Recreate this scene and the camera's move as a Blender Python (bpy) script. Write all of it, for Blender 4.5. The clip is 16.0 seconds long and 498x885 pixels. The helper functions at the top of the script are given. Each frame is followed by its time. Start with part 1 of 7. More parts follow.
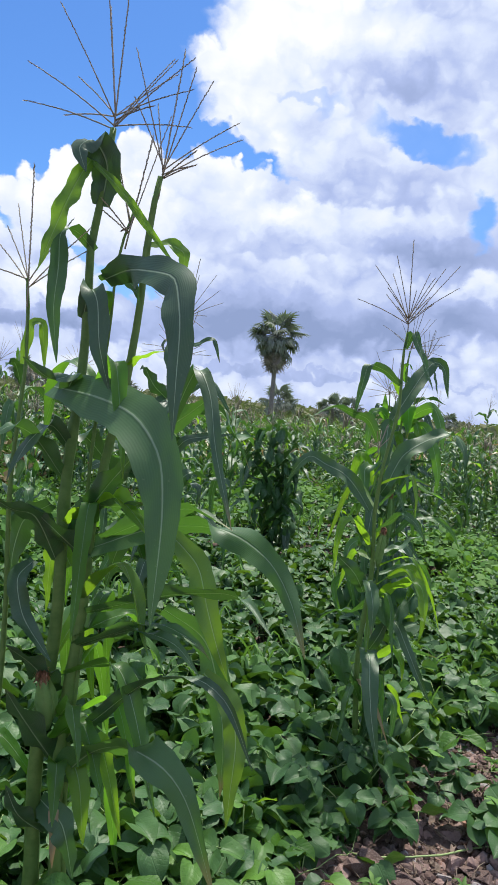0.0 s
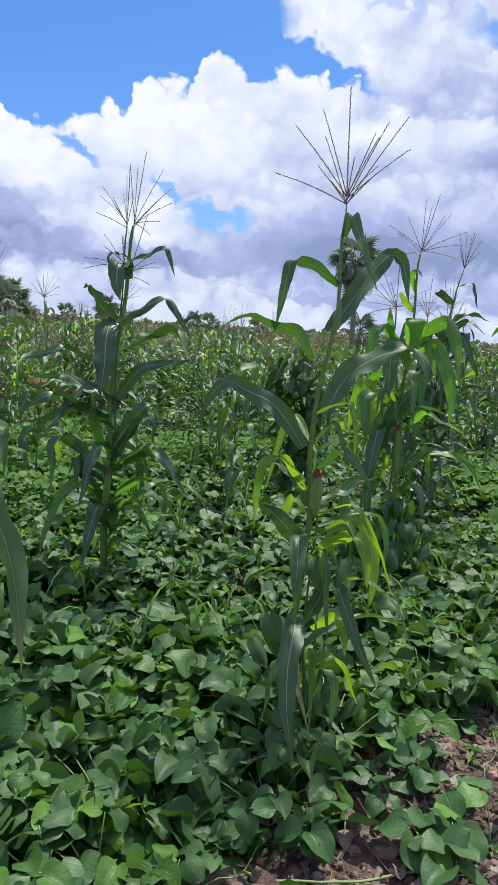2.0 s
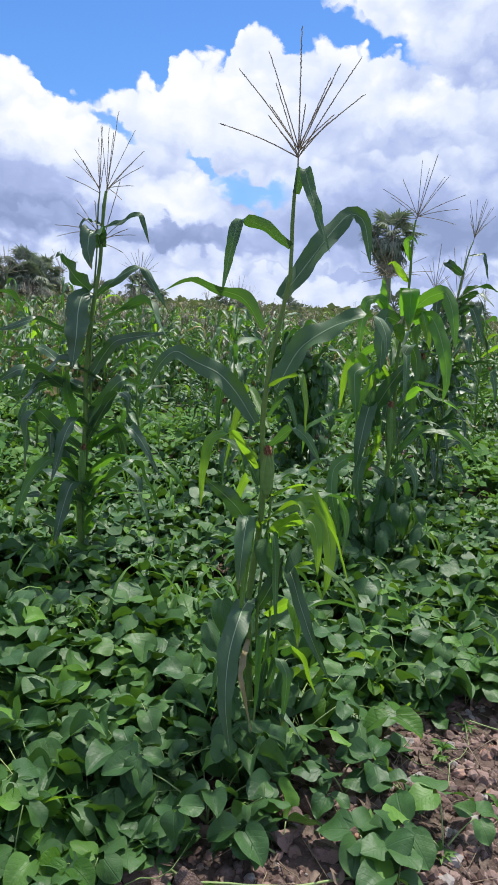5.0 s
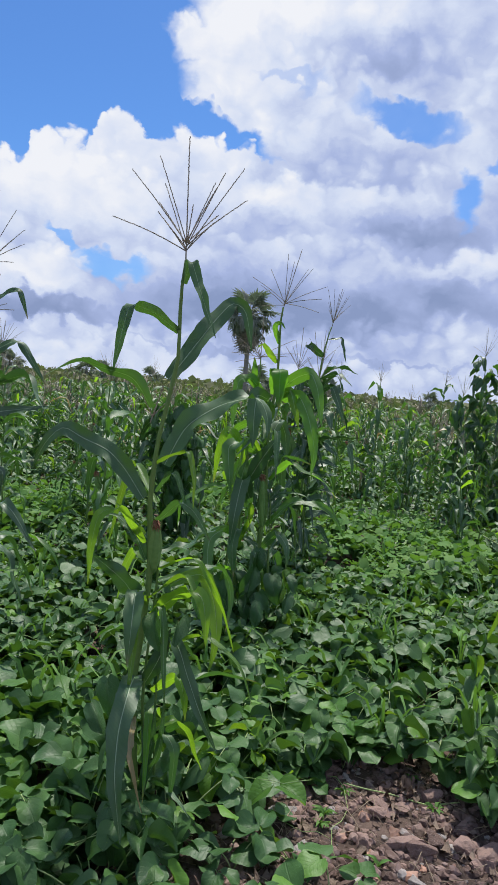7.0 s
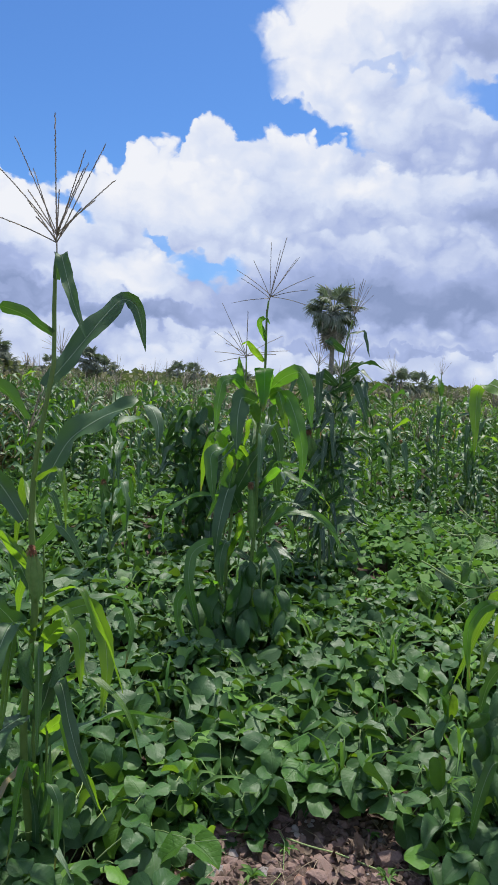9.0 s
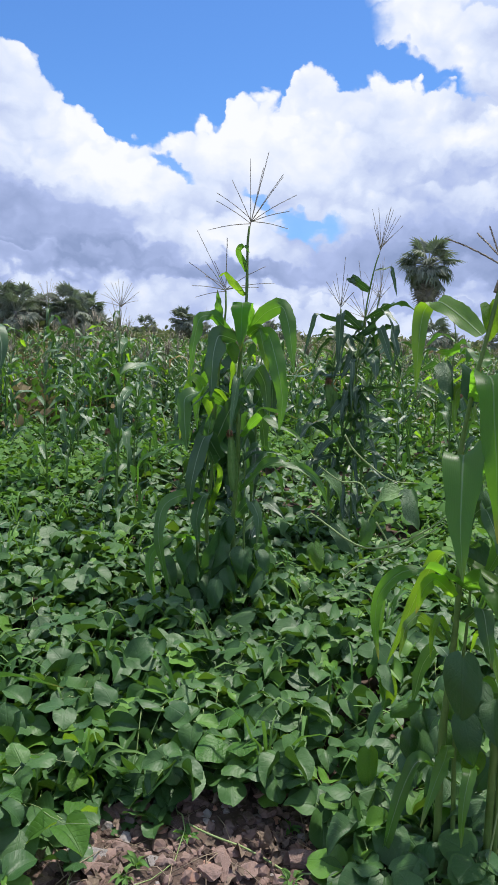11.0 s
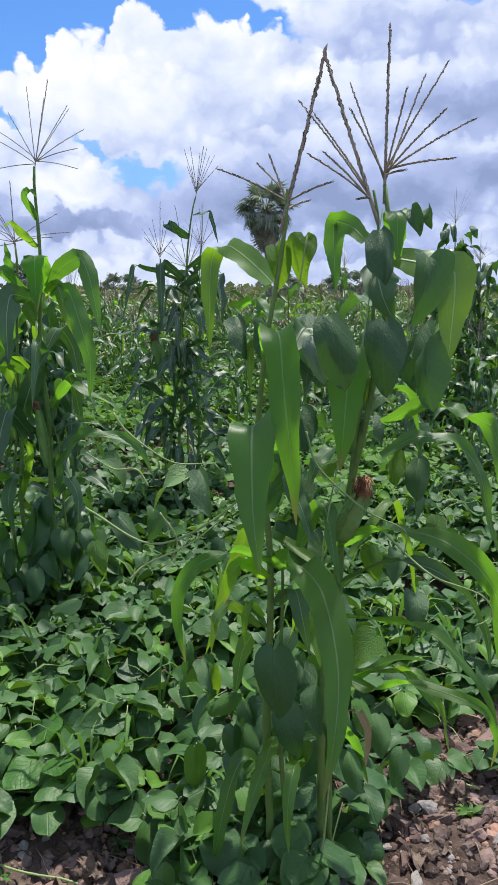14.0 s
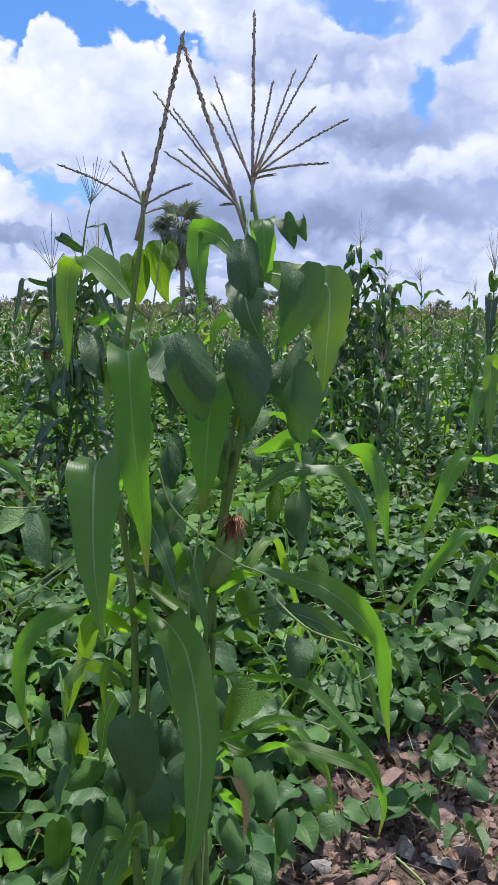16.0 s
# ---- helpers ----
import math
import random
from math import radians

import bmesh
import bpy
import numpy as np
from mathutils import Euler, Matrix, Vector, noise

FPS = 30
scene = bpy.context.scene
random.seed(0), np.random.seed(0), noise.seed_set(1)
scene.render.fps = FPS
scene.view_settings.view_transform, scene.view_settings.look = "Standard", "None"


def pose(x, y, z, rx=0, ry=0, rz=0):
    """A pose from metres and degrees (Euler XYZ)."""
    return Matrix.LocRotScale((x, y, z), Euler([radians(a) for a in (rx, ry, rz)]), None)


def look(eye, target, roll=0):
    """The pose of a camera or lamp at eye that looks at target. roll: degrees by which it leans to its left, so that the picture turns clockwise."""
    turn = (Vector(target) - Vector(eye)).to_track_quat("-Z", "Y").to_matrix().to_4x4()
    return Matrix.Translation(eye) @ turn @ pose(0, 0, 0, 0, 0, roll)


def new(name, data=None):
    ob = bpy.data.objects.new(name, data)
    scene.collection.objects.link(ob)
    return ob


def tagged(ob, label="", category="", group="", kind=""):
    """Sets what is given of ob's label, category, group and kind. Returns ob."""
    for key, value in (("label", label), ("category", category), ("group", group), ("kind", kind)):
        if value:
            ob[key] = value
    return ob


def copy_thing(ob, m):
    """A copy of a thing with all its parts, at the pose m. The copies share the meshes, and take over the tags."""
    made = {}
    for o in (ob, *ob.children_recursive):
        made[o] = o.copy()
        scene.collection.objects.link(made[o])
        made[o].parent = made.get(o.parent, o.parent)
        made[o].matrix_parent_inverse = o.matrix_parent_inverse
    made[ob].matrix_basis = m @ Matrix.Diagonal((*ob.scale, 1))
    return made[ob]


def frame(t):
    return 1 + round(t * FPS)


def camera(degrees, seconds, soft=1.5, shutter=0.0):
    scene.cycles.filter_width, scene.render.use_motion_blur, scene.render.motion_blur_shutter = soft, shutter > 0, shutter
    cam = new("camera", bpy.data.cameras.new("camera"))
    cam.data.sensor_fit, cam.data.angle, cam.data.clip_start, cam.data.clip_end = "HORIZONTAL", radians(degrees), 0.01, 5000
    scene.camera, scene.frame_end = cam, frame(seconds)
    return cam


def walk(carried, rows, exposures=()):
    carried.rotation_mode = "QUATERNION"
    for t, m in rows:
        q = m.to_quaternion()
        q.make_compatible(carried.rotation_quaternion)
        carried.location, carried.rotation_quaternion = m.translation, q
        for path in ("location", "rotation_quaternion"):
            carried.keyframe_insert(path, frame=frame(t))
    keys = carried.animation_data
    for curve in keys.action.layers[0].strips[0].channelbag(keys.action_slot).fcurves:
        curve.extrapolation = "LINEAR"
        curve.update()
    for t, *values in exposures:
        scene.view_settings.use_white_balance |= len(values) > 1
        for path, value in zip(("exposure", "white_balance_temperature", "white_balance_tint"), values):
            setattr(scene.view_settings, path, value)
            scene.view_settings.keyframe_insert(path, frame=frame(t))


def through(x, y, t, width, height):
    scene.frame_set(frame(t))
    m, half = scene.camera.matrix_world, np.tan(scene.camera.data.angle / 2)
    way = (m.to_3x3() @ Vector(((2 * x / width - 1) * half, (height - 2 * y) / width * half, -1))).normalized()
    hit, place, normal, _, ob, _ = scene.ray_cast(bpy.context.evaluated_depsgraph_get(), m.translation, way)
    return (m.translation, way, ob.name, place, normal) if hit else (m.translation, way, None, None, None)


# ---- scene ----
cam = camera(39.0, 16.0, soft=1.1)
PATH = [
    (0, (0.469, 0.169, 1.477), (0.451, 2.166, 1.372), 5.8),
    (0.5, (0.733, 0.402, 1.481), (0.614, 2.396, 1.392), 7.7),
    (1, (0.876, 0.53, 1.432), (0.834, 2.525, 1.293), 5.7),
    (1.5, (1.015, 0.683, 1.447), (0.727, 2.653, 1.256), 5.4),
    (2, (1.086, 0.771, 1.46), (0.826, 2.729, 1.149), 3.8),
    (2.5, (1.134, 0.818, 1.46), (0.718, 2.746, 1.128), 4.0),
    (3, (1.232, 0.896, 1.453), (0.707, 2.778, 1.028), 2.1),
    (3.5, (1.258, 0.946, 1.418), (0.608, 2.757, 0.874), 0.5),
    (4, (1.265, 0.964, 1.406), (0.553, 2.749, 0.853), 0.5),
    (4.5, (1.286, 0.973, 1.421), (0.682, 2.807, 0.902), 2.5),
    (5, (1.329, 0.957, 1.444), (0.978, 2.889, 1.066), 3.7),
    (5.2, (1.349, 0.942, 1.451), (1.08, 2.894, 1.107), 3.5),
    (7.3, (1.251, 0.861, 1.473), (1.294, 2.859, 1.393), 4.5),
    (7.5, (1.29, 0.88, 1.488), (1.328, 2.879, 1.446), 3.6),
    (8, (1.525, 1.007, 1.464), (1.515, 3.005, 1.368), 3.2),
    (8.5, (1.75, 1.144, 1.527), (1.379, 3.101, 1.351), 4.1),
    (9, (1.831, 1.188, 1.523), (1.578, 3.165, 1.348), 3.1),
    (9.2, (1.871, 1.222, 1.507), (1.679, 3.201, 1.29), 3.6),
    (11.3, (2.401, 1.718, 1.438), (1.847, 3.61, 1.102), 3.1),
    (11.5, (2.423, 1.775, 1.447), (1.881, 3.656, 1.033), 3.9),
    (12, (2.423, 1.824, 1.431), (1.756, 3.676, 1.08), 1.0),
    (12.5, (2.46, 1.827, 1.442), (1.931, 3.738, 1.174), 0.4),
    (13, (2.462, 1.849, 1.434), (2.121, 3.801, 1.167), 2.6),
    (13.5, (2.44, 1.828, 1.433), (2.129, 3.765, 1.04), 3.4),
    (14, (2.462, 1.911, 1.451), (2.346, 3.862, 1.029), -0.1),
    (14.5, (2.503, 1.961, 1.448), (2.476, 3.923, 1.058), -1.2),
    (15, (2.526, 2.027, 1.439), (2.52, 3.984, 1.027), -0.5),
    (15.5, (2.538, 2.077, 1.451), (2.527, 4.043, 1.083), 1.4),
    (16, (2.566, 2.081, 1.447), (2.68, 4.043, 1.076), 0.8),
]
walk(cam, [(t, look(eye, target, roll)) for t, eye, target, roll in PATH],
     exposures=[(0, 0.08), (0.5, -0.06), (1.0, -0.12), (2.0, 0.0), (3.0, 0.04), (5.2, 0.06), (7.3, -0.15), (9.2, -0.12), (11.3, 0.02), (12.5, 0.03), (14, 0.07), (16, 0.04)])

# ---- light ----
SUN_AZ, SUN_EL = 20.0, 67.0
world = bpy.data.worlds.new("sky")
scene.world = world
world.use_nodes = True
WT = world.node_tree
WT.nodes.clear()


def wn(kind, **kw):
    n = WT.nodes.new(kind)
    for k, v in kw.items():
        n.inputs[k].default_value = v
    return n


def link(tree, a, b):
    tree.links.new(a, b)


def wmath(op, a, b=None, c=None, clamp=False):
    n = WT.nodes.new("ShaderNodeMath")
    n.operation, n.use_clamp = op, clamp
    for i, v in enumerate((a, b, c)):
        if v is None:
            continue
        if isinstance(v, (int, float)):
            n.inputs[i].default_value = v
        else:
            WT.links.new(v, n.inputs[i])
    return n.outputs[0]


def wstep(v, lo, hi):
    n = WT.nodes.new("ShaderNodeMapRange")
    n.interpolation_type = "SMOOTHSTEP"
    WT.links.new(v, n.inputs[0])
    n.inputs[1].default_value, n.inputs[2].default_value = lo, hi
    return n.outputs[0]


def wramp(v, stops, lo, hi, interp="LINEAR"):
    """A scalar function through (position, value) stops; values lie between 0 and 1."""
    m = WT.nodes.new("ShaderNodeMapRange")
    WT.links.new(v, m.inputs[0])
    m.inputs[1].default_value, m.inputs[2].default_value = lo, hi
    r = WT.nodes.new("ShaderNodeValToRGB")
    r.color_ramp.interpolation = interp
    els = r.color_ramp.elements
    while len(els) < len(stops):
        els.new(0.5)
    for e, (p, val) in zip(els, stops):
        e.position = (p - lo) / (hi - lo)
        e.color = (val, val, val, 1)
    WT.links.new(m.outputs[0], r.inputs[0])
    return r.outputs[0]


def wcombine(x, y, z=0.0):
    n = WT.nodes.new("ShaderNodeCombineXYZ")
    for i, v in enumerate((x, y, z)):
        if isinstance(v, (int, float)):
            n.inputs[i].default_value = v
        else:
            WT.links.new(v, n.inputs[i])
    return n.outputs[0]


def wnoise(vec, scale, detail=6.0, rough=0.55):
    n = wn("ShaderNodeTexNoise", Scale=scale, Detail=detail, Roughness=rough)
    WT.links.new(vec, n.inputs["Vector"])
    return n.outputs["Fac"]


direction = wn("ShaderNodeTexCoord").outputs["Generated"]
norm = WT.nodes.new("ShaderNodeVectorMath")
norm.operation = "NORMALIZE"
link(WT, direction, norm.inputs[0])
sep = WT.nodes.new("ShaderNodeSeparateXYZ")
link(WT, norm.outputs[0], sep.inputs[0])
DEG = 180 / math.pi
az0 = wmath("MULTIPLY", wmath("ARCTAN2", sep.outputs[0], sep.outputs[1]), DEG)
el0 = wmath("MULTIPLY", wmath("ARCSINE", sep.outputs[2]), DEG)
grid = wcombine(wmath("MULTIPLY", az0, 0.1), wmath("MULTIPLY", el0, 0.12))
billow_a = wmath("SUBTRACT", wnoise(grid, 2.6, 7.0, 0.58), 0.5)
shifted = wcombine(wmath("MULTIPLY_ADD", az0, 0.1, 7.3), wmath("MULTIPLY_ADD", el0, 0.12, 3.1))
billow_b = wmath("SUBTRACT", wnoise(shifted, 2.6, 7.0, 0.58), 0.5)


def wpuffs(vec, scale):
    n = wn("ShaderNodeTexVoronoi", Scale=scale)
    n.feature = "SMOOTH_F1"
    n.inputs["Smoothness"].default_value = 0.35
    WT.links.new(vec, n.inputs["Vector"])
    return wmath("SUBTRACT", 0.5, n.outputs["Distance"])


bent = wcombine(wmath("MULTIPLY_ADD", billow_b, 0.35, wmath("MULTIPLY", az0, 0.1)), wmath("MULTIPLY_ADD", billow_a, 0.35, wmath("MULTIPLY", el0, 0.12)))
puff = wpuffs(bent, 5.5)
fine_puff = wpuffs(bent, 14.0)
az = wmath("MULTIPLY_ADD", billow_b, 3.2, az0)
el = wmath("SUBTRACT", wmath("MULTIPLY_ADD", billow_a, 3.2, el0), wmath("MULTIPLY_ADD", puff, 1.5, wmath("MULTIPLY", fine_puff, 0.7)))
# upper edge of the lower cumulus bank, elevation over azimuth
CUMULUS_TOP = [(-60, 26), (-36, 20), (-32.4, 18.7), (-30.9, 16.9), (-29.2, 15.2), (-26.7, 13.7), (-22.2, 14.6), (-19.7, 15.2),
               (-18.0, 15.7), (-17.5, 17.2), (-14.0, 17.1), (-13.2, 19.3), (-10.8, 19.6), (-9.4, 18.4), (-5.4, 18.6), (0, 17.6), (12, 14)]
top_edge = wmath("MULTIPLY", wramp(az, [(a, e / 40) for a, e in CUMULUS_TOP], -60, 12), 40)
above = wmath("SUBTRACT", el, top_edge)
# left edge of the high cloud, azimuth over elevation
HIGH_EDGE = [(14, 4), (18.8, -0.2), (20.6, -3.4), (21.6, -6.6), (23.4, -6.0), (25.4, -8.0), (27, -5.9), (28.5, -6.4), (31, -4.2), (40, 2)]
side_edge = wmath("MULTIPLY_ADD", wramp(el, [(e, (a + 20) / 40) for e, a in HIGH_EDGE], 14, 40), 40, -20)
beside = wmath("SUBTRACT", side_edge, az)
blue = wmath("MULTIPLY", wstep(above, -0.15, 0.45), wstep(beside, -0.8, 1.2))
# (azimuth, elevation, half width, half height, slope, strength) of the gaps in the cloud
for ga, ge, gw, gh, slope, power in ((-11.3, 8.7, 2.9, 1.1, -0.12, 0.85), (-22.2, 12.7, 1.7, 0.8, -0.7, 0.9), (-15.2, 10.5, 1.6, 0.6, -0.7, 0.8),
                                     (11.0, 20.9, 4.4, 1.3, -0.2, 0.9), (16.0, 15.6, 1.3, 2.0, 0.1, 0.9), (18.4, 18.4, 1.4, 1.0, 0.3, 0.8),
                                     (1.5, 23.4, 3.2, 0.7, -0.1, 0.35)):
    da = wmath("SUBTRACT", az, ga)
    de = wmath("SUBTRACT", wmath("SUBTRACT", el, ge), wmath("MULTIPLY", da, slope))
    q = wmath("ADD", wmath("POWER", wmath("ABSOLUTE", wmath("DIVIDE", da, gw)), 2.0), wmath("POWER", wmath("ABSOLUTE", wmath("DIVIDE", de, gh)), 2.0))
    blue = wmath("MAXIMUM", blue, wmath("MULTIPLY", wstep(q, 1.35, 0.25), power))
# broken cloud over the rest of the sky
rest = wnoise(norm.outputs[0], 2.2, 6.0, 0.55)
overhead = wmath("MAXIMUM", wstep(el0, 33, 44), wstep(wmath("ABSOLUTE", wmath("ADD", az0, 11)), 45, 62))
mixb = WT.nodes.new("ShaderNodeMix")
link(WT, overhead, mixb.inputs[0]); link(WT, blue, mixb.inputs[2]); link(WT, wstep(rest, 0.49, 0.60), mixb.inputs[3])
blue = mixb.outputs[0]
# brightness of the cloud: lit crowns, grey flat bases
soft = wmath("SUBTRACT", wnoise(wcombine(wmath("MULTIPLY", az, 0.07), wmath("MULTIPLY", el, 0.13)), 2.0, 5.0, 0.5), 0.5)
rim = wmath("MULTIPLY", wstep(above, -5.5, 0.2), wstep(wmath("ABSOLUTE", wmath("ADD", az0, 16)), 22, 12))
tone = wmath("ADD", wmath("MULTIPLY_ADD", soft, 0.70, 0.62), wmath("MULTIPLY", rim, 0.30))
tone = wmath("ADD", tone, wmath("ADD", wmath("MULTIPLY", puff, 0.34), wmath("ADD", wmath("MULTIPLY", fine_puff, 0.07), wmath("MULTIPLY", billow_a, 0.24))))
for ga, ge, gw, gh, power in ((-33, 8.4, 8, 2.0, 0.40), (-29, 6.9, 7, 0.5, 0.12), (-33, 10.6, 6, 0.6, 0.12), (-36, 5.0, 9, 1.2, 0.35), (-26, 6.0, 5, 1.0, 0.25), (1.5, 6.4, 10, 1.7, 0.30), (12.3, 7.8, 5, 2.2, 0.22), (11.4, 13.8, 4, 1.6, 0.20), (-1, 8.2, 6, 2.0, 0.15), (2, 6.2, 17, 3.2, 0.20), (-24, 5.2, 10, 1.8, 0.15), (12, 12.6, 5.5, 1.6, 0.30), (20, 8.5, 7, 2.0, 0.25),
                              (-18, 4.9, 7, 0.9, 0.40), (6, 17.5, 9, 1.4, 0.18), (0.6, 12.6, 4, 1.0, 0.15), (9, 25.5, 9, 1.8, 0.16), (4, 3.0, 16, 0.35, 0.2),
                              (-27, 11.0, 6, 2.0, -0.25), (-17, 8.0, 4, 1.8, -0.25), (-14, 14.0, 6, 2.5, -0.22), (20, 11.0, 5, 1.5, -0.2), (5, 28, 9, 2.2, -0.25), (4, 15.2, 6, 1.2, -0.15)):
    q = wmath("ADD", wmath("POWER", wmath("ABSOLUTE", wmath("DIVIDE", wmath("SUBTRACT", az, ga), gw)), 2.0),
              wmath("POWER", wmath("ABSOLUTE", wmath("DIVIDE", wmath("SUBTRACT", el, ge), gh)), 2.0))
    tone = wmath("SUBTRACT", tone, wmath("MULTIPLY", wstep(q, 1.7, 0.1), power))
cloud = WT.nodes.new("ShaderNodeValToRGB")
els = cloud.color_ramp.elements
els.new(0.4), els.new(0.7)
for e, p, c in zip(els, (0.0, 0.4, 0.7, 1.0), ((0.28, 0.36, 0.60), (0.44, 0.53, 0.83), (0.72, 0.80, 0.99), (0.96, 0.98, 1.04))):
    e.position, e.color = p, (*[10 * v for v in c], 1)
link(WT, tone, cloud.inputs[0])
sky = WT.nodes.new("ShaderNodeTexSky")
sky.sky_type, sky.sun_disc = "NISHITA", False
sky.sun_elevation, sky.sun_rotation = radians(SUN_EL), radians(SUN_AZ)
sky.air_density, sky.dust_density, sky.ozone_density = 1.0, 0.6, 2.0
tint = WT.nodes.new("ShaderNodeVectorMath")
tint.operation = "MULTIPLY"
link(WT, sky.outputs[0], tint.inputs[0])
tint.inputs[1].default_value = (0.62, 1.02, 1.55)
skymix = WT.nodes.new("ShaderNodeMix")
skymix.data_type = "RGBA"
link(WT, blue, skymix.inputs[0]); link(WT, cloud.outputs[0], skymix.inputs[6]); link(WT, tint.outputs[0], skymix.inputs[7])
bg = wn("ShaderNodeBackground", Strength=0.1)
link(WT, skymix.outputs[2], bg.inputs[0])
link(WT, bg.outputs[0], WT.nodes.new("ShaderNodeOutputWorld").inputs[0])

sun_data = bpy.data.lights.new("sun", "SUN")
sun_data.energy, sun_data.angle, sun_data.color = 5.0, radians(2.5), (1.0, 0.96, 0.88)
sun = new("sun", sun_data)
a, e = radians(SUN_AZ), radians(SUN_EL)
sun.matrix_world = look((0, 0, 0), (-math.sin(a) * math.cos(e), -math.cos(a) * math.cos(e), -math.sin(e)))


# ---- materials ----
class Mat:
    """A node material with short ways to add nodes."""

    def __init__(self, name):
        self.m = bpy.data.materials.new(name)
        self.m.use_nodes = True
        self.t = self.m.node_tree
        self.t.nodes.clear()

    def put(self, target, value):
        if isinstance(value, bpy.types.NodeSocket):
            self.t.links.new(value, target)
        elif value is not None:
            target.default_value = (*value, 1) if isinstance(value, tuple) and len(value) == 3 and target.type == "RGBA" else value

    def node(self, kind, **kw):
        n = self.t.nodes.new(kind)
        for k, v in kw.items():
            self.put(n.inputs[k.replace("_", " ")], v)
        return n

    def math(self, op, a, b=None, clamp=False):
        n = self.t.nodes.new("ShaderNodeMath")
        n.operation, n.use_clamp = op, clamp
        self.put(n.inputs[0], a)
        self.put(n.inputs[1], b)
        return n.outputs[0]

    def noise(self, scale, detail=4.0, vec=None, rough=0.55):
        return self.node("ShaderNodeTexNoise", Scale=scale, Detail=detail, Roughness=rough, Vector=vec).outputs["Fac"]

    def step(self, v, lo, hi):
        n = self.t.nodes.new("ShaderNodeMapRange")
        n.interpolation_type = "SMOOTHSTEP"
        self.put(n.inputs[0], v)
        n.inputs[1].default_value, n.inputs[2].default_value = lo, hi
        return n.outputs[0]

    def mix(self, fac, a, b):
        n = self.t.nodes.new("ShaderNodeMix")
        n.data_type = "RGBA"
        self.put(n.inputs[0], fac)
        self.put(n.inputs[6], a)
        self.put(n.inputs[7], b)
        return n.outputs[2]

    def pos(self):
        return self.node("ShaderNodeNewGeometry").outputs["Position"]

    def obj(self):
        return self.node("ShaderNodeTexCoord").outputs["Object"]

    def uv(self):
        s = self.t.nodes.new("ShaderNodeSeparateXYZ")
        self.put(s.inputs[0], self.node("ShaderNodeTexCoord").outputs["UV"])
        return s.outputs[0], s.outputs[1]

    def random(self):
        """One number per object and island."""
        a = self.node("ShaderNodeObjectInfo").outputs["Random"]
        b = self.node("ShaderNodeNewGeometry").outputs["Random Per Island"]
        return self.math("FRACT", self.math("ADD", a, b))

    def bump(self, height, strength, distance=0.01):
        return self.node("ShaderNodeBump", Height=height, Strength=strength, Distance=distance).outputs[0]

    def out(self, shader):
        self.put(self.t.nodes.new("ShaderNodeOutputMaterial").inputs[0], shader)
        return self.m

    def surface(self, color, rough=0.7, normal=None, spec=0.4):
        p = self.node("ShaderNodeBsdfPrincipled", Base_Color=color, Roughness=rough, Normal=normal)
        p.inputs["Specular IOR Level"].default_value = spec
        return p.outputs[0]

    def leafy(self, color, through, share, rough, normal=None, spec=0.45):
        """A thin leaf: gloss on top, light that shines through."""
        t = self.node("ShaderNodeBsdfTranslucent", Color=through, Normal=normal)
        m = self.t.nodes.new("ShaderNodeMixShader")
        self.put(m.inputs[0], share)
        self.put(m.inputs[1], self.surface(color, rough, normal, spec))
        self.put(m.inputs[2], t.outputs[0])
        return m.outputs[0]


def maize_leaf_material(name, dark, light, through, share=0.36, gloss=0.7, rough=0.45):
    k = Mat(name)
    u, v = k.uv()
    r = k.random()
    off = k.math("ABSOLUTE", k.math("SUBTRACT", u, 0.5))
    blot = k.noise(14.0, 4.0, k.obj())
    c = k.mix(k.math("ADD", k.math("MULTIPLY", r, 0.6), k.math("MULTIPLY", blot, 0.5), True), dark, light)
    stripe = k.math("SINE", k.math("MULTIPLY", u, 120.0))
    c = k.mix(k.step(stripe, 0.2, 1.0), c, k.mix(0.06, c, (0.25, 0.38, 0.16)))
    fleck = k.step(k.noise(90.0, 2.0, k.obj()), 0.70, 0.78)
    c = k.mix(k.math("MULTIPLY", fleck, 0.25), c, (0.30, 0.36, 0.18))
    burn = k.math("MULTIPLY", k.step(v, 0.86, 1.0), k.step(r, 0.55, 0.9))
    c = k.mix(k.math("MULTIPLY", burn, 0.7), c, (0.38, 0.30, 0.12))
    c = k.mix(k.math("MULTIPLY", k.step(off, 0.030, 0.010), 0.8), c, (0.33, 0.42, 0.26))
    th = k.mix(k.math("MULTIPLY", burn, 0.7), through, (0.35, 0.22, 0.05))
    h = k.math("ADD", k.math("MULTIPLY", stripe, 0.04), k.math("ADD", k.math("MULTIPLY", blot, 1.2), k.step(off, 0.06, 0.0)))
    far_side = k.math("ADD", k.math("MULTIPLY", r, share), share * 0.6)
    return k.out(k.leafy(c, th, far_side, rough, k.bump(h, 0.35, 0.003), gloss))


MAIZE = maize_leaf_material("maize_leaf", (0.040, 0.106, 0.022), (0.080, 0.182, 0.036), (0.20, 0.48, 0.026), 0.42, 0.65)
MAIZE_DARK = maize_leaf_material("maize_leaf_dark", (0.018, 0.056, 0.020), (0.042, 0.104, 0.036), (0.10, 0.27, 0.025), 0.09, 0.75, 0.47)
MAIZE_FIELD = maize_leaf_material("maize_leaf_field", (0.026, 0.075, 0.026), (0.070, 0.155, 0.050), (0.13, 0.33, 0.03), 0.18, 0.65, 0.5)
MAIZE_YOUNG = maize_leaf_material("maize_leaf_young", (0.070, 0.150, 0.020), (0.110, 0.220, 0.030), (0.29, 0.54, 0.022), 0.46)
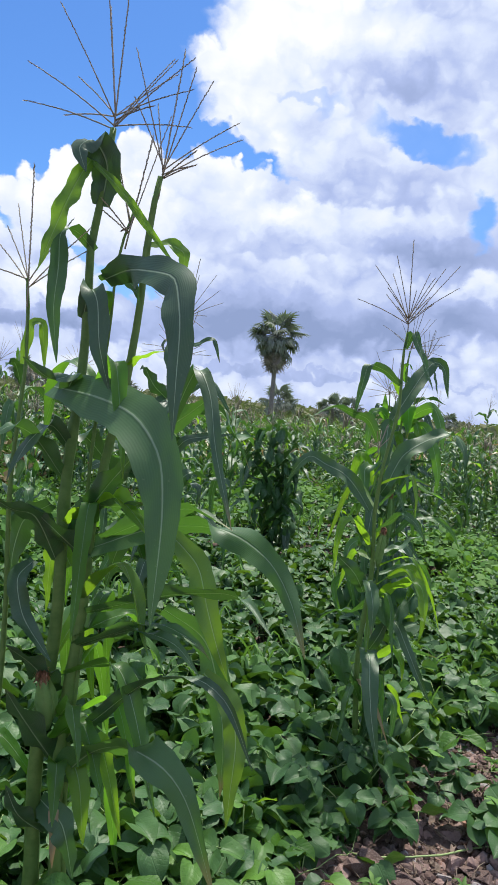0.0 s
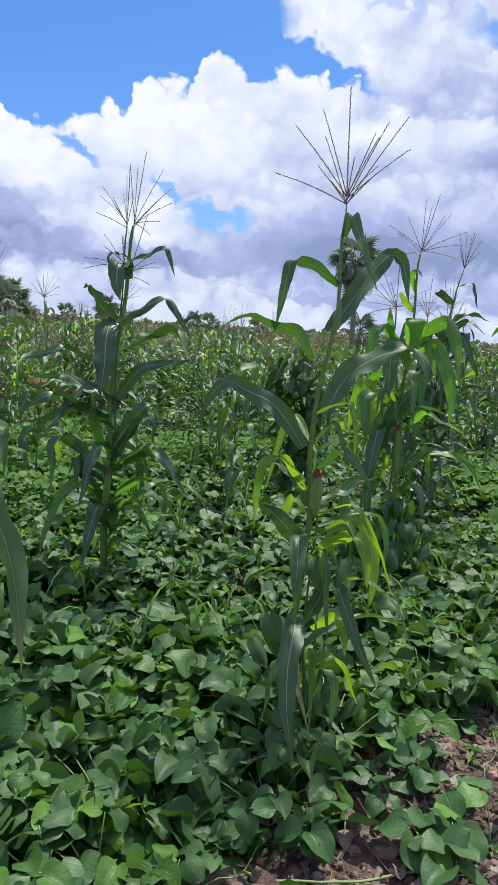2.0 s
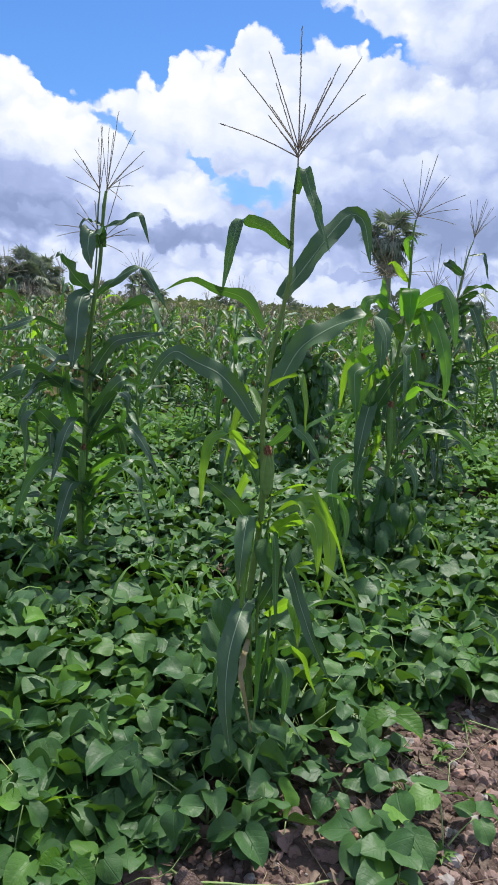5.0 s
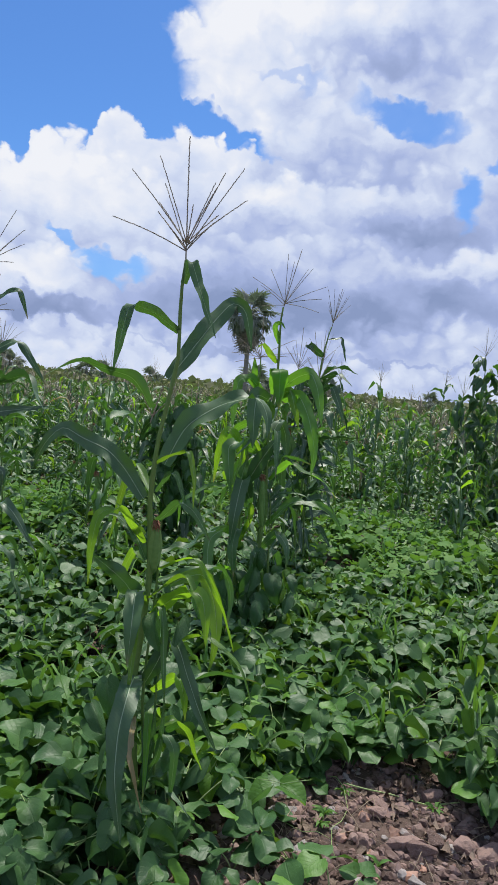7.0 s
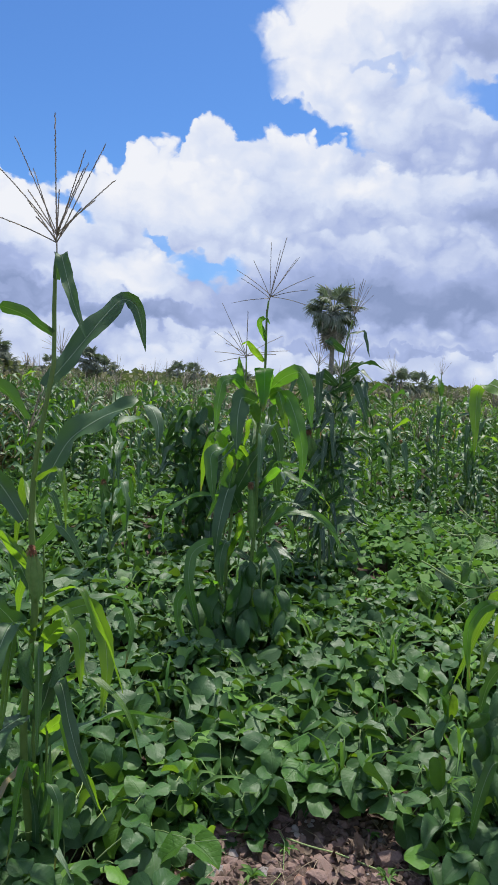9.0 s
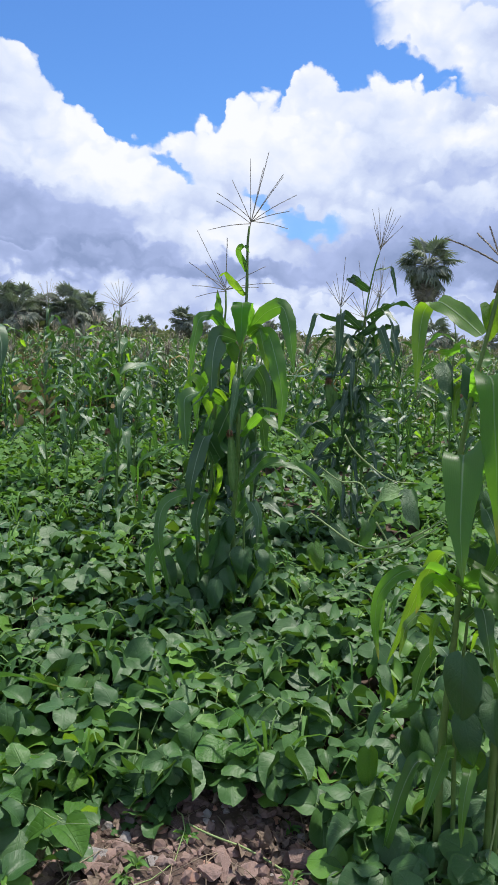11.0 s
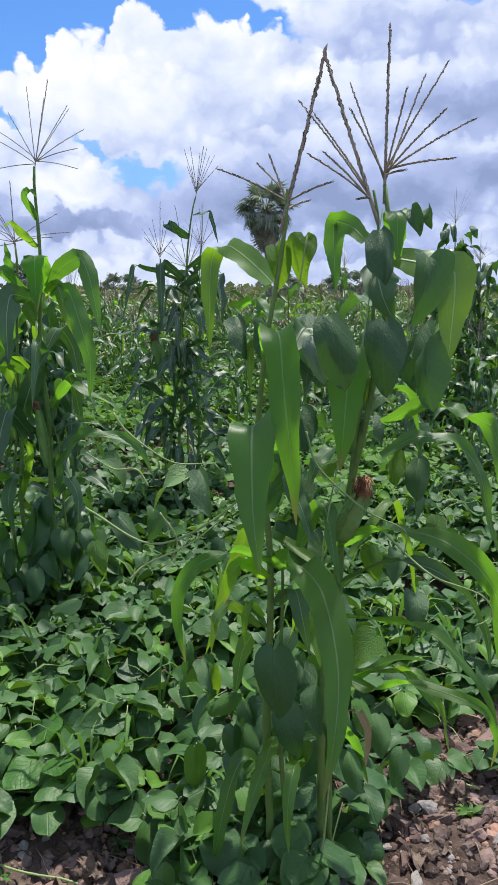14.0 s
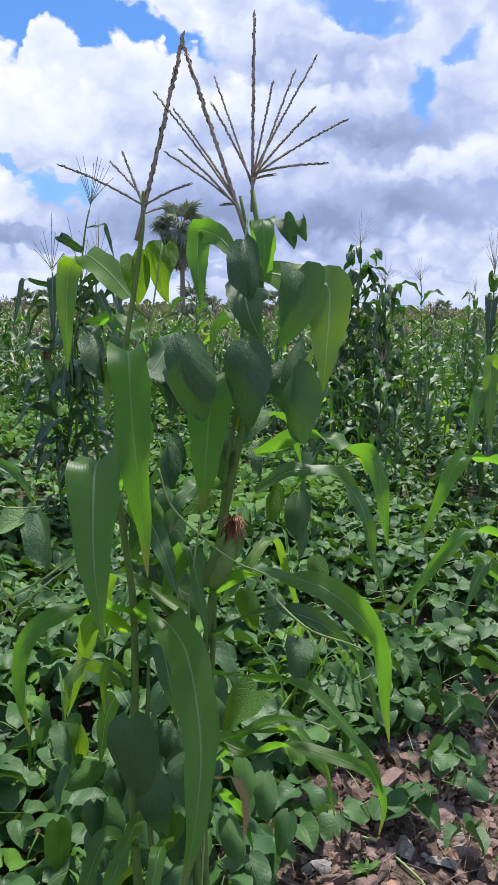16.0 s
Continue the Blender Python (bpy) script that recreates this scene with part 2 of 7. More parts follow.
MAIZE_DRY = maize_leaf_material("maize_leaf_dry", (0.30, 0.22, 0.10), (0.42, 0.33, 0.17), (0.40, 0.24, 0.08), 0.25)


def bean_material(name, dark, light, through, share=0.30, relief=0.7, grain=30.0, gloss=0.45, quilt=0.05, pale=0.8):
    k = Mat(name)
    u, v = k.uv()
    r = k.random()
    off = k.math("ABSOLUTE", k.math("SUBTRACT", u, 0.5))
    blot = k.noise(grain, 4.0, k.obj())
    c = k.mix(k.math("ADD", k.math("MULTIPLY", r, 0.75), k.math("MULTIPLY", blot, 0.35), True), dark, light)
    ribs = k.math("ABSOLUTE", k.math("SINE", k.math("MULTIPLY", k.math("SUBTRACT", v, k.math("MULTIPLY", off, 0.75)), 20.0)))
    vein = k.math("MAXIMUM", k.math("MULTIPLY", k.step(ribs, 0.16, 0.02), 0.6), k.step(off, 0.03, 0.008))
    c = k.mix(k.math("MULTIPLY", vein, 0.20), c, (0.11, 0.20, 0.08))
    young = k.math("MULTIPLY", k.step(r, 0.86, 0.95), pale)
    c = k.mix(young, c, (0.12, 0.27, 0.03))
    through = k.mix(young, through, (0.26, 0.44, 0.03))
    hole = k.step(k.noise(160.0, 2.0, k.obj()), 0.74, 0.78)
    c = k.mix(k.math("MULTIPLY", hole, 0.12), c, (0.25, 0.28, 0.12))
    h = k.math("SUBTRACT", k.math("ADD", k.math("MULTIPLY", blot, 0.7), k.math("ADD", k.math("MULTIPLY", k.math("MULTIPLY", ribs, k.math("ADD", k.math("ABSOLUTE", k.math("SINE", k.math("MULTIPLY", off, 34.0))), 0.5)), quilt), k.math("MULTIPLY", k.noise(70.0, 3.0, k.obj()), 0.35))), k.math("MULTIPLY", vein, 0.22))
    return k.out(k.leafy(c, through, k.math("ADD", k.math("MULTIPLY", r, share), share * 0.4), 0.50, k.bump(h, relief, 0.008), gloss))


BEAN = bean_material("bean_leaf", (0.020, 0.068, 0.019), (0.080, 0.178, 0.045), (0.14, 0.32, 0.02), 0.15, 0.45, 30.0, 0.43, 0.025)
VINE_YOUNG = bean_material("climbing_bean_leaf_young", (0.045, 0.140, 0.020), (0.085, 0.220, 0.032), (0.26, 0.46, 0.02), 0.42)
VINE_PALE = bean_material("climbing_bean_leaf_pale", (0.12, 0.175, 0.12), (0.21, 0.28, 0.20), (0.2, 0.4, 0.1), 0.2, 0.6, 14.0, 0.9)
VINE = bean_material("climbing_bean_leaf", (0.024, 0.076, 0.022), (0.066, 0.150, 0.046), (0.11, 0.30, 0.02), 0.20, 0.4, 18.0, 0.5, 0.10, 0.0)


def plain(name, a, b, scale, rough=0.7, bump=0.4, distance=0.005, spec=0.3):
    k = Mat(name)
    n = k.noise(scale, 6.0, k.obj())
    big = k.noise(scale * 0.13, 3.0, k.obj())
    f = k.math("ADD", k.math("MULTIPLY", n, 0.6), k.math("MULTIPLY", k.math("ADD", big, k.math("MULTIPLY", k.random(), 0.5)), 0.4))
    return k.out(k.surface(k.mix(k.step(f, 0.3, 0.8), a, b), rough, k.bump(n, bump, distance), spec))


STALK = plain("maize_stalk", (0.075, 0.150, 0.030), (0.16, 0.25, 0.060), 40.0, 0.5, 0.2)
HUSK = plain("maize_husk", (0.11, 0.225, 0.050), (0.20, 0.33, 0.095), 60.0, 0.55, 0.3)
SILK = plain("maize_silk", (0.24, 0.095, 0.055), (0.46, 0.24, 0.14), 300.0, 0.7, 0.6)
TASSEL = plain("maize_tassel", (0.20, 0.17, 0.13), (0.48, 0.41, 0.31), 200.0, 0.8, 0.3)
STEM = plain("bean_stem", (0.17, 0.27, 0.08), (0.34, 0.43, 0.18), 80.0, 0.6, 0.2)
TWIG = plain("dry_twig", (0.14, 0.10, 0.07), (0.34, 0.27, 0.19), 80.0, 0.9, 0.5)
DEAD_LEAF = plain("dead_leaf", (0.07, 0.050, 0.038), (0.24, 0.18, 0.14), 60.0, 0.85, 0.8, 0.01)
BARK = plain("palm_bark", (0.12, 0.10, 0.085), (0.26, 0.23, 0.20), 9.0, 0.9, 0.8, 0.03)
FROND_DEAD = plain("dead_palm_frond", (0.20, 0.17, 0.14), (0.42, 0.37, 0.31), 5.0, 0.9, 0.3)


def foliage(name, a, b, through, share=0.25):
    k = Mat(name)
    f = k.math("ADD", k.math("MULTIPLY", k.random(), 0.7), k.math("MULTIPLY", k.noise(0.35, 3.0, k.pos()), 0.5), True)
    return k.out(k.leafy(k.mix(f, a, b), through, share, 0.7, None, 0.12))


FROND = foliage("palm_frond", (0.105, 0.125, 0.095), (0.35, 0.37, 0.30), (0.15, 0.22, 0.09))
SHRUB = foliage("shrub_leaves", (0.055, 0.090, 0.040), (0.25, 0.235, 0.13), (0.18, 0.24, 0.07))
WEED = foliage("yellow_green_weeds", (0.062, 0.175, 0.045), (0.17, 0.285, 0.088), (0.22, 0.46, 0.04))
DRY_SCRUB = foliage("dry_scrub", (0.10, 0.085, 0.045), (0.28, 0.22, 0.12), (0.22, 0.20, 0.08))
FAR_MAIZE = foliage("distant_maize_leaves", (0.028, 0.075, 0.026), (0.18, 0.235, 0.085), (0.18, 0.34, 0.04), 0.3)


def soil_material():
    k = Mat("stony_red_soil")
    p = k.pos()
    n = k.noise(9.0, 8.0, p)
    big = k.noise(0.9, 4.0, p)
    fine = k.noise(120.0, 4.0, p)
    c = k.mix(k.step(n, 0.3, 0.7), (0.030, 0.021, 0.017), (0.125, 0.086, 0.070))
    c = k.mix(k.math("MULTIPLY", k.step(big, 0.4, 0.7), 0.5), c, (0.19, 0.135, 0.11))
    c = k.mix(k.math("MULTIPLY", k.step(fine, 0.55, 0.7), 0.5), c, (0.22, 0.17, 0.15))
    s = k.t.nodes.new("ShaderNodeSeparateXYZ")
    k.put(s.inputs[0], p)
    weeds = k.math("MULTIPLY", k.step(s.outputs[1], 9.0, 24.0), k.step(k.noise(0.5, 6.0, p), 0.25, 0.5))
    c = k.mix(weeds, c, k.mix(k.noise(0.12, 6.0, p), (0.07, 0.13, 0.03), (0.17, 0.19, 0.07)))
    h = k.math("ADD", n, k.math("MULTIPLY", fine, 0.3))
    return k.out(k.surface(c, 0.95, k.bump(h, 0.8, 0.02), 0.2))


SOIL = soil_material()


def stone_material():
    k = Mat("reddish_stone")
    o = k.obj()
    n = k.noise(28.0, 8.0, o)
    r = k.random()
    c = k.mix(k.step(r, 0.1, 0.9), (0.105, 0.067, 0.055), (0.29, 0.195, 0.165))
    c = k.mix(k.step(r, 0.93, 0.95), c, (0.42, 0.24, 0.17))
    c = k.mix(k.step(r, 0.10, 0.07), c, (0.34, 0.31, 0.29))
    c = k.mix(k.math("MULTIPLY", k.step(n, 0.45, 0.7), 0.5), c, (0.32, 0.25, 0.23))
    c = k.mix(k.math("MULTIPLY", k.step(k.noise(9.0, 4.0, o), 0.5, 0.7), 0.5), c, (0.08, 0.058, 0.052))
    return k.out(k.surface(c, 0.9, k.bump(n, 0.7, 0.006), 0.25))


STONE = stone_material()


# ---- mesh tools ----
class Geo:
    """Collects vertices, faces and leaf coordinates for one mesh."""

    def __init__(self):
        self.v, self.f, self.uv = [], [], []

    def grid(self, rows, uvs, closed=False):
        """A sheet through rows of points."""
        base, n = len(self.v), len(rows[0])
        for row, uvr in zip(rows, uvs):
            self.v += [tuple(p) for p in row]
            self.uv += list(uvr)
        for i in range(len(rows) - 1):
            for j in range(n if closed else n - 1):
                a, b = base + i * n + j, base + i * n + (j + 1) % n
                self.f.append((a, b, b + n, a + n))

    def tube(self, pts, radii, n=6):
        rows, uvs = [], []
        for i, p in enumerate(pts):
            p = Vector(p)
            d = (Vector(pts[min(i + 1, len(pts) - 1)]) - Vector(pts[max(i - 1, 0)])).normalized()
            s = d.cross(Vector((0.31, 0.9, 0.17))).normalized()
            w = d.cross(s)
            rows.append([p + radii[i] * (s * math.cos(q * 2 * math.pi / n) + w * math.sin(q * 2 * math.pi / n)) for q in range(n)])
            uvs.append([(q / n, i / len(pts)) for q in range(n)])
        self.grid(rows, uvs, True)
        for row, rev in ((0, True), (len(pts) - 1, False)):
            base = len(self.v) - (len(pts) - row) * n
            ring = [base + q for q in range(n)]
            self.f.append(tuple(ring[::-1] if rev else ring))

    def add(self, verts, faces, uv):
        base = len(self.v)
        self.v += [tuple(p) for p in verts]
        self.uv += list(uv)
        self.f += [tuple(base + i for i in f) for f in faces]

    def mesh(self, name, material, smooth=True):
        return make_mesh(name, self.v, self.f, self.uv, material, smooth)


def make_mesh(name, verts, faces, uv, material, smooth=True):
    me = bpy.data.meshes.new(name)
    me.from_pydata(verts, [], faces)
    idx = np.zeros(len(me.loops), dtype=np.int32)
    me.loops.foreach_get("vertex_index", idx)
    lay = me.uv_layers.new(name="leaf")
    lay.data.foreach_set("uv", np.asarray(uv, dtype=np.float32)[idx].ravel())
    if smooth:
        me.polygons.foreach_set("use_smooth", np.ones(len(me.polygons), dtype=bool))
    me.materials.append(material)
    me.update()
    return me


def part(name, data, parent, label=""):
    ob = new(name, data)
    ob.parent = parent
    return tagged(ob, label)


def root(name, place, label, category, group="", kind=""):
    ob = new(name)
    ob.empty_display_size = 0.1
    ob.matrix_basis = pose(*place)
    return tagged(ob, label, category, group, kind)


def curve3(p0, p1, p2, n, sharp=0.0):
    """Points from p0 through p1 to p2; sharp bends them towards a fold at p1."""
    p0, p1, p2 = Vector(p0), Vector(p1), Vector(p2)
    l1, l2 = (p1 - p0).length + 1e-6, (p2 - p1).length + 1e-6
    m = min(max(l1 / (l1 + l2), 0.15), 0.85)
    out = []
    for i in range(n + 1):
        t = i / n
        c = p0 * ((t - m) * (t - 1) / m) + p1 * (t * (t - 1) / (m * (m - 1))) + p2 * (t * (t - m) / (1 - m))
        line = p0.lerp(p1, t / m) if t < m else p1.lerp(p2, (t - m) / (1 - m))
        k = sharp * (0.4 + 0.6 * min(1, abs(t - m) / 0.12))
        if abs(m - 0.5) > 0.2:
            k = max(k, 0.7)
        out.append(c.lerp(line, k))
    # ease the bend
    for _ in range(1 if sharp > 0.45 else 3):
        out = [out[0]] + [(out[i - 1] + out[i] * 2 + out[i + 1]) / 4 for i in range(1, n)] + [out[n]]
    return out


def blade(geo, pts, width, face, rnd, wave=1.0, cols=4, view=(0.0, -1.0, 0.0)):
    """A long maize leaf along pts: keeled along the midrib, rippled at the edges, tapered to its tip."""
    n = len(pts) - 1
    ph, fr, tw = rnd.uniform(0, 6.28), rnd.uniform(9, 21), rnd.uniform(-1.3, 1.3) * (1 - 0.65 * face)
    rows, uvs, last = [], [], None
    for i, p in enumerate(pts):
        t = i / n
        d = (pts[min(i + 1, n)] - pts[max(i - 1, 0)]).normalized()
        flat = d.cross(Vector((0, 0, 1)))
        flat = flat.normalized() if flat.length > 0.25 else (last.copy() if last else Vector((1, 0, 0)))
        turned = d.cross(Vector(view))
        turned = turned.normalized() if turned.length > 0.15 else flat
        if turned.dot(flat) < 0:
            turned = -turned
        s = flat.lerp(turned, face * (0.5 + 0.5 * min(1, abs(d.z) * 1.15)))
        s = (s - d * s.dot(d)).normalized()
        if last is not None:
            if s.dot(last) < 0:
                s = -s
            s = last.lerp(s, 0.6).normalized()
        last = s
        up = s.cross(d).normalized()
        s = (s * math.cos(tw * t) + up * math.sin(tw * t)).normalized()
        up = s.cross(d).normalized()
        w = width * 0.5 * (0.55 + 0.45 * min(1, t / 0.22)) * (1 - max(0, (t - 0.46) / 0.54) ** 1.6) + 0.001
        row = []
        for j in range(cols + 1):
            c = 2 * j / cols - 1
            lift = abs(c) ** 1.1 * w * (0.75 - 0.4 * t) * (1 - 0.8 * face)
            rip = wave * w * (0.62 - 0.30 * face) * abs(c) ** 2 * math.sin(fr * t * (1 if c > 0 else 1.17) + ph + (1.9 if c > 0 else 0)) * min(1, t * 5)
            ragged = 1 + 0.05 * math.sin(31 * t + ph + c) + 0.035 * math.sin(71 * t + 2 * ph + 3 * c)
            row.append(p + s * (c * w * ragged) + up * (lift + rip))
        rows.append(row)
        uvs.append([(j / cols, t) for j in range(cols + 1)])
    geo.grid(rows, uvs)


def leaflet_shape(rows, cols, cup=0.0, twist=0.0, droop=0.10, pointed=False):
    """A bean leaflet: ovate, pointed, folded along its midrib, tip drooping. Base at the origin, along +y."""
    prof = [(0, 0.14), (0.04, 0.33), (0.12, 0.46), (0.28, 0.53), (0.45, 0.52), (0.6, 0.475), (0.75, 0.385), (0.87, 0.265), (0.95, 0.15), (1.0, 0.02)]
    if pointed:
        prof = [(0, 0.12), (0.04, 0.34), (0.12, 0.46), (0.25, 0.50), (0.4, 0.46), (0.55, 0.375), (0.7, 0.265), (0.85, 0.13), (0.95, 0.045), (1.0, 0.004)]
    vs, uvs, fs = [], [], []
    for i in range(rows + 1):
        t = 0.5 * (i / rows) + 0.25 * (1 - math.cos(math.pi * i / rows))
        w = float(np.interp(t, [p[0] for p in prof], [p[1] for p in prof]))
        for j in range(cols + 1):
            c = 2 * j / cols - 1
            fold = 0.09 + cup
            q = twist * (t - 0.4)
            u0, z0 = c * w * (1 - 0.35 * abs(cup)), fold * abs(c) * w
            u0, z0 = u0 * math.cos(q) - z0 * math.sin(q), u0 * math.sin(q) + z0 * math.cos(q)
            vs.append((u0, t - 0.10 * abs(c) * (1 - t) ** 3 * 1.2, z0 + 0.05 * math.sin(3.0 * t) - (droop + 0.25 * max(0, cup)) * t * t - 0.06 * (abs(c) ** 2) * math.sin(9 * t + 2.2 * c)))
            uvs.append((0.5 + c * w, t))
    for i in range(rows):
        for j in range(cols):
            a = i * (cols + 1) + j
            fs.append((a, a + 1, a + cols + 2, a + cols + 1))
    return np.array(vs), fs, np.array(uvs)


def scatter(name, shape, places, sizes, turns, material, smooth=True):
    """Many copies of one shape in one mesh: places (n,3), sizes (n,), turns (n,3,3)."""
    vs, fs, uvs = shape
    n, k = len(places), len(vs)
    if n == 0:
        return None
    out = np.einsum("nij,kj->nki", turns, vs) * np.asarray(sizes)[:, None, None] + np.asarray(places)[:, None, :]
    base = (np.arange(n) * k)[:, None]
    width = len(fs[0])
    faces = (np.array(fs)[None, :, :] + base[:, :, None]).reshape(-1, width)
    return make_mesh(name, out.reshape(-1, 3).tolist(), faces.tolist(), np.tile(uvs, (n, 1)), material, smooth)


def turns_of(heading, tilt, roll):
    """Rotation matrices: roll about the leaf's length, tilt of its tip downwards, then heading about z."""
    h, t, r = np.asarray(heading), np.asarray(tilt), np.asarray(roll)
    z, o = np.zeros_like(h), np.ones_like(h)
    ry = np.stack([np.stack([np.cos(r), z, np.sin(r)], -1), np.stack([z, o, z], -1), np.stack([-np.sin(r), z, np.cos(r)], -1)], -2)
    rx = np.stack([np.stack([o, z, z], -1), np.stack([z, np.cos(t), np.sin(t)], -1), np.stack([z, -np.sin(t), np.cos(t)], -1)], -2)
    rz = np.stack([np.stack([np.cos(h), -np.sin(h), z], -1), np.stack([np.sin(h), np.cos(h), z], -1), np.stack([z, z, o], -1)], -2)
    return rz @ rx @ ry


# ---- ground ----
rng = np.random.default_rng(7)
PATH_EDGE = ((-6, -0.5), (-2, 1.0), (0.0, 1.77), (0.26, 1.97), (0.8, 2.30), (0.95, 2.48), (1.1, 2.68), (1.3, 3.0), (1.45, 3.24), (1.65, 3.42), (1.85, 3.50), (2.05, 3.40), (2.3, 3.34), (2.48, 3.46), (2.66, 3.78), (2.9, 4.0), (3.3, 4.25), (6, 6.0), (14, 11))


def edge_y(x):
    """Where the bean field ends and the stony path begins."""
    return np.interp(x, [p[0] for p in PATH_EDGE], [p[1] for p in PATH_EDGE])


def ground_z(x, y):
    x, y = np.asarray(x, dtype=float), np.asarray(y, dtype=float)
    small = 0.012 * np.sin(5.1 * x + 1.3 * y) * np.sin(4.3 * y - 0.7 * x) + 0.008 * np.sin(13.0 * x + 2.0) * np.sin(11.0 * y)
    az_ = np.degrees(np.arctan2(x, np.maximum(y, 1)))
    d = np.hypot(x, y)
    hill = 10.0 * np.exp(-((az_ + 42) / 9) ** 2) * np.clip((d - 170) / 260, 0, 1) ** 1.5 * np.clip(d / 430, 0, 1.25)
    hill = hill + 4.0 * np.exp(-((az_ - 2) / 22) ** 2) * np.clip((d - 250) / 300, 0, 1) ** 1.5
    return np.where(d < 30, small, 0) + hill


def build_ground():
    g = Geo()
    rings = [0.0] + list(np.geomspace(0.25, 1500, 110))
    sectors = 160
    rows, uvs = [], []
    for r in rings:
        a = np.arange(sectors) * 2 * math.pi / sectors
        x, y = 1.5 + r * np.sin(a), 2.5 + r * np.cos(a)
        z = ground_z(x, y)
        rows.append(list(zip(x.tolist(), y.tolist(), z.tolist())))
        uvs.append([(i / sectors, r) for i in range(sectors)])
    g.grid(rows, uvs, True)
    return tagged(new("ground", g.mesh("ground", SOIL)), "stony reddish-brown soil of a field, greener far off", "ground", kind="structure")


build_ground()


# ---- maize ----
plant_rng = random.Random(11)
MAIZE_LABEL = "green maize plant with arching leaves in a bean field"


def maize_root(place, label=MAIZE_LABEL, group="maize plants"):
    return root("maize_plant", (place[0], place[1], float(ground_z(*place))), label, "maize", group)


def maize_stalk(plant, pts, radius):
    """A jointed stalk through (x, z) points."""
    g = Geo()
    pts = [Vector((p[0], 0, p[1])) for p in pts]
    pts[0] = Vector((pts[0].x, 0, -0.03))
    line, rad, total = [], [], sum((b - a).length for a, b in zip(pts, pts[1:]))
    run = 0.0
    for a, b in zip(pts, pts[1:]):
        seg = (b - a).length
        k = max(2, int(seg / 0.06))
        for i in range(k):
            p = a.lerp(b, i / k)
            s = run + seg * i / k
            joint = 1 + 0.22 * max(0, math.cos(s / 0.17 * 2 * math.pi)) ** 6
            line.append(p + Vector((0.006 * math.sin(s * 9), 0.006 * math.cos(s * 7), 0)))
            rad.append(radius * (1 - 0.62 * s / total) * joint)
        run += seg
    line.append(pts[-1])
    rad.append(radius * 0.36)
    g.tube(line, rad, 8)
    return part("stalk", g.mesh("stalk", STALK), plant, "jointed pale green stalk")


def leaf_line(pts, n, sharp):
    """A line of n steps through the given points; sharp keeps the folds crisp."""
    pts = [Vector(p) for p in pts]
    run = [0.0]
    for a, b in zip(pts, pts[1:]):
        run.append(run[-1] + (b - a).length)
    k, out = 0, []
    for i in range(n + 1):
        d = run[-1] * i / n
        while k < len(pts) - 2 and d > run[k + 1]:
            k += 1
        a, b = pts[k], pts[k + 1]
        seg = max(run[k + 1] - run[k], 1e-6)
        u = min(1.0, (d - run[k]) / seg)
        before = pts[k - 1] if k else a * 2 - b
        after = pts[k + 2] if k + 2 < len(pts) else b * 2 - a
        ta = (b - before) * (seg / (seg + (a - before).length + 1e-6))
        tb = (after - a) * (seg / (seg + (after - b).length + 1e-6))
        u2, u3 = u * u, u * u * u
        smooth = a * (2 * u3 - 3 * u2 + 1) + ta * (u3 - 2 * u2 + u) + b * (3 * u2 - 2 * u3) + tb * (u3 - u2)
        out.append(smooth.lerp(a.lerp(b, u), sharp))
    return [out[0]] + [(out[i - 1] + out[i] * 2 + out[i + 1]) / 4 for i in range(1, n)] + [out[n]]


def maize_leaf(plant, pts, width, face, sharp=0.2, mat=None):
    """A leaf of a plant through points from its stalk to its tip."""
    g = Geo()
    blade(g, leaf_line(pts, 26, sharp), width, face, plant_rng)
    mat = mat or MAIZE
    return part("leaf", g.mesh("leaf", mat), plant, {MAIZE_YOUNG: "bright yellow-green leaf", MAIZE_DARK: "dark blue-green leaf", MAIZE_DRY: "withered brown leaf"}.get(mat, ""))


def spike(g, pts, r, rnd, kernels):
    """One tassel branch with its spikelets."""
    n = len(pts) - 1
    g.tube(pts, [r * (1 - 0.55 * i / n) for i in range(n + 1)], 4)
    for i in range(kernels):
        t = 0.15 + 0.85 * i / kernels
        j = min(int(t * n), n - 1)
        p = Vector(pts[j]).lerp(Vector(pts[j + 1]), t * n - j)
        d = (Vector(pts[j + 1]) - Vector(pts[j])).normalized()
        q = rnd.uniform(0, 6.28)
        o = (d.cross(Vector((0.3, 0.9, 0.2))).normalized() * math.cos(q) + d.cross(Vector((0.9, -0.3, 0.2))).normalized() * math.sin(q)).normalized()
        s = d.cross(o) * r * 0.8
        a, b, c = p, p + o * r * 0.95 + d * r * 2.5, p + d * r * 5
        g.add([a, b + s, c, b - s], [(0, 1, 2, 3)], [(0.5, 0.5)] * 4)


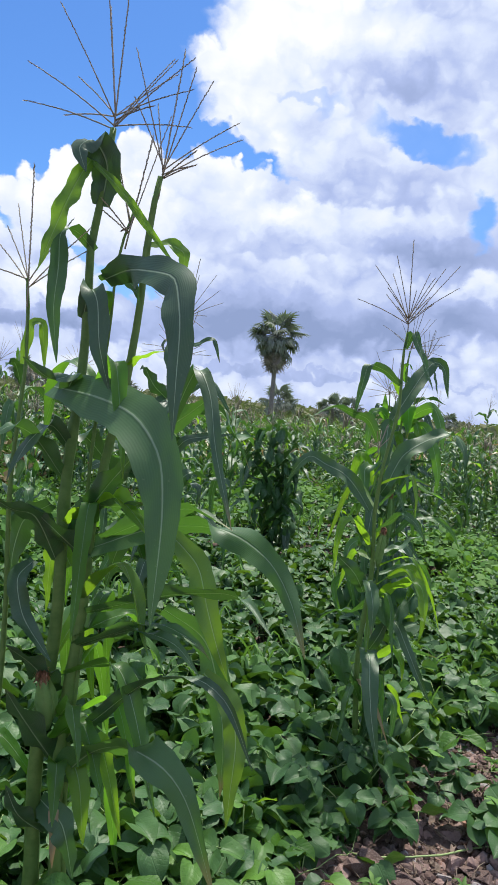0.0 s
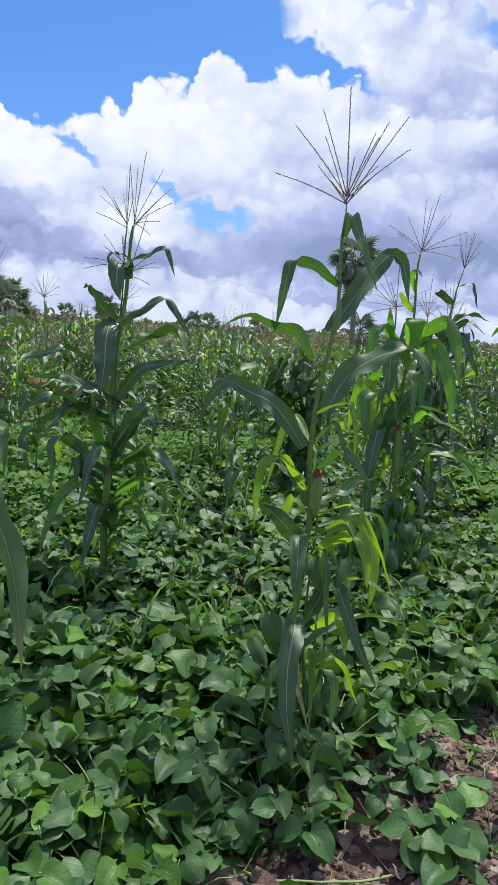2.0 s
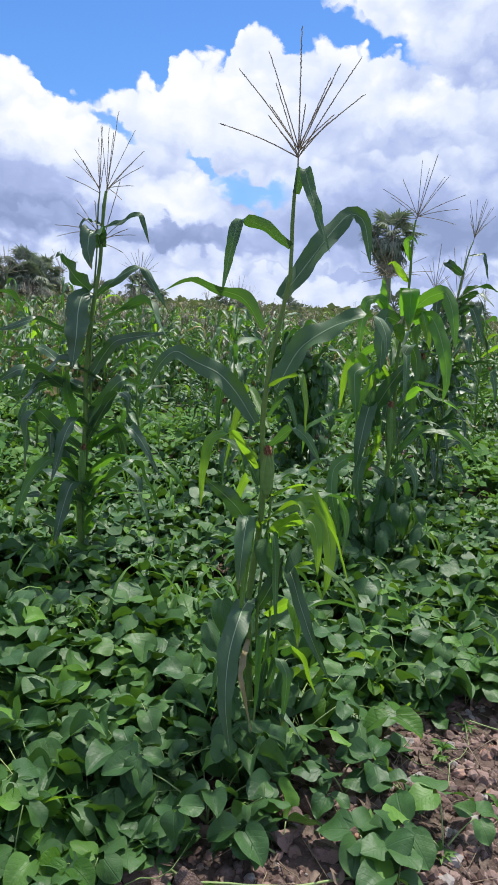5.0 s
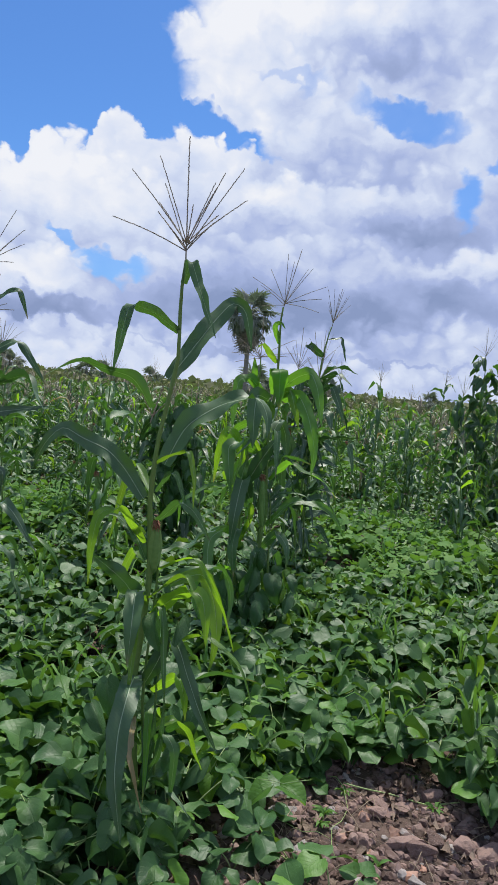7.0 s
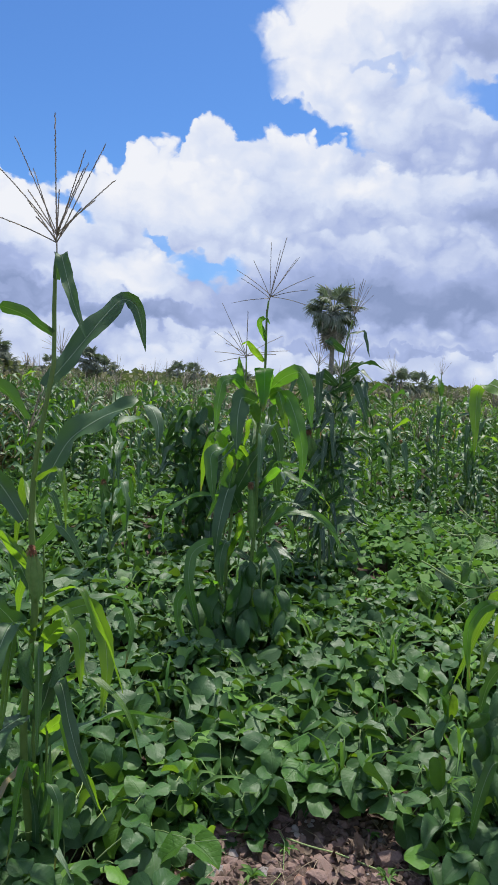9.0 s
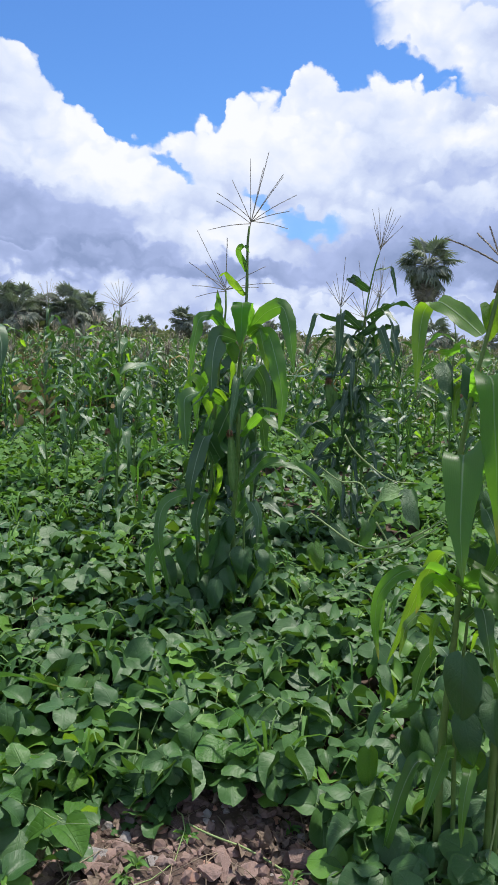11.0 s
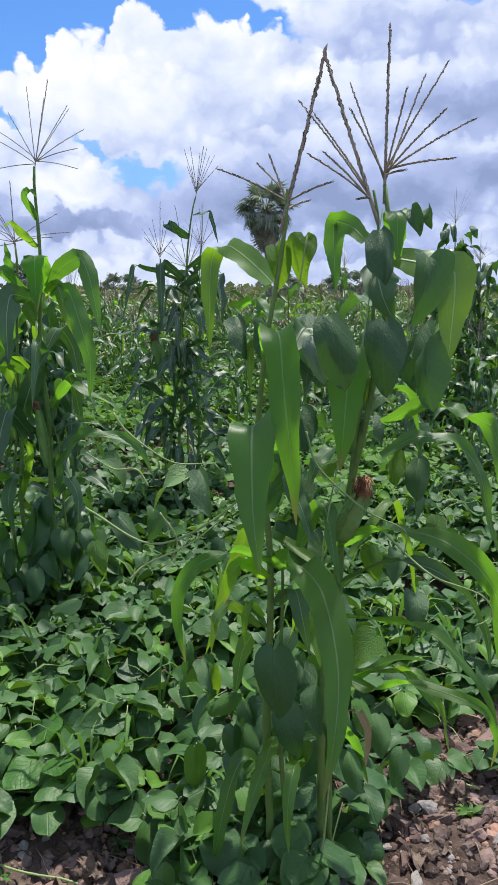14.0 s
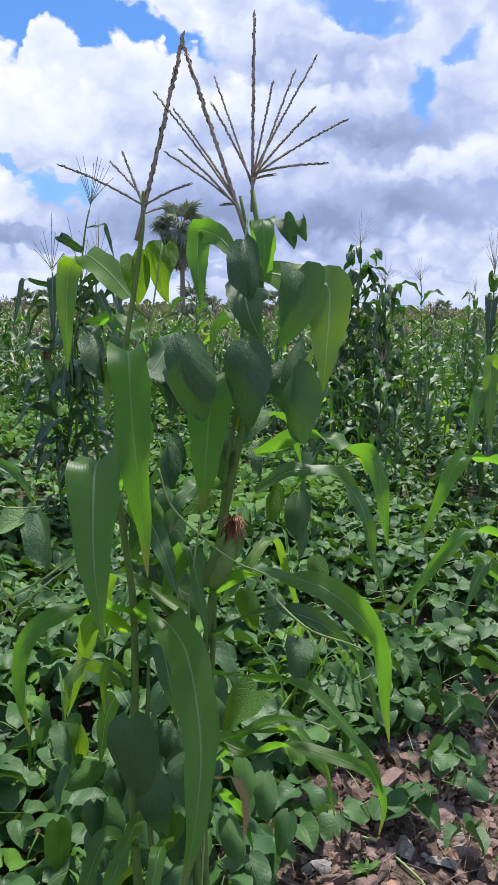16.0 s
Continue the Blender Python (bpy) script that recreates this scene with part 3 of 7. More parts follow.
def maize_tassel(plant, fork, tip, branches, thick=0.0019, kernels=60, full=True):
    g = Geo()
    rnd = plant_rng
    f, t = Vector((fork[0], 0, fork[1])), Vector((tip[0], 0, tip[1]))
    spike(g, [f.lerp(t, -0.14 + 1.14 * i / 7) for i in range(8)], thick * 1.35, rnd, kernels)
    more = [(b[0] * 0.75 + fork[0] * 0.25 + rnd.uniform(-0.03, 0.03), b[1] + rnd.uniform(0.0, 0.07)) for b in branches[::3] if full]
    for i, b in enumerate(list(branches) + more):
        e = Vector((b[0], rnd.uniform(-0.09, 0.09), b[1]))
        start = f.lerp(t, 0.01 + 0.10 * rnd.random())
        mid = start.lerp(e, 0.5) + Vector((0, 0, 0.04 * abs(e.x - start.x)))
        spike(g, curve3(start, mid, e, 6), thick if thick > 0.004 else min(thick, 0.0021), rnd, kernels)
    return part("tassel", g.mesh("tassel", TASSEL), plant, "dry straw-brown branching tassel")


def maize_ear(plant, foot, tip, r):
    g = Geo()
    a, b = Vector((foot[0], -0.03, foot[1])), Vector((tip[0], -0.06, tip[1]))
    g.tube([a.lerp(b, i / 7) for i in range(8)], [r * q for q in (0.35, 0.75, 0.95, 1.0, 0.95, 0.82, 0.6, 0.32)], 9)
    for q in range(3):
        o = Vector((math.cos(2.1 * q), math.sin(2.1 * q), 0)) * r
        blade(g, curve3(a + o * 0.3, a.lerp(b, 0.5) + o * 1.05, b + o * 0.7, 8), r * 1.7, 0.0, plant_rng, 0.4)
    ear = part("ear", g.mesh("ear", HUSK), plant, "green husked ear")
    h = Geo()
    d = (b - a).normalized()
    for _ in range(150):
        q, out = plant_rng.uniform(0, 6.28), r * plant_rng.uniform(0.15, 0.85)
        o = Vector((math.cos(q), math.sin(q), 0)) * out
        crest = b + d * r * plant_rng.uniform(0.5, 1.4) + o * 0.7
        h.tube([b - d * r * 0.4 + o * 0.2, crest, crest + o * 0.6 - Vector((0, 0, r * plant_rng.uniform(0.2, 1.7)))], [0.0013, 0.0013, 0.0008], 3)
    part("silk", h.mesh("silk", SILK), ear, "brown withered silk")
    return ear


LEAFLET_FAR = leaflet_shape(2, 2)
CURLS = ((0.0, 0.0), (0.40, 0.4), (-0.32, -0.4), (0.16, -0.9), (0.75, 0.2))
NEAR_SHAPES = [leaflet_shape(9, 6, *q) for q in CURLS]
MIDDLE_SHAPES = [leaflet_shape(6, 2, *q) for q in CURLS]
MID_SHAPES = [leaflet_shape(4, 2, *q) for q in CURLS]
FAR_SHAPES = [LEAFLET_FAR]
VINE_MESHES = [make_mesh("vine_leaf", q[0].tolist(), q[1], q[2], m) for m in (VINE, VINE_YOUNG, VINE_PALE, BEAN) for q in (leaflet_shape(12, 6, 0.24, 0.8, 0.40), leaflet_shape(12, 6, -0.42, -0.7, 0.55), leaflet_shape(12, 6, -0.55, 0.5, 0.30), leaflet_shape(12, 6, 0.10, -1.1, 0.62))]


def vine_leaf(plant, place, size, heading, tilt, young=False):
    """A leaf of the bean vine that climbs the plant."""
    ob = part("vine_leaf", VINE_MESHES[4 * young + (heading // 5 + tilt // 5 + int(place[0] * 1000)) % 4], plant, ("large dark green climbing bean leaf", "bright green climbing bean leaf", "pale silvery underside of a bean leaf", "green climbing bean leaf")[young])
    turn = Matrix(turns_of([radians(heading)], [radians(tilt - 14)], [radians((heading * 7 + tilt) % 70 - 35)])[0].tolist()).to_4x4()
    up = turn @ Vector((0, 0.5 * size, 0))
    ob.matrix_basis = Matrix.Translation(Vector(place) - up) @ turn @ Matrix.Diagonal((size * 0.70, size, size, 1))
    return ob


def vine_stem(plant, pts, r=0.0025):
    g = Geo()
    fine = leaf_line(pts, 7 * len(pts), 0.0)
    g.tube(fine, [r * (1 - 0.5 * i / len(fine)) for i in range(len(fine))], 5)
    return part("vine_stem", g.mesh("vine_stem", STEM), plant, "thin pale green twining stem")


# plant with a tall tassel beside the stony path
plant_a = maize_root((1.01, 3.05))
maize_stalk(plant_a, [(0.006, 0.031), (-0.016, 0.253), (-0.023, 0.528), (-0.014, 0.830), (-0.020, 1.081), (-0.007, 1.289), (0.012, 1.448), (0.023, 1.538), (0.022, 1.681), (0.029, 1.836)], 0.013)
maize_stalk(plant_a, [(0.028, 0.077), (0.008, 0.455), (0.010, 0.741), (0.013, 0.906), (0.014, 1.049)], 0.007)
maize_stalk(plant_a, [(0.056, 0.082), (0.048, 0.403), (0.054, 0.635)], 0.006)
maize_leaf(plant_a, [(0.028, 0.0, 1.767), (0.048, -0.02, 1.835), (0.092, -0.05, 1.724), (0.142, -0.06, 1.606)], 0.033, .8, .8, MAIZE_FIELD)
maize_leaf(plant_a, [(0.025, 0.0, 1.618), (-0.048, -0.03, 1.667), (-0.122, -0.05, 1.688), (-0.144, -0.06, 1.574), (-0.158, -0.06, 1.477)], 0.037, .8, .8, MAIZE_FIELD)
maize_leaf(plant_a, [(0.006, 0.0, 1.472), (0.064, 0.05, 1.568), (0.135, 0.1, 1.682), (0.182, 0.12, 1.738), (0.223, 0.12, 1.717), (0.254, 0.12, 1.587)], 0.063, .8, .5, MAIZE_FIELD)
maize_leaf(plant_a, [(-0.042, 0.0, 1.379), (-0.098, -0.05, 1.465), (-0.18, -0.1, 1.487), (-0.241, -0.12, 1.502), (-0.345, -0.14, 1.451)], 0.041, .5, .3, MAIZE_FIELD)
maize_leaf(plant_a, [(0.013, 0.0, 1.205), (0.069, 0.03, 1.327), (0.163, 0.05, 1.4), (0.243, 0.06, 1.43), (0.289, 0.06, 1.438), (0.323, 0.04, 1.378), (0.325, 0.02, 1.313)], 0.075, .7, .3, MAIZE_FIELD)
maize_leaf(plant_a, [(-0.046, 0.0, 1.093), (-0.107, 0.0, 1.178), (-0.164, 0.0, 1.234), (-0.255, 0.0, 1.27), (-0.31, 0.0, 1.297), (-0.362, 0.0, 1.244), (-0.396, 0.0, 1.167)], 0.058, .7, .3, MAIZE_FIELD)
maize_leaf(plant_a, [(-0.021, 0.0, 1.202), (0.051, -0.05, 1.247), (0.092, -0.08, 1.261), (0.117, -0.1, 1.176), (0.119, -0.1, 1.093)], 0.017, .6, .6, MAIZE_YOUNG)
maize_leaf(plant_a, [(-0.007, 0.0, 1.117), (0.036, -0.03, 1.185), (0.058, -0.04, 1.18), (0.087, -0.05, 1.108), (0.107, -0.05, 1.07)], 0.016, .6, .5, MAIZE_FIELD)
maize_leaf(plant_a, [(-0.008, 0.0, 1.011), (0.079, -0.05, 1.098), (0.126, -0.08, 1.074), (0.179, -0.1, 0.996)], 0.031, .6, .4, MAIZE_FIELD)
maize_leaf(plant_a, [(0.016, 0.0, 0.921), (0.098, 0.03, 0.945), (0.171, 0.05, 0.993), (0.217, 0.05, 1.016)], 0.037, .4, .2, MAIZE_FIELD)
maize_leaf(plant_a, [(-0.022, 0.0, 0.899), (-0.059, 0.0, 0.971), (-0.116, 0.0, 1.027), (-0.156, 0.0, 1.036)], 0.033, .5, .3, MAIZE_FIELD)
maize_leaf(plant_a, [(-0.033, 0.0, 0.979), (-0.08, 0.0, 1.022), (-0.131, 0.0, 1.074)], 0.022, .7, .2, MAIZE_YOUNG)
maize_leaf(plant_a, [(-0.031, 0.0, 0.952), (-0.107, -0.05, 1.063), (-0.161, -0.08, 1.054), (-0.179, -0.1, 0.944), (-0.179, -0.1, 0.835)], 0.031, .7, .4, MAIZE_YOUNG)
maize_leaf(plant_a, [(-0.034, 0.0, 0.754), (-0.08, -0.03, 0.831), (-0.141, -0.05, 0.887), (-0.181, -0.06, 0.917)], 0.062, .8, .2, MAIZE_FIELD)
maize_leaf(plant_a, [(-0.03, 0.0, 0.801), (-0.033, -0.1, 0.821), (-0.025, -0.2, 0.749), (-0.026, -0.22, 0.64)], 0.054, 1, .4, MAIZE_FIELD)
maize_leaf(plant_a, [(-0.026, 0.0, 0.524), (-0.018, -0.2, 0.559), (-0.025, -0.3, 0.483), (-0.017, -0.36, 0.38), (0.017, -0.4, 0.227)], 0.065, 1, .3, MAIZE_FIELD)
maize_leaf(plant_a, [(-0.021, 0.0, 0.392), (0.005, -0.25, 0.401), (0.028, -0.3, 0.353), (0.06, -0.33, 0.276)], 0.019, .9, .2, MAIZE_DRY)
maize_leaf(plant_a, [(0.012, 0.0, 0.719), (0.068, -0.05, 0.791), (0.122, -0.1, 0.839), (0.167, -0.12, 0.833), (0.185, -0.14, 0.773), (0.193, -0.15, 0.688)], 0.047, .8, .3, MAIZE_YOUNG)
maize_leaf(plant_a, [(0.019, 0.0, 0.871), (0.133, -0.03, 0.927), (0.192, -0.05, 0.851), (0.243, -0.05, 0.751), (0.278, -0.05, 0.644)], 0.016, .7, .2, MAIZE_YOUNG)
maize_leaf(plant_a, [(0.022, 0.0, 0.835), (0.155, 0.05, 0.873), (0.224, 0.08, 0.864), (0.256, 0.08, 0.784), (0.248, 0.06, 0.667)], 0.026, .6, .3, MAIZE_FIELD)
maize_leaf(plant_a, [(0.058, 0.0, 0.83), (0.16, 0.0, 0.869), (0.202, 0.0, 0.784), (0.221, -0.02, 0.683), (0.204, -0.02, 0.556)], 0.044, .9, .4, MAIZE_YOUNG)
maize_leaf(plant_a, [(0.009, 0.0, 0.625), (0.095, -0.05, 0.659), (0.143, -0.1, 0.576), (0.187, -0.13, 0.487), (0.253, -0.15, 0.365)], 0.038, .8, .2, MAIZE_FIELD)
maize_leaf(plant_a, [(0.0, 0.0, 0.489), (0.044, -0.03, 0.588), (0.078, -0.05, 0.702)], 0.047, .7, .2, MAIZE_DARK)
maize_leaf(plant_a, [(0.013, 0.0, 0.152), (0.047, -0.05, 0.33), (0.048, -0.05, 0.469)], 0.021, .7, .2, MAIZE_FIELD)
maize_leaf(plant_a, [(0.005, 0.0, 0.13), (0.068, -0.05, 0.294), (0.078, -0.06, 0.478)], 0.021, .7, .2, MAIZE_FIELD)
maize_leaf(plant_a, [(0.008, 0.0, 0.233), (0.085, -0.08, 0.38), (0.122, -0.1, 0.34), (0.123, -0.1, 0.254), (0.117, -0.1, 0.14)], 0.028, .8, .4, MAIZE_FIELD)
maize_leaf(plant_a, [(0.021, 0.0, 0.178), (0.118, -0.1, 0.205), (0.185, -0.15, 0.158)], 0.024, .6, .2, MAIZE_FIELD)
maize_leaf(plant_a, [(-0.003, 0.0, 0.395), (0.109, 0.1, 0.456), (0.251, 0.2, 0.465), (0.373, 0.25, 0.426)], 0.036, .3, .2, MAIZE_FIELD)
maize_leaf(plant_a, [(0.029, 0.0, 0.474), (0.112, -0.05, 0.55), (0.137, -0.08, 0.502), (0.147, -0.08, 0.425)], 0.032, .9, .5, MAIZE_YOUNG)
maize_leaf(plant_a, [(0.038, 0.0, 0.61), (0.18, -0.05, 0.688), (0.29, -0.08, 0.625), (0.351, -0.1, 0.495)], 0.016, .7, .3, MAIZE_YOUNG)
maize_leaf(plant_a, [(-0.003, 0.0, 0.721), (-0.067, 0.05, 0.648), (-0.125, 0.1, 0.643), (-0.195, 0.14, 0.569)], 0.042, .6, .3, MAIZE_FIELD)
maize_leaf(plant_a, [(0.0, 0.0, 0.887), (-0.07, 0.08, 0.906), (-0.099, 0.1, 0.851), (-0.124, 0.12, 0.726)], 0.025, .7, .3, MAIZE_YOUNG)
maize_leaf(plant_a, [(-0.007, 0.0, 0.588), (0.024, 0.08, 0.62), (0.093, 0.14, 0.588), (0.172, 0.18, 0.503)], 0.035, .6, .3, MAIZE_FIELD)
maize_leaf(plant_a, [(0.014, 0.0, 0.074), (0.031, -0.04, 0.223), (0.011, -0.05, 0.382)], 0.019, .8, .2, MAIZE_FIELD)
maize_ear(plant_a, (0.009, 0.87), (0.009, 1.022), 0.014)
vine_leaf(plant_a, (-0.099, -0.05, 0.462), 0.128, 200, 60, 0)
vine_leaf(plant_a, (0.029, -0.12, 0.72), 0.102, 170, 65, 0)
vine_leaf(plant_a, (0.097, -0.1, 0.722), 0.092, 150, 55, 0)
vine_leaf(plant_a, (-0.138, 0.02, 0.364), 0.106, 230, 50, 0)
vine_leaf(plant_a, (0.099, 0.05, 0.163), 0.125, 160, 35, 3)
vine_leaf(plant_a, (-0.03, 0.05, 0.077), 0.125, 200, 35, 3)
vine_leaf(plant_a, (-0.103, 0.04, 0.185), 0.107, 240, 40, 3)
vine_leaf(plant_a, (0.172, 0.06, 0.191), 0.117, 130, 40, 3)
maize_tassel(plant_a, (0.028, 1.855), (0.012, 2.201), [(-0.193, 1.939), (-0.140, 2.072), (-0.060, 2.114), (-0.052, 2.062), (-0.065, 2.005), (-0.068, 1.978), (0.098, 2.082), (0.131, 2.080), (0.187, 2.097), (0.200, 2.018), (0.107, 2.053), (0.111, 1.988), (0.107, 1.946), (0.040, 1.994), (-0.023, 1.926)], 0.0019, 60, False)
maize_tassel(plant_a, (-0.038, 1.345), (-0.011, 1.447), [(-0.062, 1.419), (-0.023, 1.421), (0.003, 1.398), (-0.067, 1.368)], 0.0019, 60, False)

# dark broad-leaved plant
plant_b = maize_root((-0.02, 4.15))
maize_stalk(plant_b, [(-0.069, 0.086), (-0.066, 0.401), (-0.057, 0.692), (-0.057, 0.973), (-0.034, 1.247), (-0.020, 1.407), (0.001, 1.591), (0.016, 1.770), (0.029, 1.908)], 0.018)
maize_stalk(plant_b, [(-0.060, 1.137), (-0.019, 1.355), (-0.023, 1.512), (-0.009, 1.769), (-0.001, 1.907)], 0.008)
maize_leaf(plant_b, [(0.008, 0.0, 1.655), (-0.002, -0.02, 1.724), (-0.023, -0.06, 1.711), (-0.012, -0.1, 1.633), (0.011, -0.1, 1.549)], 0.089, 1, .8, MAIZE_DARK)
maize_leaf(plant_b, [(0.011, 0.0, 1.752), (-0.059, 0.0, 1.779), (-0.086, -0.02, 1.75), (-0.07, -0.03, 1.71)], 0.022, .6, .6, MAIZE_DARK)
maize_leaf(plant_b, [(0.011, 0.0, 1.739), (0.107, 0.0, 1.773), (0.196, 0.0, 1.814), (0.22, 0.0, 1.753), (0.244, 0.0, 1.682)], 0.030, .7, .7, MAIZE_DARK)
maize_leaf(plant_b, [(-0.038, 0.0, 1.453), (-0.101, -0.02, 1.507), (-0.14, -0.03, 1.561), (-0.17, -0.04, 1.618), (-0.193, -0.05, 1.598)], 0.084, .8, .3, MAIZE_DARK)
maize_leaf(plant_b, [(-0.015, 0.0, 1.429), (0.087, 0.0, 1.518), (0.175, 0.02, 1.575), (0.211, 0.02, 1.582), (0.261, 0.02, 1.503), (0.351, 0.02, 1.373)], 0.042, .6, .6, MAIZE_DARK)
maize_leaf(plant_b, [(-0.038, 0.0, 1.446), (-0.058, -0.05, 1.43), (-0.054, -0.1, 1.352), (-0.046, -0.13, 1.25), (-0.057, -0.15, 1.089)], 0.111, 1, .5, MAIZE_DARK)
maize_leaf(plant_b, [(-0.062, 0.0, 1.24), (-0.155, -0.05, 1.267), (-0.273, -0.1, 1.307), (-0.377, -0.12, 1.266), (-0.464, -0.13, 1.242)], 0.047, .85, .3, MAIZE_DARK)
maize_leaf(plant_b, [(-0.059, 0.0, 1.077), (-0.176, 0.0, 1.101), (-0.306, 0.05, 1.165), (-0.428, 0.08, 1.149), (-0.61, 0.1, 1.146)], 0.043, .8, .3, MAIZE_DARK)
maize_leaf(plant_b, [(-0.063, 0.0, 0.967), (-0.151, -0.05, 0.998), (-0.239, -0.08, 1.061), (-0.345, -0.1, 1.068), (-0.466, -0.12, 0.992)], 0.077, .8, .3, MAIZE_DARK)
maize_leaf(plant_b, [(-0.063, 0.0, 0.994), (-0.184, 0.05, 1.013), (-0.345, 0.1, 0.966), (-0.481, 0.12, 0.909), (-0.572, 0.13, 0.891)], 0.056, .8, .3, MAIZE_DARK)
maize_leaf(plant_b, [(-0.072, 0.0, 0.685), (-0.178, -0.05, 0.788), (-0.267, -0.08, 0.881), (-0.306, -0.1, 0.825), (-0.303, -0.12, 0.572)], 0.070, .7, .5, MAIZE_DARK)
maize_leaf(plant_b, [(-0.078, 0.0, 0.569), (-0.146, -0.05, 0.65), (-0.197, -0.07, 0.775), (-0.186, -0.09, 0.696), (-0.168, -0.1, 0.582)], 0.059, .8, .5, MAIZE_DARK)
maize_leaf(plant_b, [(-0.077, 0.0, 0.511), (-0.122, -0.1, 0.649), (-0.17, -0.15, 0.654), (-0.26, -0.2, 0.517), (-0.305, -0.25, 0.296)], 0.058, .6, .3)
maize_leaf(plant_b, [(-0.075, 0.0, 0.394), (-0.143, -0.05, 0.44), (-0.249, -0.08, 0.459), (-0.349, -0.1, 0.436)], 0.044, .8, .3, MAIZE_DARK)
maize_leaf(plant_b, [(-0.057, 0.0, 0.995), (0.026, 0.0, 1.144), (0.095, 0.0, 1.23), (0.214, 0.02, 1.259), (0.355, 0.03, 1.287)], 0.054, .8, .3, MAIZE_DARK)
maize_leaf(plant_b, [(-0.039, 0.0, 0.801), (0.032, 0.0, 0.925), (0.129, 0.0, 1.044), (0.219, 0.03, 1.021), (0.332, 0.05, 1.028)], 0.067, .8, .3, MAIZE_DARK)
maize_leaf(plant_b, [(-0.037, 0.0, 0.745), (0.081, -0.05, 0.936), (0.148, -0.08, 0.999), (0.206, -0.1, 0.98), (0.201, -0.1, 0.867)], 0.049, .6, .5, MAIZE_DARK)
maize_leaf(plant_b, [(-0.036, 0.0, 0.688), (0.057, -0.05, 0.769), (0.175, -0.1, 0.83), (0.239, -0.12, 0.799), (0.32, -0.13, 0.723)], 0.048, .6, .4)
maize_leaf(plant_b, [(-0.047, 0.0, 0.514), (0.046, -0.05, 0.628), (0.179, -0.1, 0.694), (0.333, -0.1, 0.696), (0.446, -0.1, 0.64), (0.494, -0.1, 0.55)], 0.048, .5, .3)
maize_leaf(plant_b, [(-0.051, 0.0, 0.397), (0.025, -0.03, 0.535), (0.096, -0.05, 0.599)], 0.055, .6, .2)
maize_leaf(plant_b, [(-0.05, 0.0, 0.338), (0.05, -0.05, 0.457), (0.198, -0.1, 0.516), (0.345, -0.1, 0.533)], 0.030, .4, .2)
maize_leaf(plant_b, [(-0.042, 0.0, 0.25), (0.023, -0.05, 0.353), (0.138, -0.1, 0.319)], 0.049, .6, .3)
maize_leaf(plant_b, [(-0.059, 0.0, 0.799), (-0.091, -0.05, 0.866), (-0.123, -0.06, 1.001), (-0.119, -0.06, 1.096)], 0.050, .9, .2)
maize_leaf(plant_b, [(-0.072, 0.0, 0.216), (-0.14, -0.05, 0.244), (-0.236, -0.1, 0.204), (-0.323, -0.12, 0.134)], 0.030, .4, .2)
maize_leaf(plant_b, [(-0.06, 0.0, 1.137), (-0.126, 0.05, 1.087), (-0.24, 0.1, 1.117), (-0.326, 0.12, 1.124)], 0.046, .5, .3, MAIZE_DARK)
maize_leaf(plant_b, [(-0.069, 0.0, 0.547), (-0.172, 0.06, 0.521), (-0.294, 0.1, 0.444), (-0.383, 0.12, 0.315)], 0.046, .6, .4, MAIZE_DARK)
maize_leaf(plant_b, [(-0.049, 0.0, 0.89), (-0.01, 0.07, 0.822), (0.076, 0.12, 0.77), (0.118, 0.14, 0.654)], 0.052, .5, .3, MAIZE_DARK)
maize_leaf(plant_b, [(-0.053, 0.0, 0.49), (0.009, 0.08, 0.507), (0.101, 0.12, 0.448), (0.147, 0.13, 0.33)], 0.046, .6, .4, MAIZE_DARK)
maize_ear(plant_b, (-0.05, 0.497), (-0.031, 0.709), 0.014)
maize_tassel(plant_b, (-0.004, 1.894), (0.003, 2.187), [(-0.170, 2.055), (-0.138, 2.087), (-0.127, 1.950), (-0.055, 2.070), (-0.048, 2.019), (-0.078, 2.003), (-0.010, 2.134), (0.045, 2.019)], 0.0019, 60, False)
maize_tassel(plant_b, (0.029, 1.895), (0.079, 2.248), [(0.183, 2.155), (0.205, 2.083), (0.234, 2.005), (0.153, 2.041), (0.140, 1.943), (0.134, 1.862), (0.055, 2.164), (0.028, 2.164), (0.090, 2.141)], 0.0019, 60, False)
maize_tassel(plant_b, (-0.008, 1.718), (-0.025, 1.856), [(-0.117, 1.865), (-0.042, 1.863), (-0.107, 1.802), (-0.185, 1.741), (-0.213, 1.696)], 0.0019, 60, False)
maize_tassel(plant_b, (0.013, 1.668), (0.096, 1.959), [(0.191, 1.714), (0.131, 1.636), (0.157, 1.738), (0.135, 1.762)], 0.0019, 60, False)

# clump of two stalks with bean vines round its foot
plant_c = maize_root((1.42, 4.85))
maize_stalk(plant_c, [(0.011, 0.093), (-0.005, 0.552), (-0.008, 0.927), (-0.010, 1.237), (-0.001, 1.536), (0.003, 1.730), (0.005, 1.931)], 0.014)
maize_stalk(plant_c, [(-0.120, 0.130), (-0.141, 0.537), (-0.133, 0.945), (-0.110, 1.207), (-0.101, 1.486), (-0.096, 1.634)], 0.011)
maize_stalk(plant_c, [(-0.194, 0.133), (-0.184, 0.533), (-0.159, 0.809), (-0.121, 1.077)], 0.009)
maize_stalk(plant_c, [(0.072, 0.145), (0.050, 0.558), (0.020, 0.876)], 0.008)
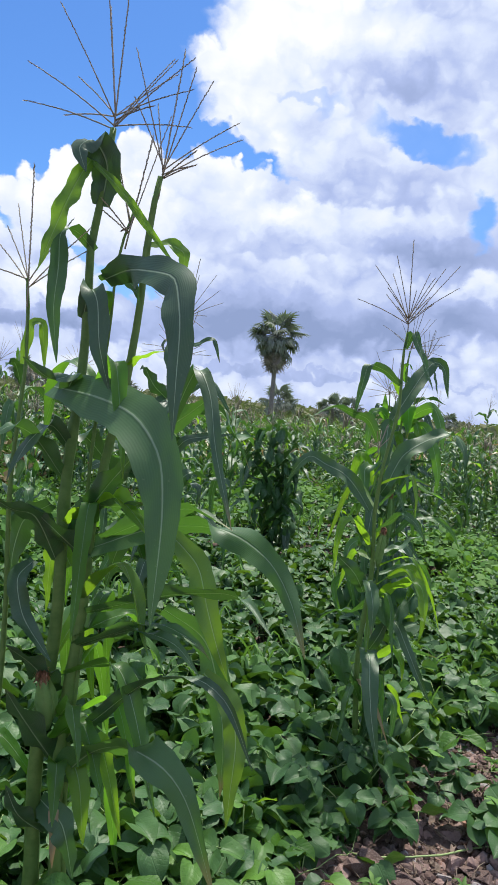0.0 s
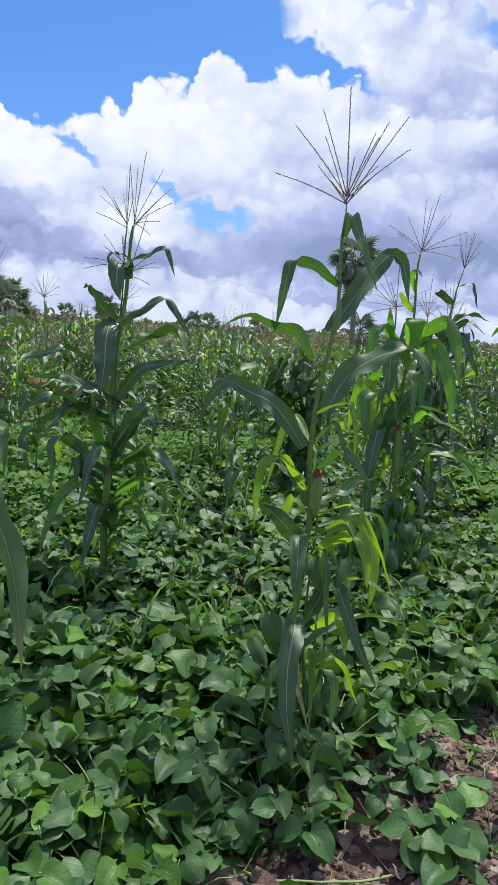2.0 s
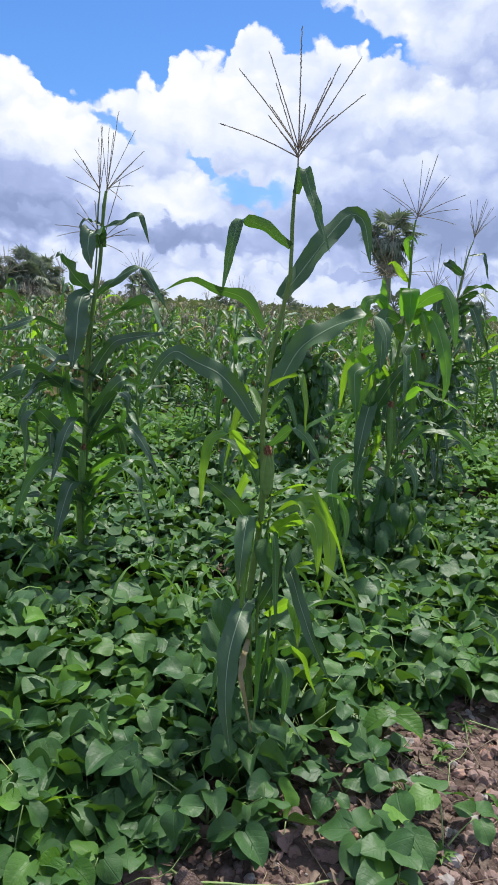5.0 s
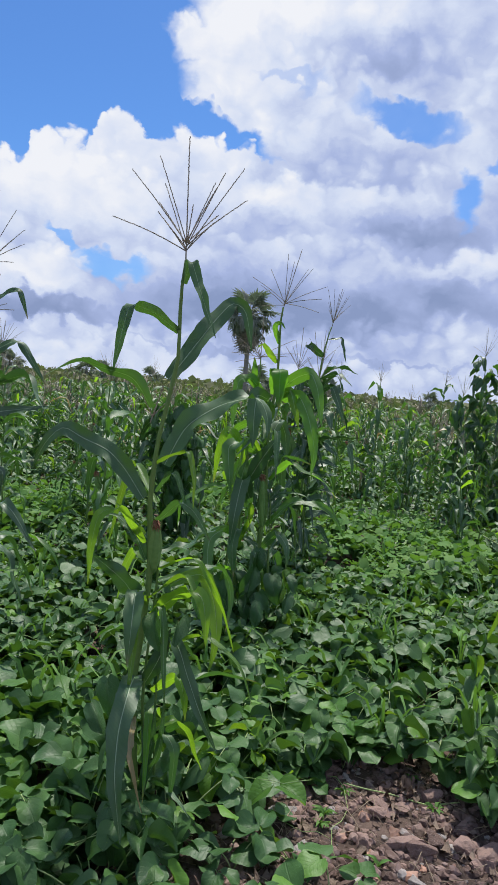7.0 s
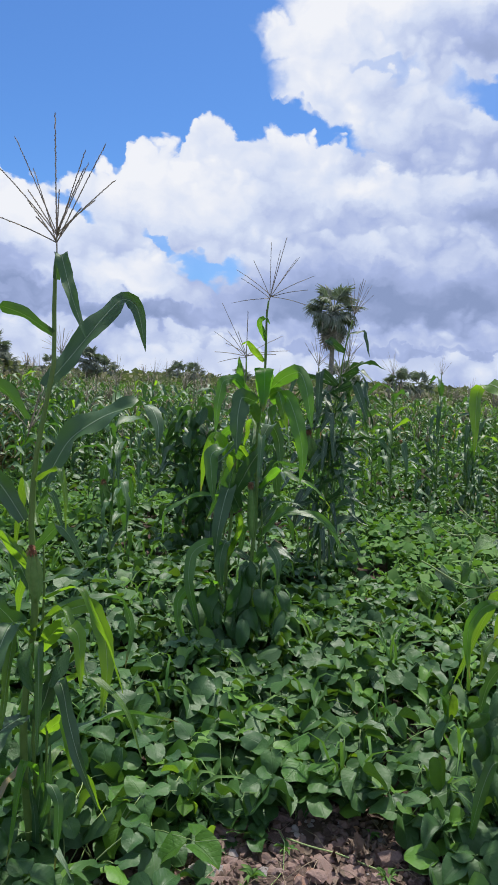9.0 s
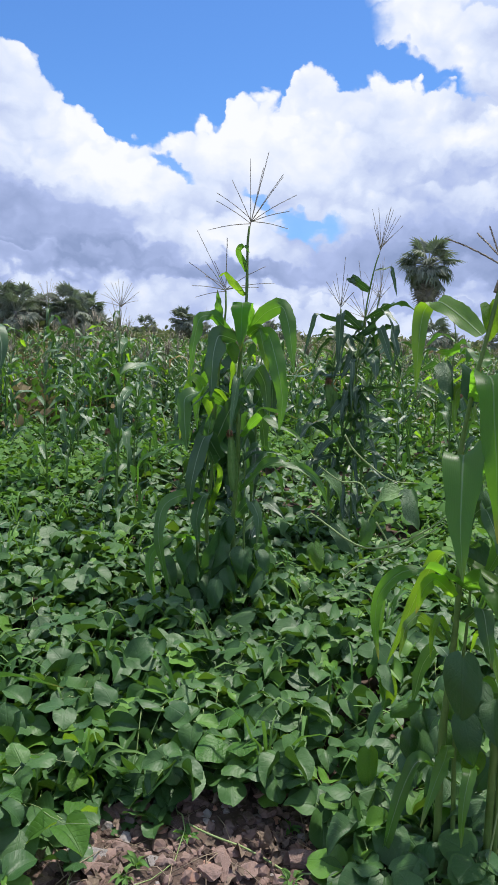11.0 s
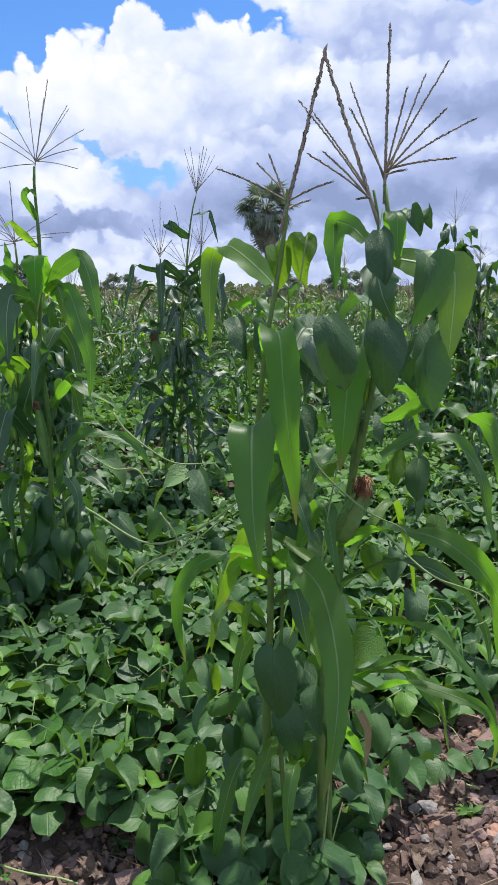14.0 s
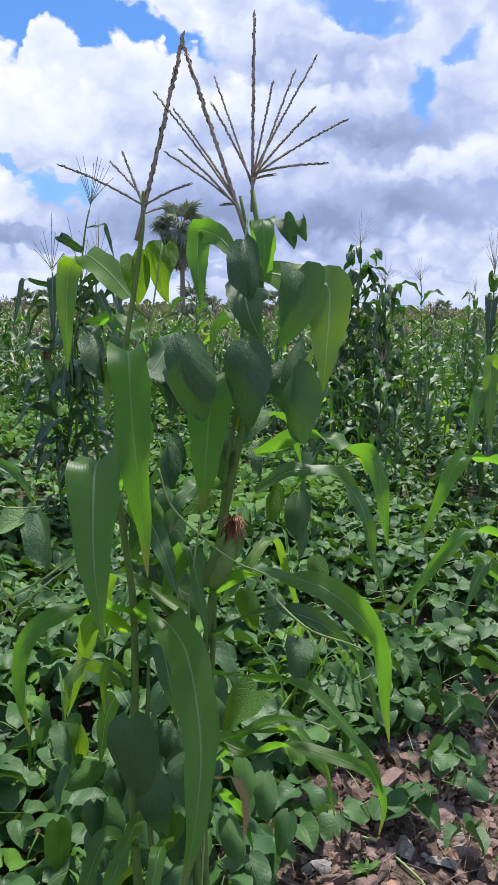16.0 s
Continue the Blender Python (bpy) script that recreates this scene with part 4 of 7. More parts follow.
maize_leaf(plant_c, [(0.0, 0.0, 1.725), (-0.02, -0.02, 1.776), (-0.033, -0.04, 1.821), (0.001, -0.05, 1.838), (0.025, -0.05, 1.805)], 0.029, .8, .3)
maize_leaf(plant_c, [(-0.003, 0.0, 1.617), (-0.041, -0.03, 1.656), (-0.087, -0.05, 1.71), (-0.118, -0.05, 1.696)], 0.033, .8, .3, MAIZE_YOUNG)
maize_leaf(plant_c, [(0.002, 0.0, 1.437), (0.008, -0.06, 1.589), (0.016, -0.1, 1.561), (0.023, -0.12, 1.36)], 0.093, 1, .9)
maize_leaf(plant_c, [(0.033, 0.0, 1.47), (0.117, -0.03, 1.548), (0.193, -0.05, 1.575), (0.233, -0.08, 1.488), (0.273, -0.1, 1.281)], 0.073, .9, .7)
maize_leaf(plant_c, [(0.047, 0.0, 1.409), (0.126, -0.05, 1.451), (0.187, -0.12, 1.345), (0.238, -0.15, 1.159), (0.231, -0.16, 1.01)], 0.074, 1, .4)
maize_leaf(plant_c, [(0.02, 0.0, 1.433), (0.084, -0.04, 1.468), (0.119, -0.06, 1.366), (0.148, -0.07, 1.266)], 0.050, .9, .5, MAIZE_YOUNG)
maize_leaf(plant_c, [(-0.06, 0.0, 1.432), (-0.145, -0.03, 1.522), (-0.204, -0.05, 1.508), (-0.223, -0.08, 1.359), (-0.222, -0.1, 1.229)], 0.055, .9, .6)
maize_leaf(plant_c, [(-0.032, 0.0, 1.407), (-0.097, -0.08, 1.43), (-0.107, -0.12, 1.338), (-0.101, -0.15, 1.137)], 0.092, 1, .6, MAIZE_FIELD)
maize_leaf(plant_c, [(-0.101, 0.0, 1.481), (-0.116, -0.02, 1.51), (-0.131, -0.02, 1.638)], 0.036, .8, .2)
maize_leaf(plant_c, [(-0.067, 0.0, 1.101), (-0.166, -0.1, 1.16), (-0.231, -0.14, 1.135), (-0.222, -0.16, 1.037), (-0.2, -0.17, 0.882)], 0.078, .9, .5)
maize_leaf(plant_c, [(-0.089, 0.0, 0.836), (-0.136, -0.1, 0.958), (-0.156, -0.15, 0.861), (-0.17, -0.18, 0.736), (-0.18, -0.18, 0.597)], 0.080, .95, .4, MAIZE_FIELD)
maize_leaf(plant_c, [(-0.132, 0.0, 0.886), (-0.24, -0.05, 0.905), (-0.37, -0.08, 0.873), (-0.462, -0.1, 0.802), (-0.481, -0.1, 0.658)], 0.039, .5, .3)
maize_leaf(plant_c, [(-0.142, 0.0, 0.614), (-0.224, -0.15, 0.673), (-0.29, -0.22, 0.629), (-0.29, -0.28, 0.514), (-0.252, -0.3, 0.367), (-0.216, -0.3, 0.232)], 0.057, 1, .3)
maize_leaf(plant_c, [(-0.139, 0.0, 0.42), (-0.279, -0.15, 0.452), (-0.356, -0.2, 0.375), (-0.332, -0.25, 0.259), (-0.258, -0.28, 0.124)], 0.045, .9, .3)
maize_leaf(plant_c, [(0.013, 0.0, 0.949), (0.112, -0.05, 1.057), (0.224, -0.08, 1.017), (0.332, -0.1, 0.965), (0.389, -0.1, 0.891)], 0.043, .5, .3)
maize_leaf(plant_c, [(0.02, 0.0, 0.897), (0.081, 0.05, 1.083), (0.166, 0.08, 1.079), (0.26, 0.1, 1.046)], 0.034, .4, .2, MAIZE_FIELD)
maize_leaf(plant_c, [(-0.006, 0.0, 0.816), (0.101, 0.0, 0.883), (0.207, 0.0, 0.883), (0.261, 0.0, 0.856)], 0.018, .5, .3, MAIZE_FIELD)
maize_leaf(plant_c, [(0.019, 0.0, 0.685), (0.156, 0.0, 0.835), (0.287, 0.0, 0.833), (0.396, -0.02, 0.782), (0.463, -0.05, 0.657)], 0.049, .5, .3)
maize_leaf(plant_c, [(-0.119, 0.0, 0.914), (-0.032, -0.06, 1.088), (0.048, -0.06, 1.217)], 0.081, .8, .2, MAIZE_FIELD)
maize_leaf(plant_c, [(-0.117, 0.0, 0.807), (-0.149, -0.03, 0.921), (-0.117, -0.05, 1.087)], 0.062, .8, .2, MAIZE_FIELD)
maize_leaf(plant_c, [(-0.134, 0.0, 1.019), (-0.207, 0.0, 1.203), (-0.25, 0.0, 1.228), (-0.291, 0.0, 1.068), (-0.304, 0.0, 0.901)], 0.048, .8, .4, MAIZE_YOUNG)
maize_leaf(plant_c, [(-0.039, 0.0, 1.081), (-0.116, 0.06, 1.098), (-0.186, 0.1, 0.955), (-0.208, 0.12, 0.784)], 0.060, .8, .4, MAIZE_FIELD)
maize_leaf(plant_c, [(-0.001, 0.0, 1.186), (0.045, 0.06, 1.287), (0.089, 0.1, 1.209), (0.11, 0.12, 1.025)], 0.059, .7, .3, MAIZE_FIELD)
maize_leaf(plant_c, [(0.01, 0.0, 1.084), (0.057, 0.08, 1.105), (0.09, 0.12, 0.97), (0.103, 0.14, 0.806)], 0.050, .7, .3, MAIZE_FIELD)
maize_leaf(plant_c, [(-0.086, 0.0, 0.653), (-0.148, -0.06, 0.66), (-0.165, -0.1, 0.56), (-0.143, -0.12, 0.405)], 0.056, .8, .4, MAIZE_FIELD)
maize_leaf(plant_c, [(0.0, 0.0, 0.553), (0.086, -0.06, 0.657), (0.14, -0.1, 0.594), (0.144, -0.12, 0.469)], 0.051, .8, .4, MAIZE_FIELD)
maize_leaf(plant_c, [(-0.147, 0.0, 0.537), (-0.066, -0.06, 0.774), (-0.093, -0.08, 0.828), (-0.078, -0.1, 0.702)], 0.028, .8, .3, MAIZE_YOUNG)
maize_leaf(plant_c, [(-0.097, 0.0, 1.284), (-0.199, 0.05, 1.227), (-0.252, 0.08, 1.089), (-0.242, 0.08, 0.954)], 0.045, .7, .4)
maize_ear(plant_c, (-0.008, 0.688), (-0.028, 0.965), 0.018)
vine_leaf(plant_c, (-0.023, -0.1, 1.364), 0.089, 200, 60, 1)
vine_leaf(plant_c, (0.049, -0.1, 1.361), 0.089, 160, 60, 1)
vine_leaf(plant_c, (-0.012, -0.12, 0.516), 0.118, 185, 80, 0)
vine_leaf(plant_c, (-0.027, -0.15, 0.429), 0.187, 200, 70, 0)
vine_leaf(plant_c, (-0.207, -0.15, 0.338), 0.156, 170, 60, 0)
vine_leaf(plant_c, (-0.1, -0.1, 0.337), 0.169, 150, 60, 0)
vine_leaf(plant_c, (0.082, -0.15, 0.377), 0.145, 190, 55, 0)
vine_leaf(plant_c, (0.004, -0.3, 0.274), 0.118, 185, 60, 0)
vine_leaf(plant_c, (0.084, -0.3, 0.183), 0.187, 100, 25, 0)
vine_leaf(plant_c, (-0.224, 0.0, 0.215), 0.197, 200, 60, 0)
vine_leaf(plant_c, (-0.3, -0.1, 0.267), 0.127, 230, 50, 0)
vine_leaf(plant_c, (0.152, -0.2, 0.312), 0.112, 160, 50, 0)
maize_tassel(plant_c, (0.006, 1.924), (0.080, 2.252), [(-0.181, 2.092), (-0.129, 2.026), (-0.082, 2.129), (0.006, 2.215), (-0.183, 1.907), (0.130, 2.162), (0.150, 2.154), (0.232, 2.052), (0.207, 1.981), (0.200, 1.910), (0.047, 2.194)], 0.0019, 60, False)
maize_tassel(plant_c, (-0.096, 1.629), (-0.100, 1.871), [(-0.255, 1.754), (-0.213, 1.704), (-0.259, 1.655), (-0.195, 1.762), (-0.138, 1.761), (-0.239, 1.602), (0.082, 1.752), (0.122, 1.681), (0.054, 1.657), (-0.224, 1.899)], 0.0019, 60, False)

# vine-wrapped clump at the end of the path
plant_d = maize_root((2.53, 3.36))
maize_stalk(plant_d, [(-0.112, 0.227), (-0.108, 0.610), (-0.115, 0.910), (-0.131, 1.153), (-0.114, 1.380), (-0.097, 1.510), (-0.077, 1.645)], 0.011)
maize_stalk(plant_d, [(0.008, 0.225), (0.023, 0.780), (0.048, 0.969), (0.099, 1.207), (0.115, 1.376), (0.123, 1.505), (0.110, 1.651)], 0.012)
maize_stalk(plant_d, [(0.026, 0.225), (0.042, 0.907), (0.090, 1.264), (0.097, 1.558), (0.089, 1.641)], 0.008)
maize_stalk(plant_d, [(-0.067, 0.226), (-0.083, 0.650), (-0.088, 0.909)], 0.008)
maize_leaf(plant_d, [(-0.109, 0.0, 1.111), (-0.119, -0.15, 1.2), (-0.135, -0.23, 1.219), (-0.134, -0.27, 1.162), (-0.13, -0.3, 1.075), (-0.117, -0.32, 0.975)], 0.083, 1, .8)
maize_leaf(plant_d, [(-0.112, 0.0, 1.311), (-0.099, -0.1, 1.38), (-0.088, -0.18, 1.369), (-0.081, -0.22, 1.296), (-0.07, -0.25, 1.205), (-0.055, -0.27, 1.048)], 0.060, 1, .7)
maize_leaf(plant_d, [(-0.108, 0.05, 1.466), (-0.157, 0.15, 1.512), (-0.221, 0.24, 1.557), (-0.252, 0.25, 1.539), (-0.259, 0.22, 1.461), (-0.257, 0.2, 1.316)], 0.053, .9, .5, MAIZE_YOUNG)
maize_leaf(plant_d, [(0.078, 0.0, 1.546), (0.049, 0.02, 1.577), (0.016, 0.03, 1.589), (0.015, 0.02, 1.551), (0.02, 0.0, 1.448)], 0.041, .9, .8)
maize_leaf(plant_d, [(0.134, 0.0, 1.503), (0.125, -0.05, 1.599), (0.125, -0.08, 1.583), (0.127, -0.1, 1.499)], 0.040, 1, .9)
maize_leaf(plant_d, [(0.134, 0.0, 1.513), (0.195, -0.03, 1.5), (0.242, -0.05, 1.49), (0.24, -0.07, 1.428), (0.232, -0.08, 1.309)], 0.072, 1, .7, MAIZE_YOUNG)
maize_leaf(plant_d, [(0.136, 0.0, 1.484), (0.096, -0.06, 1.48), (0.102, -0.1, 1.437), (0.125, -0.1, 1.391)], 0.064, 1, .6, MAIZE_FIELD)
maize_leaf(plant_d, [(0.059, 0.0, 1.319), (0.045, -0.1, 1.336), (0.037, -0.15, 1.285), (0.03, -0.18, 1.198), (0.026, -0.18, 1.124)], 0.069, 1, .3)
maize_leaf(plant_d, [(0.124, 0.0, 1.181), (0.187, -0.03, 1.216), (0.261, -0.05, 1.223), (0.316, -0.05, 1.194), (0.338, -0.05, 1.183), (0.349, -0.06, 1.123), (0.366, -0.06, 1.022)], 0.040, .7, .4)
maize_leaf(plant_d, [(0.124, 0.0, 1.11), (0.193, 0.0, 1.153), (0.273, 0.0, 1.145), (0.326, 0.0, 1.085), (0.352, 0.0, 0.988), (0.381, 0.0, 0.895)], 0.032, .6, .3)
maize_leaf(plant_d, [(0.042, 0.0, 0.905), (0.108, -0.05, 0.961), (0.169, -0.1, 0.984), (0.239, -0.13, 0.971), (0.3, -0.15, 0.927), (0.337, -0.15, 0.87), (0.362, -0.15, 0.683)], 0.048, .6, .3)
maize_leaf(plant_d, [(0.035, 0.0, 0.803), (0.085, -0.05, 0.871), (0.147, -0.1, 0.921), (0.232, -0.12, 0.904), (0.299, -0.12, 0.845), (0.334, -0.12, 0.773), (0.344, -0.12, 0.697)], 0.031, .6, .3, MAIZE_FIELD)
maize_leaf(plant_d, [(0.029, 0.0, 0.738), (0.081, -0.1, 0.791), (0.163, -0.15, 0.809), (0.222, -0.18, 0.795), (0.283, -0.2, 0.736), (0.327, -0.2, 0.665), (0.342, -0.2, 0.615)], 0.030, .6, .3)
maize_leaf(plant_d, [(0.025, 0.0, 0.578), (0.085, -0.05, 0.637), (0.149, -0.1, 0.697), (0.213, -0.12, 0.714), (0.258, -0.13, 0.698)], 0.023, .5, .3, MAIZE_FIELD)
maize_leaf(plant_d, [(0.021, 0.0, 0.619), (0.12, -0.05, 0.597), (0.184, -0.1, 0.647), (0.26, -0.12, 0.639), (0.334, -0.14, 0.614), (0.364, -0.14, 0.551), (0.355, -0.14, 0.485)], 0.028, .6, .3)
maize_leaf(plant_d, [(-0.102, 0.0, 0.857), (-0.057, -0.09, 0.908), (-0.009, -0.15, 0.887), (0.015, -0.22, 0.83), (0.026, -0.28, 0.754), (0.018, -0.33, 0.679), (-0.003, -0.38, 0.584)], 0.065, 1, .25)
maize_leaf(plant_d, [(-0.107, 0.0, 0.869), (-0.179, -0.05, 0.912), (-0.252, -0.1, 0.904), (-0.29, -0.12, 0.854), (-0.295, -0.13, 0.788), (-0.279, -0.13, 0.698)], 0.032, .8, .3)
maize_leaf(plant_d, [(-0.114, 0.0, 0.831), (-0.168, -0.05, 0.887), (-0.191, -0.06, 0.861), (-0.204, -0.06, 0.797)], 0.033, .9, .6, MAIZE_YOUNG)
maize_leaf(plant_d, [(-0.13, 0.0, 0.715), (-0.197, -0.03, 0.785), (-0.225, -0.05, 0.758), (-0.235, -0.05, 0.676)], 0.023, .9, .6, MAIZE_YOUNG)
maize_leaf(plant_d, [(-0.123, 0.0, 0.741), (-0.15, -0.03, 0.791), (-0.161, -0.04, 0.764), (-0.162, -0.04, 0.683)], 0.015, .9, .5, MAIZE_YOUNG)
maize_leaf(plant_d, [(-0.118, 0.0, 0.714), (-0.153, 0.0, 0.763), (-0.189, 0.0, 0.768), (-0.226, 0.0, 0.752)], 0.017, .5, .3)
maize_leaf(plant_d, [(-0.098, 0.0, 0.441), (-0.111, -0.15, 0.488), (-0.133, -0.25, 0.482), (-0.155, -0.3, 0.412)], 0.035, 1, .2)
maize_leaf(plant_d, [(-0.036, 0.0, 0.383), (-0.052, -0.15, 0.475), (-0.064, -0.2, 0.426), (-0.062, -0.22, 0.329)], 0.032, 1, .2)
maize_leaf(plant_d, [(0.051, 0.0, 0.509), (0.091, -0.05, 0.545), (0.111, -0.06, 0.498), (0.107, -0.06, 0.411)], 0.016, .9, .3, MAIZE_DRY)
maize_leaf(plant_d, [(0.027, 0.0, 0.592), (0.203, -0.05, 0.648), (0.262, -0.06, 0.575), (0.287, -0.06, 0.463)], 0.018, .8, .3, MAIZE_YOUNG)
maize_leaf(plant_d, [(-0.108, 0.0, 1.266), (-0.137, 0.05, 1.344), (-0.155, 0.05, 1.332), (-0.153, 0.04, 1.235)], 0.021, .8, .5, MAIZE_YOUNG)
maize_leaf(plant_d, [(-0.096, 0.0, 1.391), (-0.132, 0.1, 1.42), (-0.17, 0.12, 1.423), (-0.213, 0.13, 1.418)], 0.053, .4, .5)
maize_leaf(plant_d, [(-0.097, 0.0, 1.033), (-0.071, -0.05, 1.071), (-0.044, -0.08, 1.021), (-0.018, -0.1, 0.947)], 0.037, .8, .4, MAIZE_FIELD)
maize_leaf(plant_d, [(-0.092, 0.0, 0.769), (-0.054, -0.04, 0.826), (-0.038, -0.06, 0.772), (-0.022, -0.08, 0.695)], 0.039, .7, .3, MAIZE_FIELD)
maize_leaf(plant_d, [(0.044, 0.0, 1.173), (0.0, 0.08, 1.17), (-0.049, 0.12, 1.139), (-0.089, 0.14, 1.083)], 0.040, .7, .3, MAIZE_FIELD)
maize_leaf(plant_d, [(0.067, 0.0, 1.114), (0.019, -0.05, 1.138), (-0.015, -0.08, 1.112), (-0.032, -0.09, 1.058)], 0.030, .7, .3, MAIZE_FIELD)
maize_leaf(plant_d, [(-0.099, 0.0, 0.972), (-0.066, 0.1, 0.924), (-0.023, 0.15, 0.85), (-0.004, 0.18, 0.753)], 0.030, .7, .3, MAIZE_FIELD)
maize_leaf(plant_d, [(0.101, 0.0, 1.241), (0.147, 0.1, 1.25), (0.203, 0.15, 1.217), (0.234, 0.18, 1.121)], 0.030, .6, .4)
maize_leaf(plant_d, [(-0.119, 0.0, 0.677), (-0.144, 0.05, 0.678), (-0.177, 0.08, 0.606), (-0.196, 0.1, 0.478)], 0.036, .8, .4, MAIZE_FIELD)
maize_leaf(plant_d, [(0.013, 0.0, 0.442), (0.07, 0.1, 0.4), (0.115, 0.15, 0.302), (0.144, 0.16, 0.198)], 0.027, .7, .3)
maize_leaf(plant_d, [(-0.066, 0.0, 1.335), (-0.038, 0.05, 1.376), (-0.027, 0.06, 1.329), (-0.037, 0.06, 1.235)], 0.050, .9, .4, MAIZE_FIELD)
maize_leaf(plant_d, [(0.097, 0.0, 1.42), (0.081, 0.1, 1.441), (0.054, 0.14, 1.418), (0.035, 0.15, 1.345)], 0.027, .7, .3, MAIZE_FIELD)
maize_ear(plant_d, (0.045, 0.932), (0.076, 1.054), 0.024)
maize_tassel(plant_d, (-0.081, 1.602), (-0.010, 1.885), [(-0.205, 1.673), (-0.138, 1.699), (-0.113, 1.706), (0.005, 1.648), (-0.033, 1.632)], .0034, 60, False)
maize_tassel(plant_d, (0.088, 1.612), (-0.008, 1.878), [(-0.055, 1.799), (-0.027, 1.787), (-0.010, 1.697), (-0.036, 1.705), (0.059, 1.623)], .0030, 60, False)
maize_tassel(plant_d, (0.110, 1.653), (0.109, 1.926), [(0.045, 1.850), (0.138, 1.809), (0.182, 1.852), (0.207, 1.848), (0.204, 1.767), (0.255, 1.750), (0.233, 1.693), (0.041, 1.787), (0.146, 1.678)], .0024, 60, False)
vine_leaf(plant_d, (0.014, -0.25, 1.358), 0.113, 208, 70, 0)
vine_leaf(plant_d, (0.085, -0.25, 1.348), 0.113, 165, 75, 0)
vine_leaf(plant_d, (0.162, -0.22, 1.309), 0.113, 168, 78, 0)
vine_leaf(plant_d, (0.097, -0.15, 1.516), 0.096, 195, 70, 0)
vine_leaf(plant_d, (0.168, -0.18, 1.459), 0.114, 170, 72, 0)
vine_leaf(plant_d, (0.157, -0.15, 1.37), 0.073, 130, 55, 0)
vine_leaf(plant_d, (-0.093, 0.0, 1.501), 0.077, 205, 80, 1)
vine_leaf(plant_d, (-0.049, 0.0, 1.519), 0.084, 165, 75, 1)
vine_leaf(plant_d, (-0.024, -0.05, 1.327), 0.088, 180, 65, 2)
vine_leaf(plant_d, (-0.165, 0.05, 1.361), 0.097, 215, 60, 0)
vine_leaf(plant_d, (-0.043, 0.05, 1.385), 0.073, 160, 40, 0)
vine_leaf(plant_d, (-0.091, -0.22, 0.702), 0.133, 185, 78, 0)
vine_leaf(plant_d, (-0.012, -0.1, 0.58), 0.087, 160, 60, 0)
vine_leaf(plant_d, (-0.06, -0.1, 0.528), 0.098, 200, 55, 0)
vine_leaf(plant_d, (-0.035, 0.05, 0.537), 0.109, 180, 50, 0)
vine_leaf(plant_d, (-0.297, -0.2, 1.104), 0.078, 110, 30, 2)
vine_leaf(plant_d, (-0.216, -0.22, 1.095), 0.091, 215, 55, 0)
vine_leaf(plant_d, (-0.364, -0.2, 1.007), 0.080, 240, 50, 3)
vine_leaf(plant_d, (-0.435, -0.2, 0.954), 0.060, 200, 60, 1)
vine_leaf(plant_d, (-0.328, -0.17, 1.01), 0.064, 190, 70, 0)
vine_leaf(plant_d, (-0.416, -0.1, 1.102), 0.067, 240, 40, 3)
vine_leaf(plant_d, (0.214, 0.05, 1.052), 0.090, 175, 65, 3)
vine_leaf(plant_d, (0.154, 0.05, 1.078), 0.073, 160, 60, 1)
vine_leaf(plant_d, (0.111, 0.0, 0.878), 0.072, 190, 60, 1)
vine_leaf(plant_d, (0.245, 0.0, 0.951), 0.064, 180, 60, 1)
vine_leaf(plant_d, (0.179, 0.05, 1.591), 0.053, 200, 65, 0)
vine_leaf(plant_d, (0.203, 0.05, 1.597), 0.041, 160, 65, 3)
vine_leaf(plant_d, (0.056, 0.0, 1.184), 0.098, 190, 65, 0)
vine_leaf(plant_d, (-0.048, 0.05, 1.162), 0.097, 170, 60, 0)
vine_leaf(plant_d, (0.092, 0.0, 1.264), 0.072, 190, 70, 1)
vine_leaf(plant_d, (-0.066, 0.05, 0.903), 0.109, 190, 65, 0)
vine_leaf(plant_d, (-0.052, 0.08, 1.002), 0.099, 160, 65, 0)
vine_leaf(plant_d, (-0.106, 0.06, 1.009), 0.102, 200, 70, 0)
vine_leaf(plant_d, (-0.092, 0.05, 1.08), 0.073, 180, 75, 0)
vine_leaf(plant_d, (-0.017, 0.08, 0.837), 0.099, 200, 60, 0)
vine_leaf(plant_d, (-0.184, 0.05, 0.335), 0.097, 160, 40, 3)
vine_leaf(plant_d, (0.093, 0.05, 0.332), 0.085, 200, 40, 3)
vine_leaf(plant_d, (-0.215, 0.05, 0.215), 0.091, 220, 35, 0)
vine_leaf(plant_d, (0.17, 0.15, 0.364), 0.091, 180, 35, 3)

# tall clump the camera starts beside
plant_f = maize_root((-0.01, 1.95))
maize_leaf(plant_f, [(0.035, 0.0, 1.925), (0.047, -0.02, 2.02), (0.016, -0.05, 2.069), (-0.012, -0.07, 2.043), (0.012, -0.08, 1.981)], 0.075, .9, .3, MAIZE_DARK)
maize_leaf(plant_f, [(0.01, -0.04, 2.024), (-0.02, -0.06, 1.947), (-0.05, -0.08, 1.844), (-0.079, -0.1, 1.733)], 0.048, .9, .2, MAIZE_YOUNG)
maize_leaf(plant_f, [(0.02, -0.05, 2.014), (0.089, -0.06, 1.957), (0.17, -0.08, 1.866), (0.251, -0.1, 1.773)], 0.019, .8, .1, MAIZE_YOUNG)
maize_leaf(plant_f, [(0.028, 0.0, 1.812), (-0.015, -0.02, 1.855), (-0.05, -0.03, 1.85), (-0.043, -0.05, 1.757), (-0.044, -0.06, 1.659), (-0.025, -0.06, 1.523)], 0.043, .8, .4, MAIZE_FIELD)
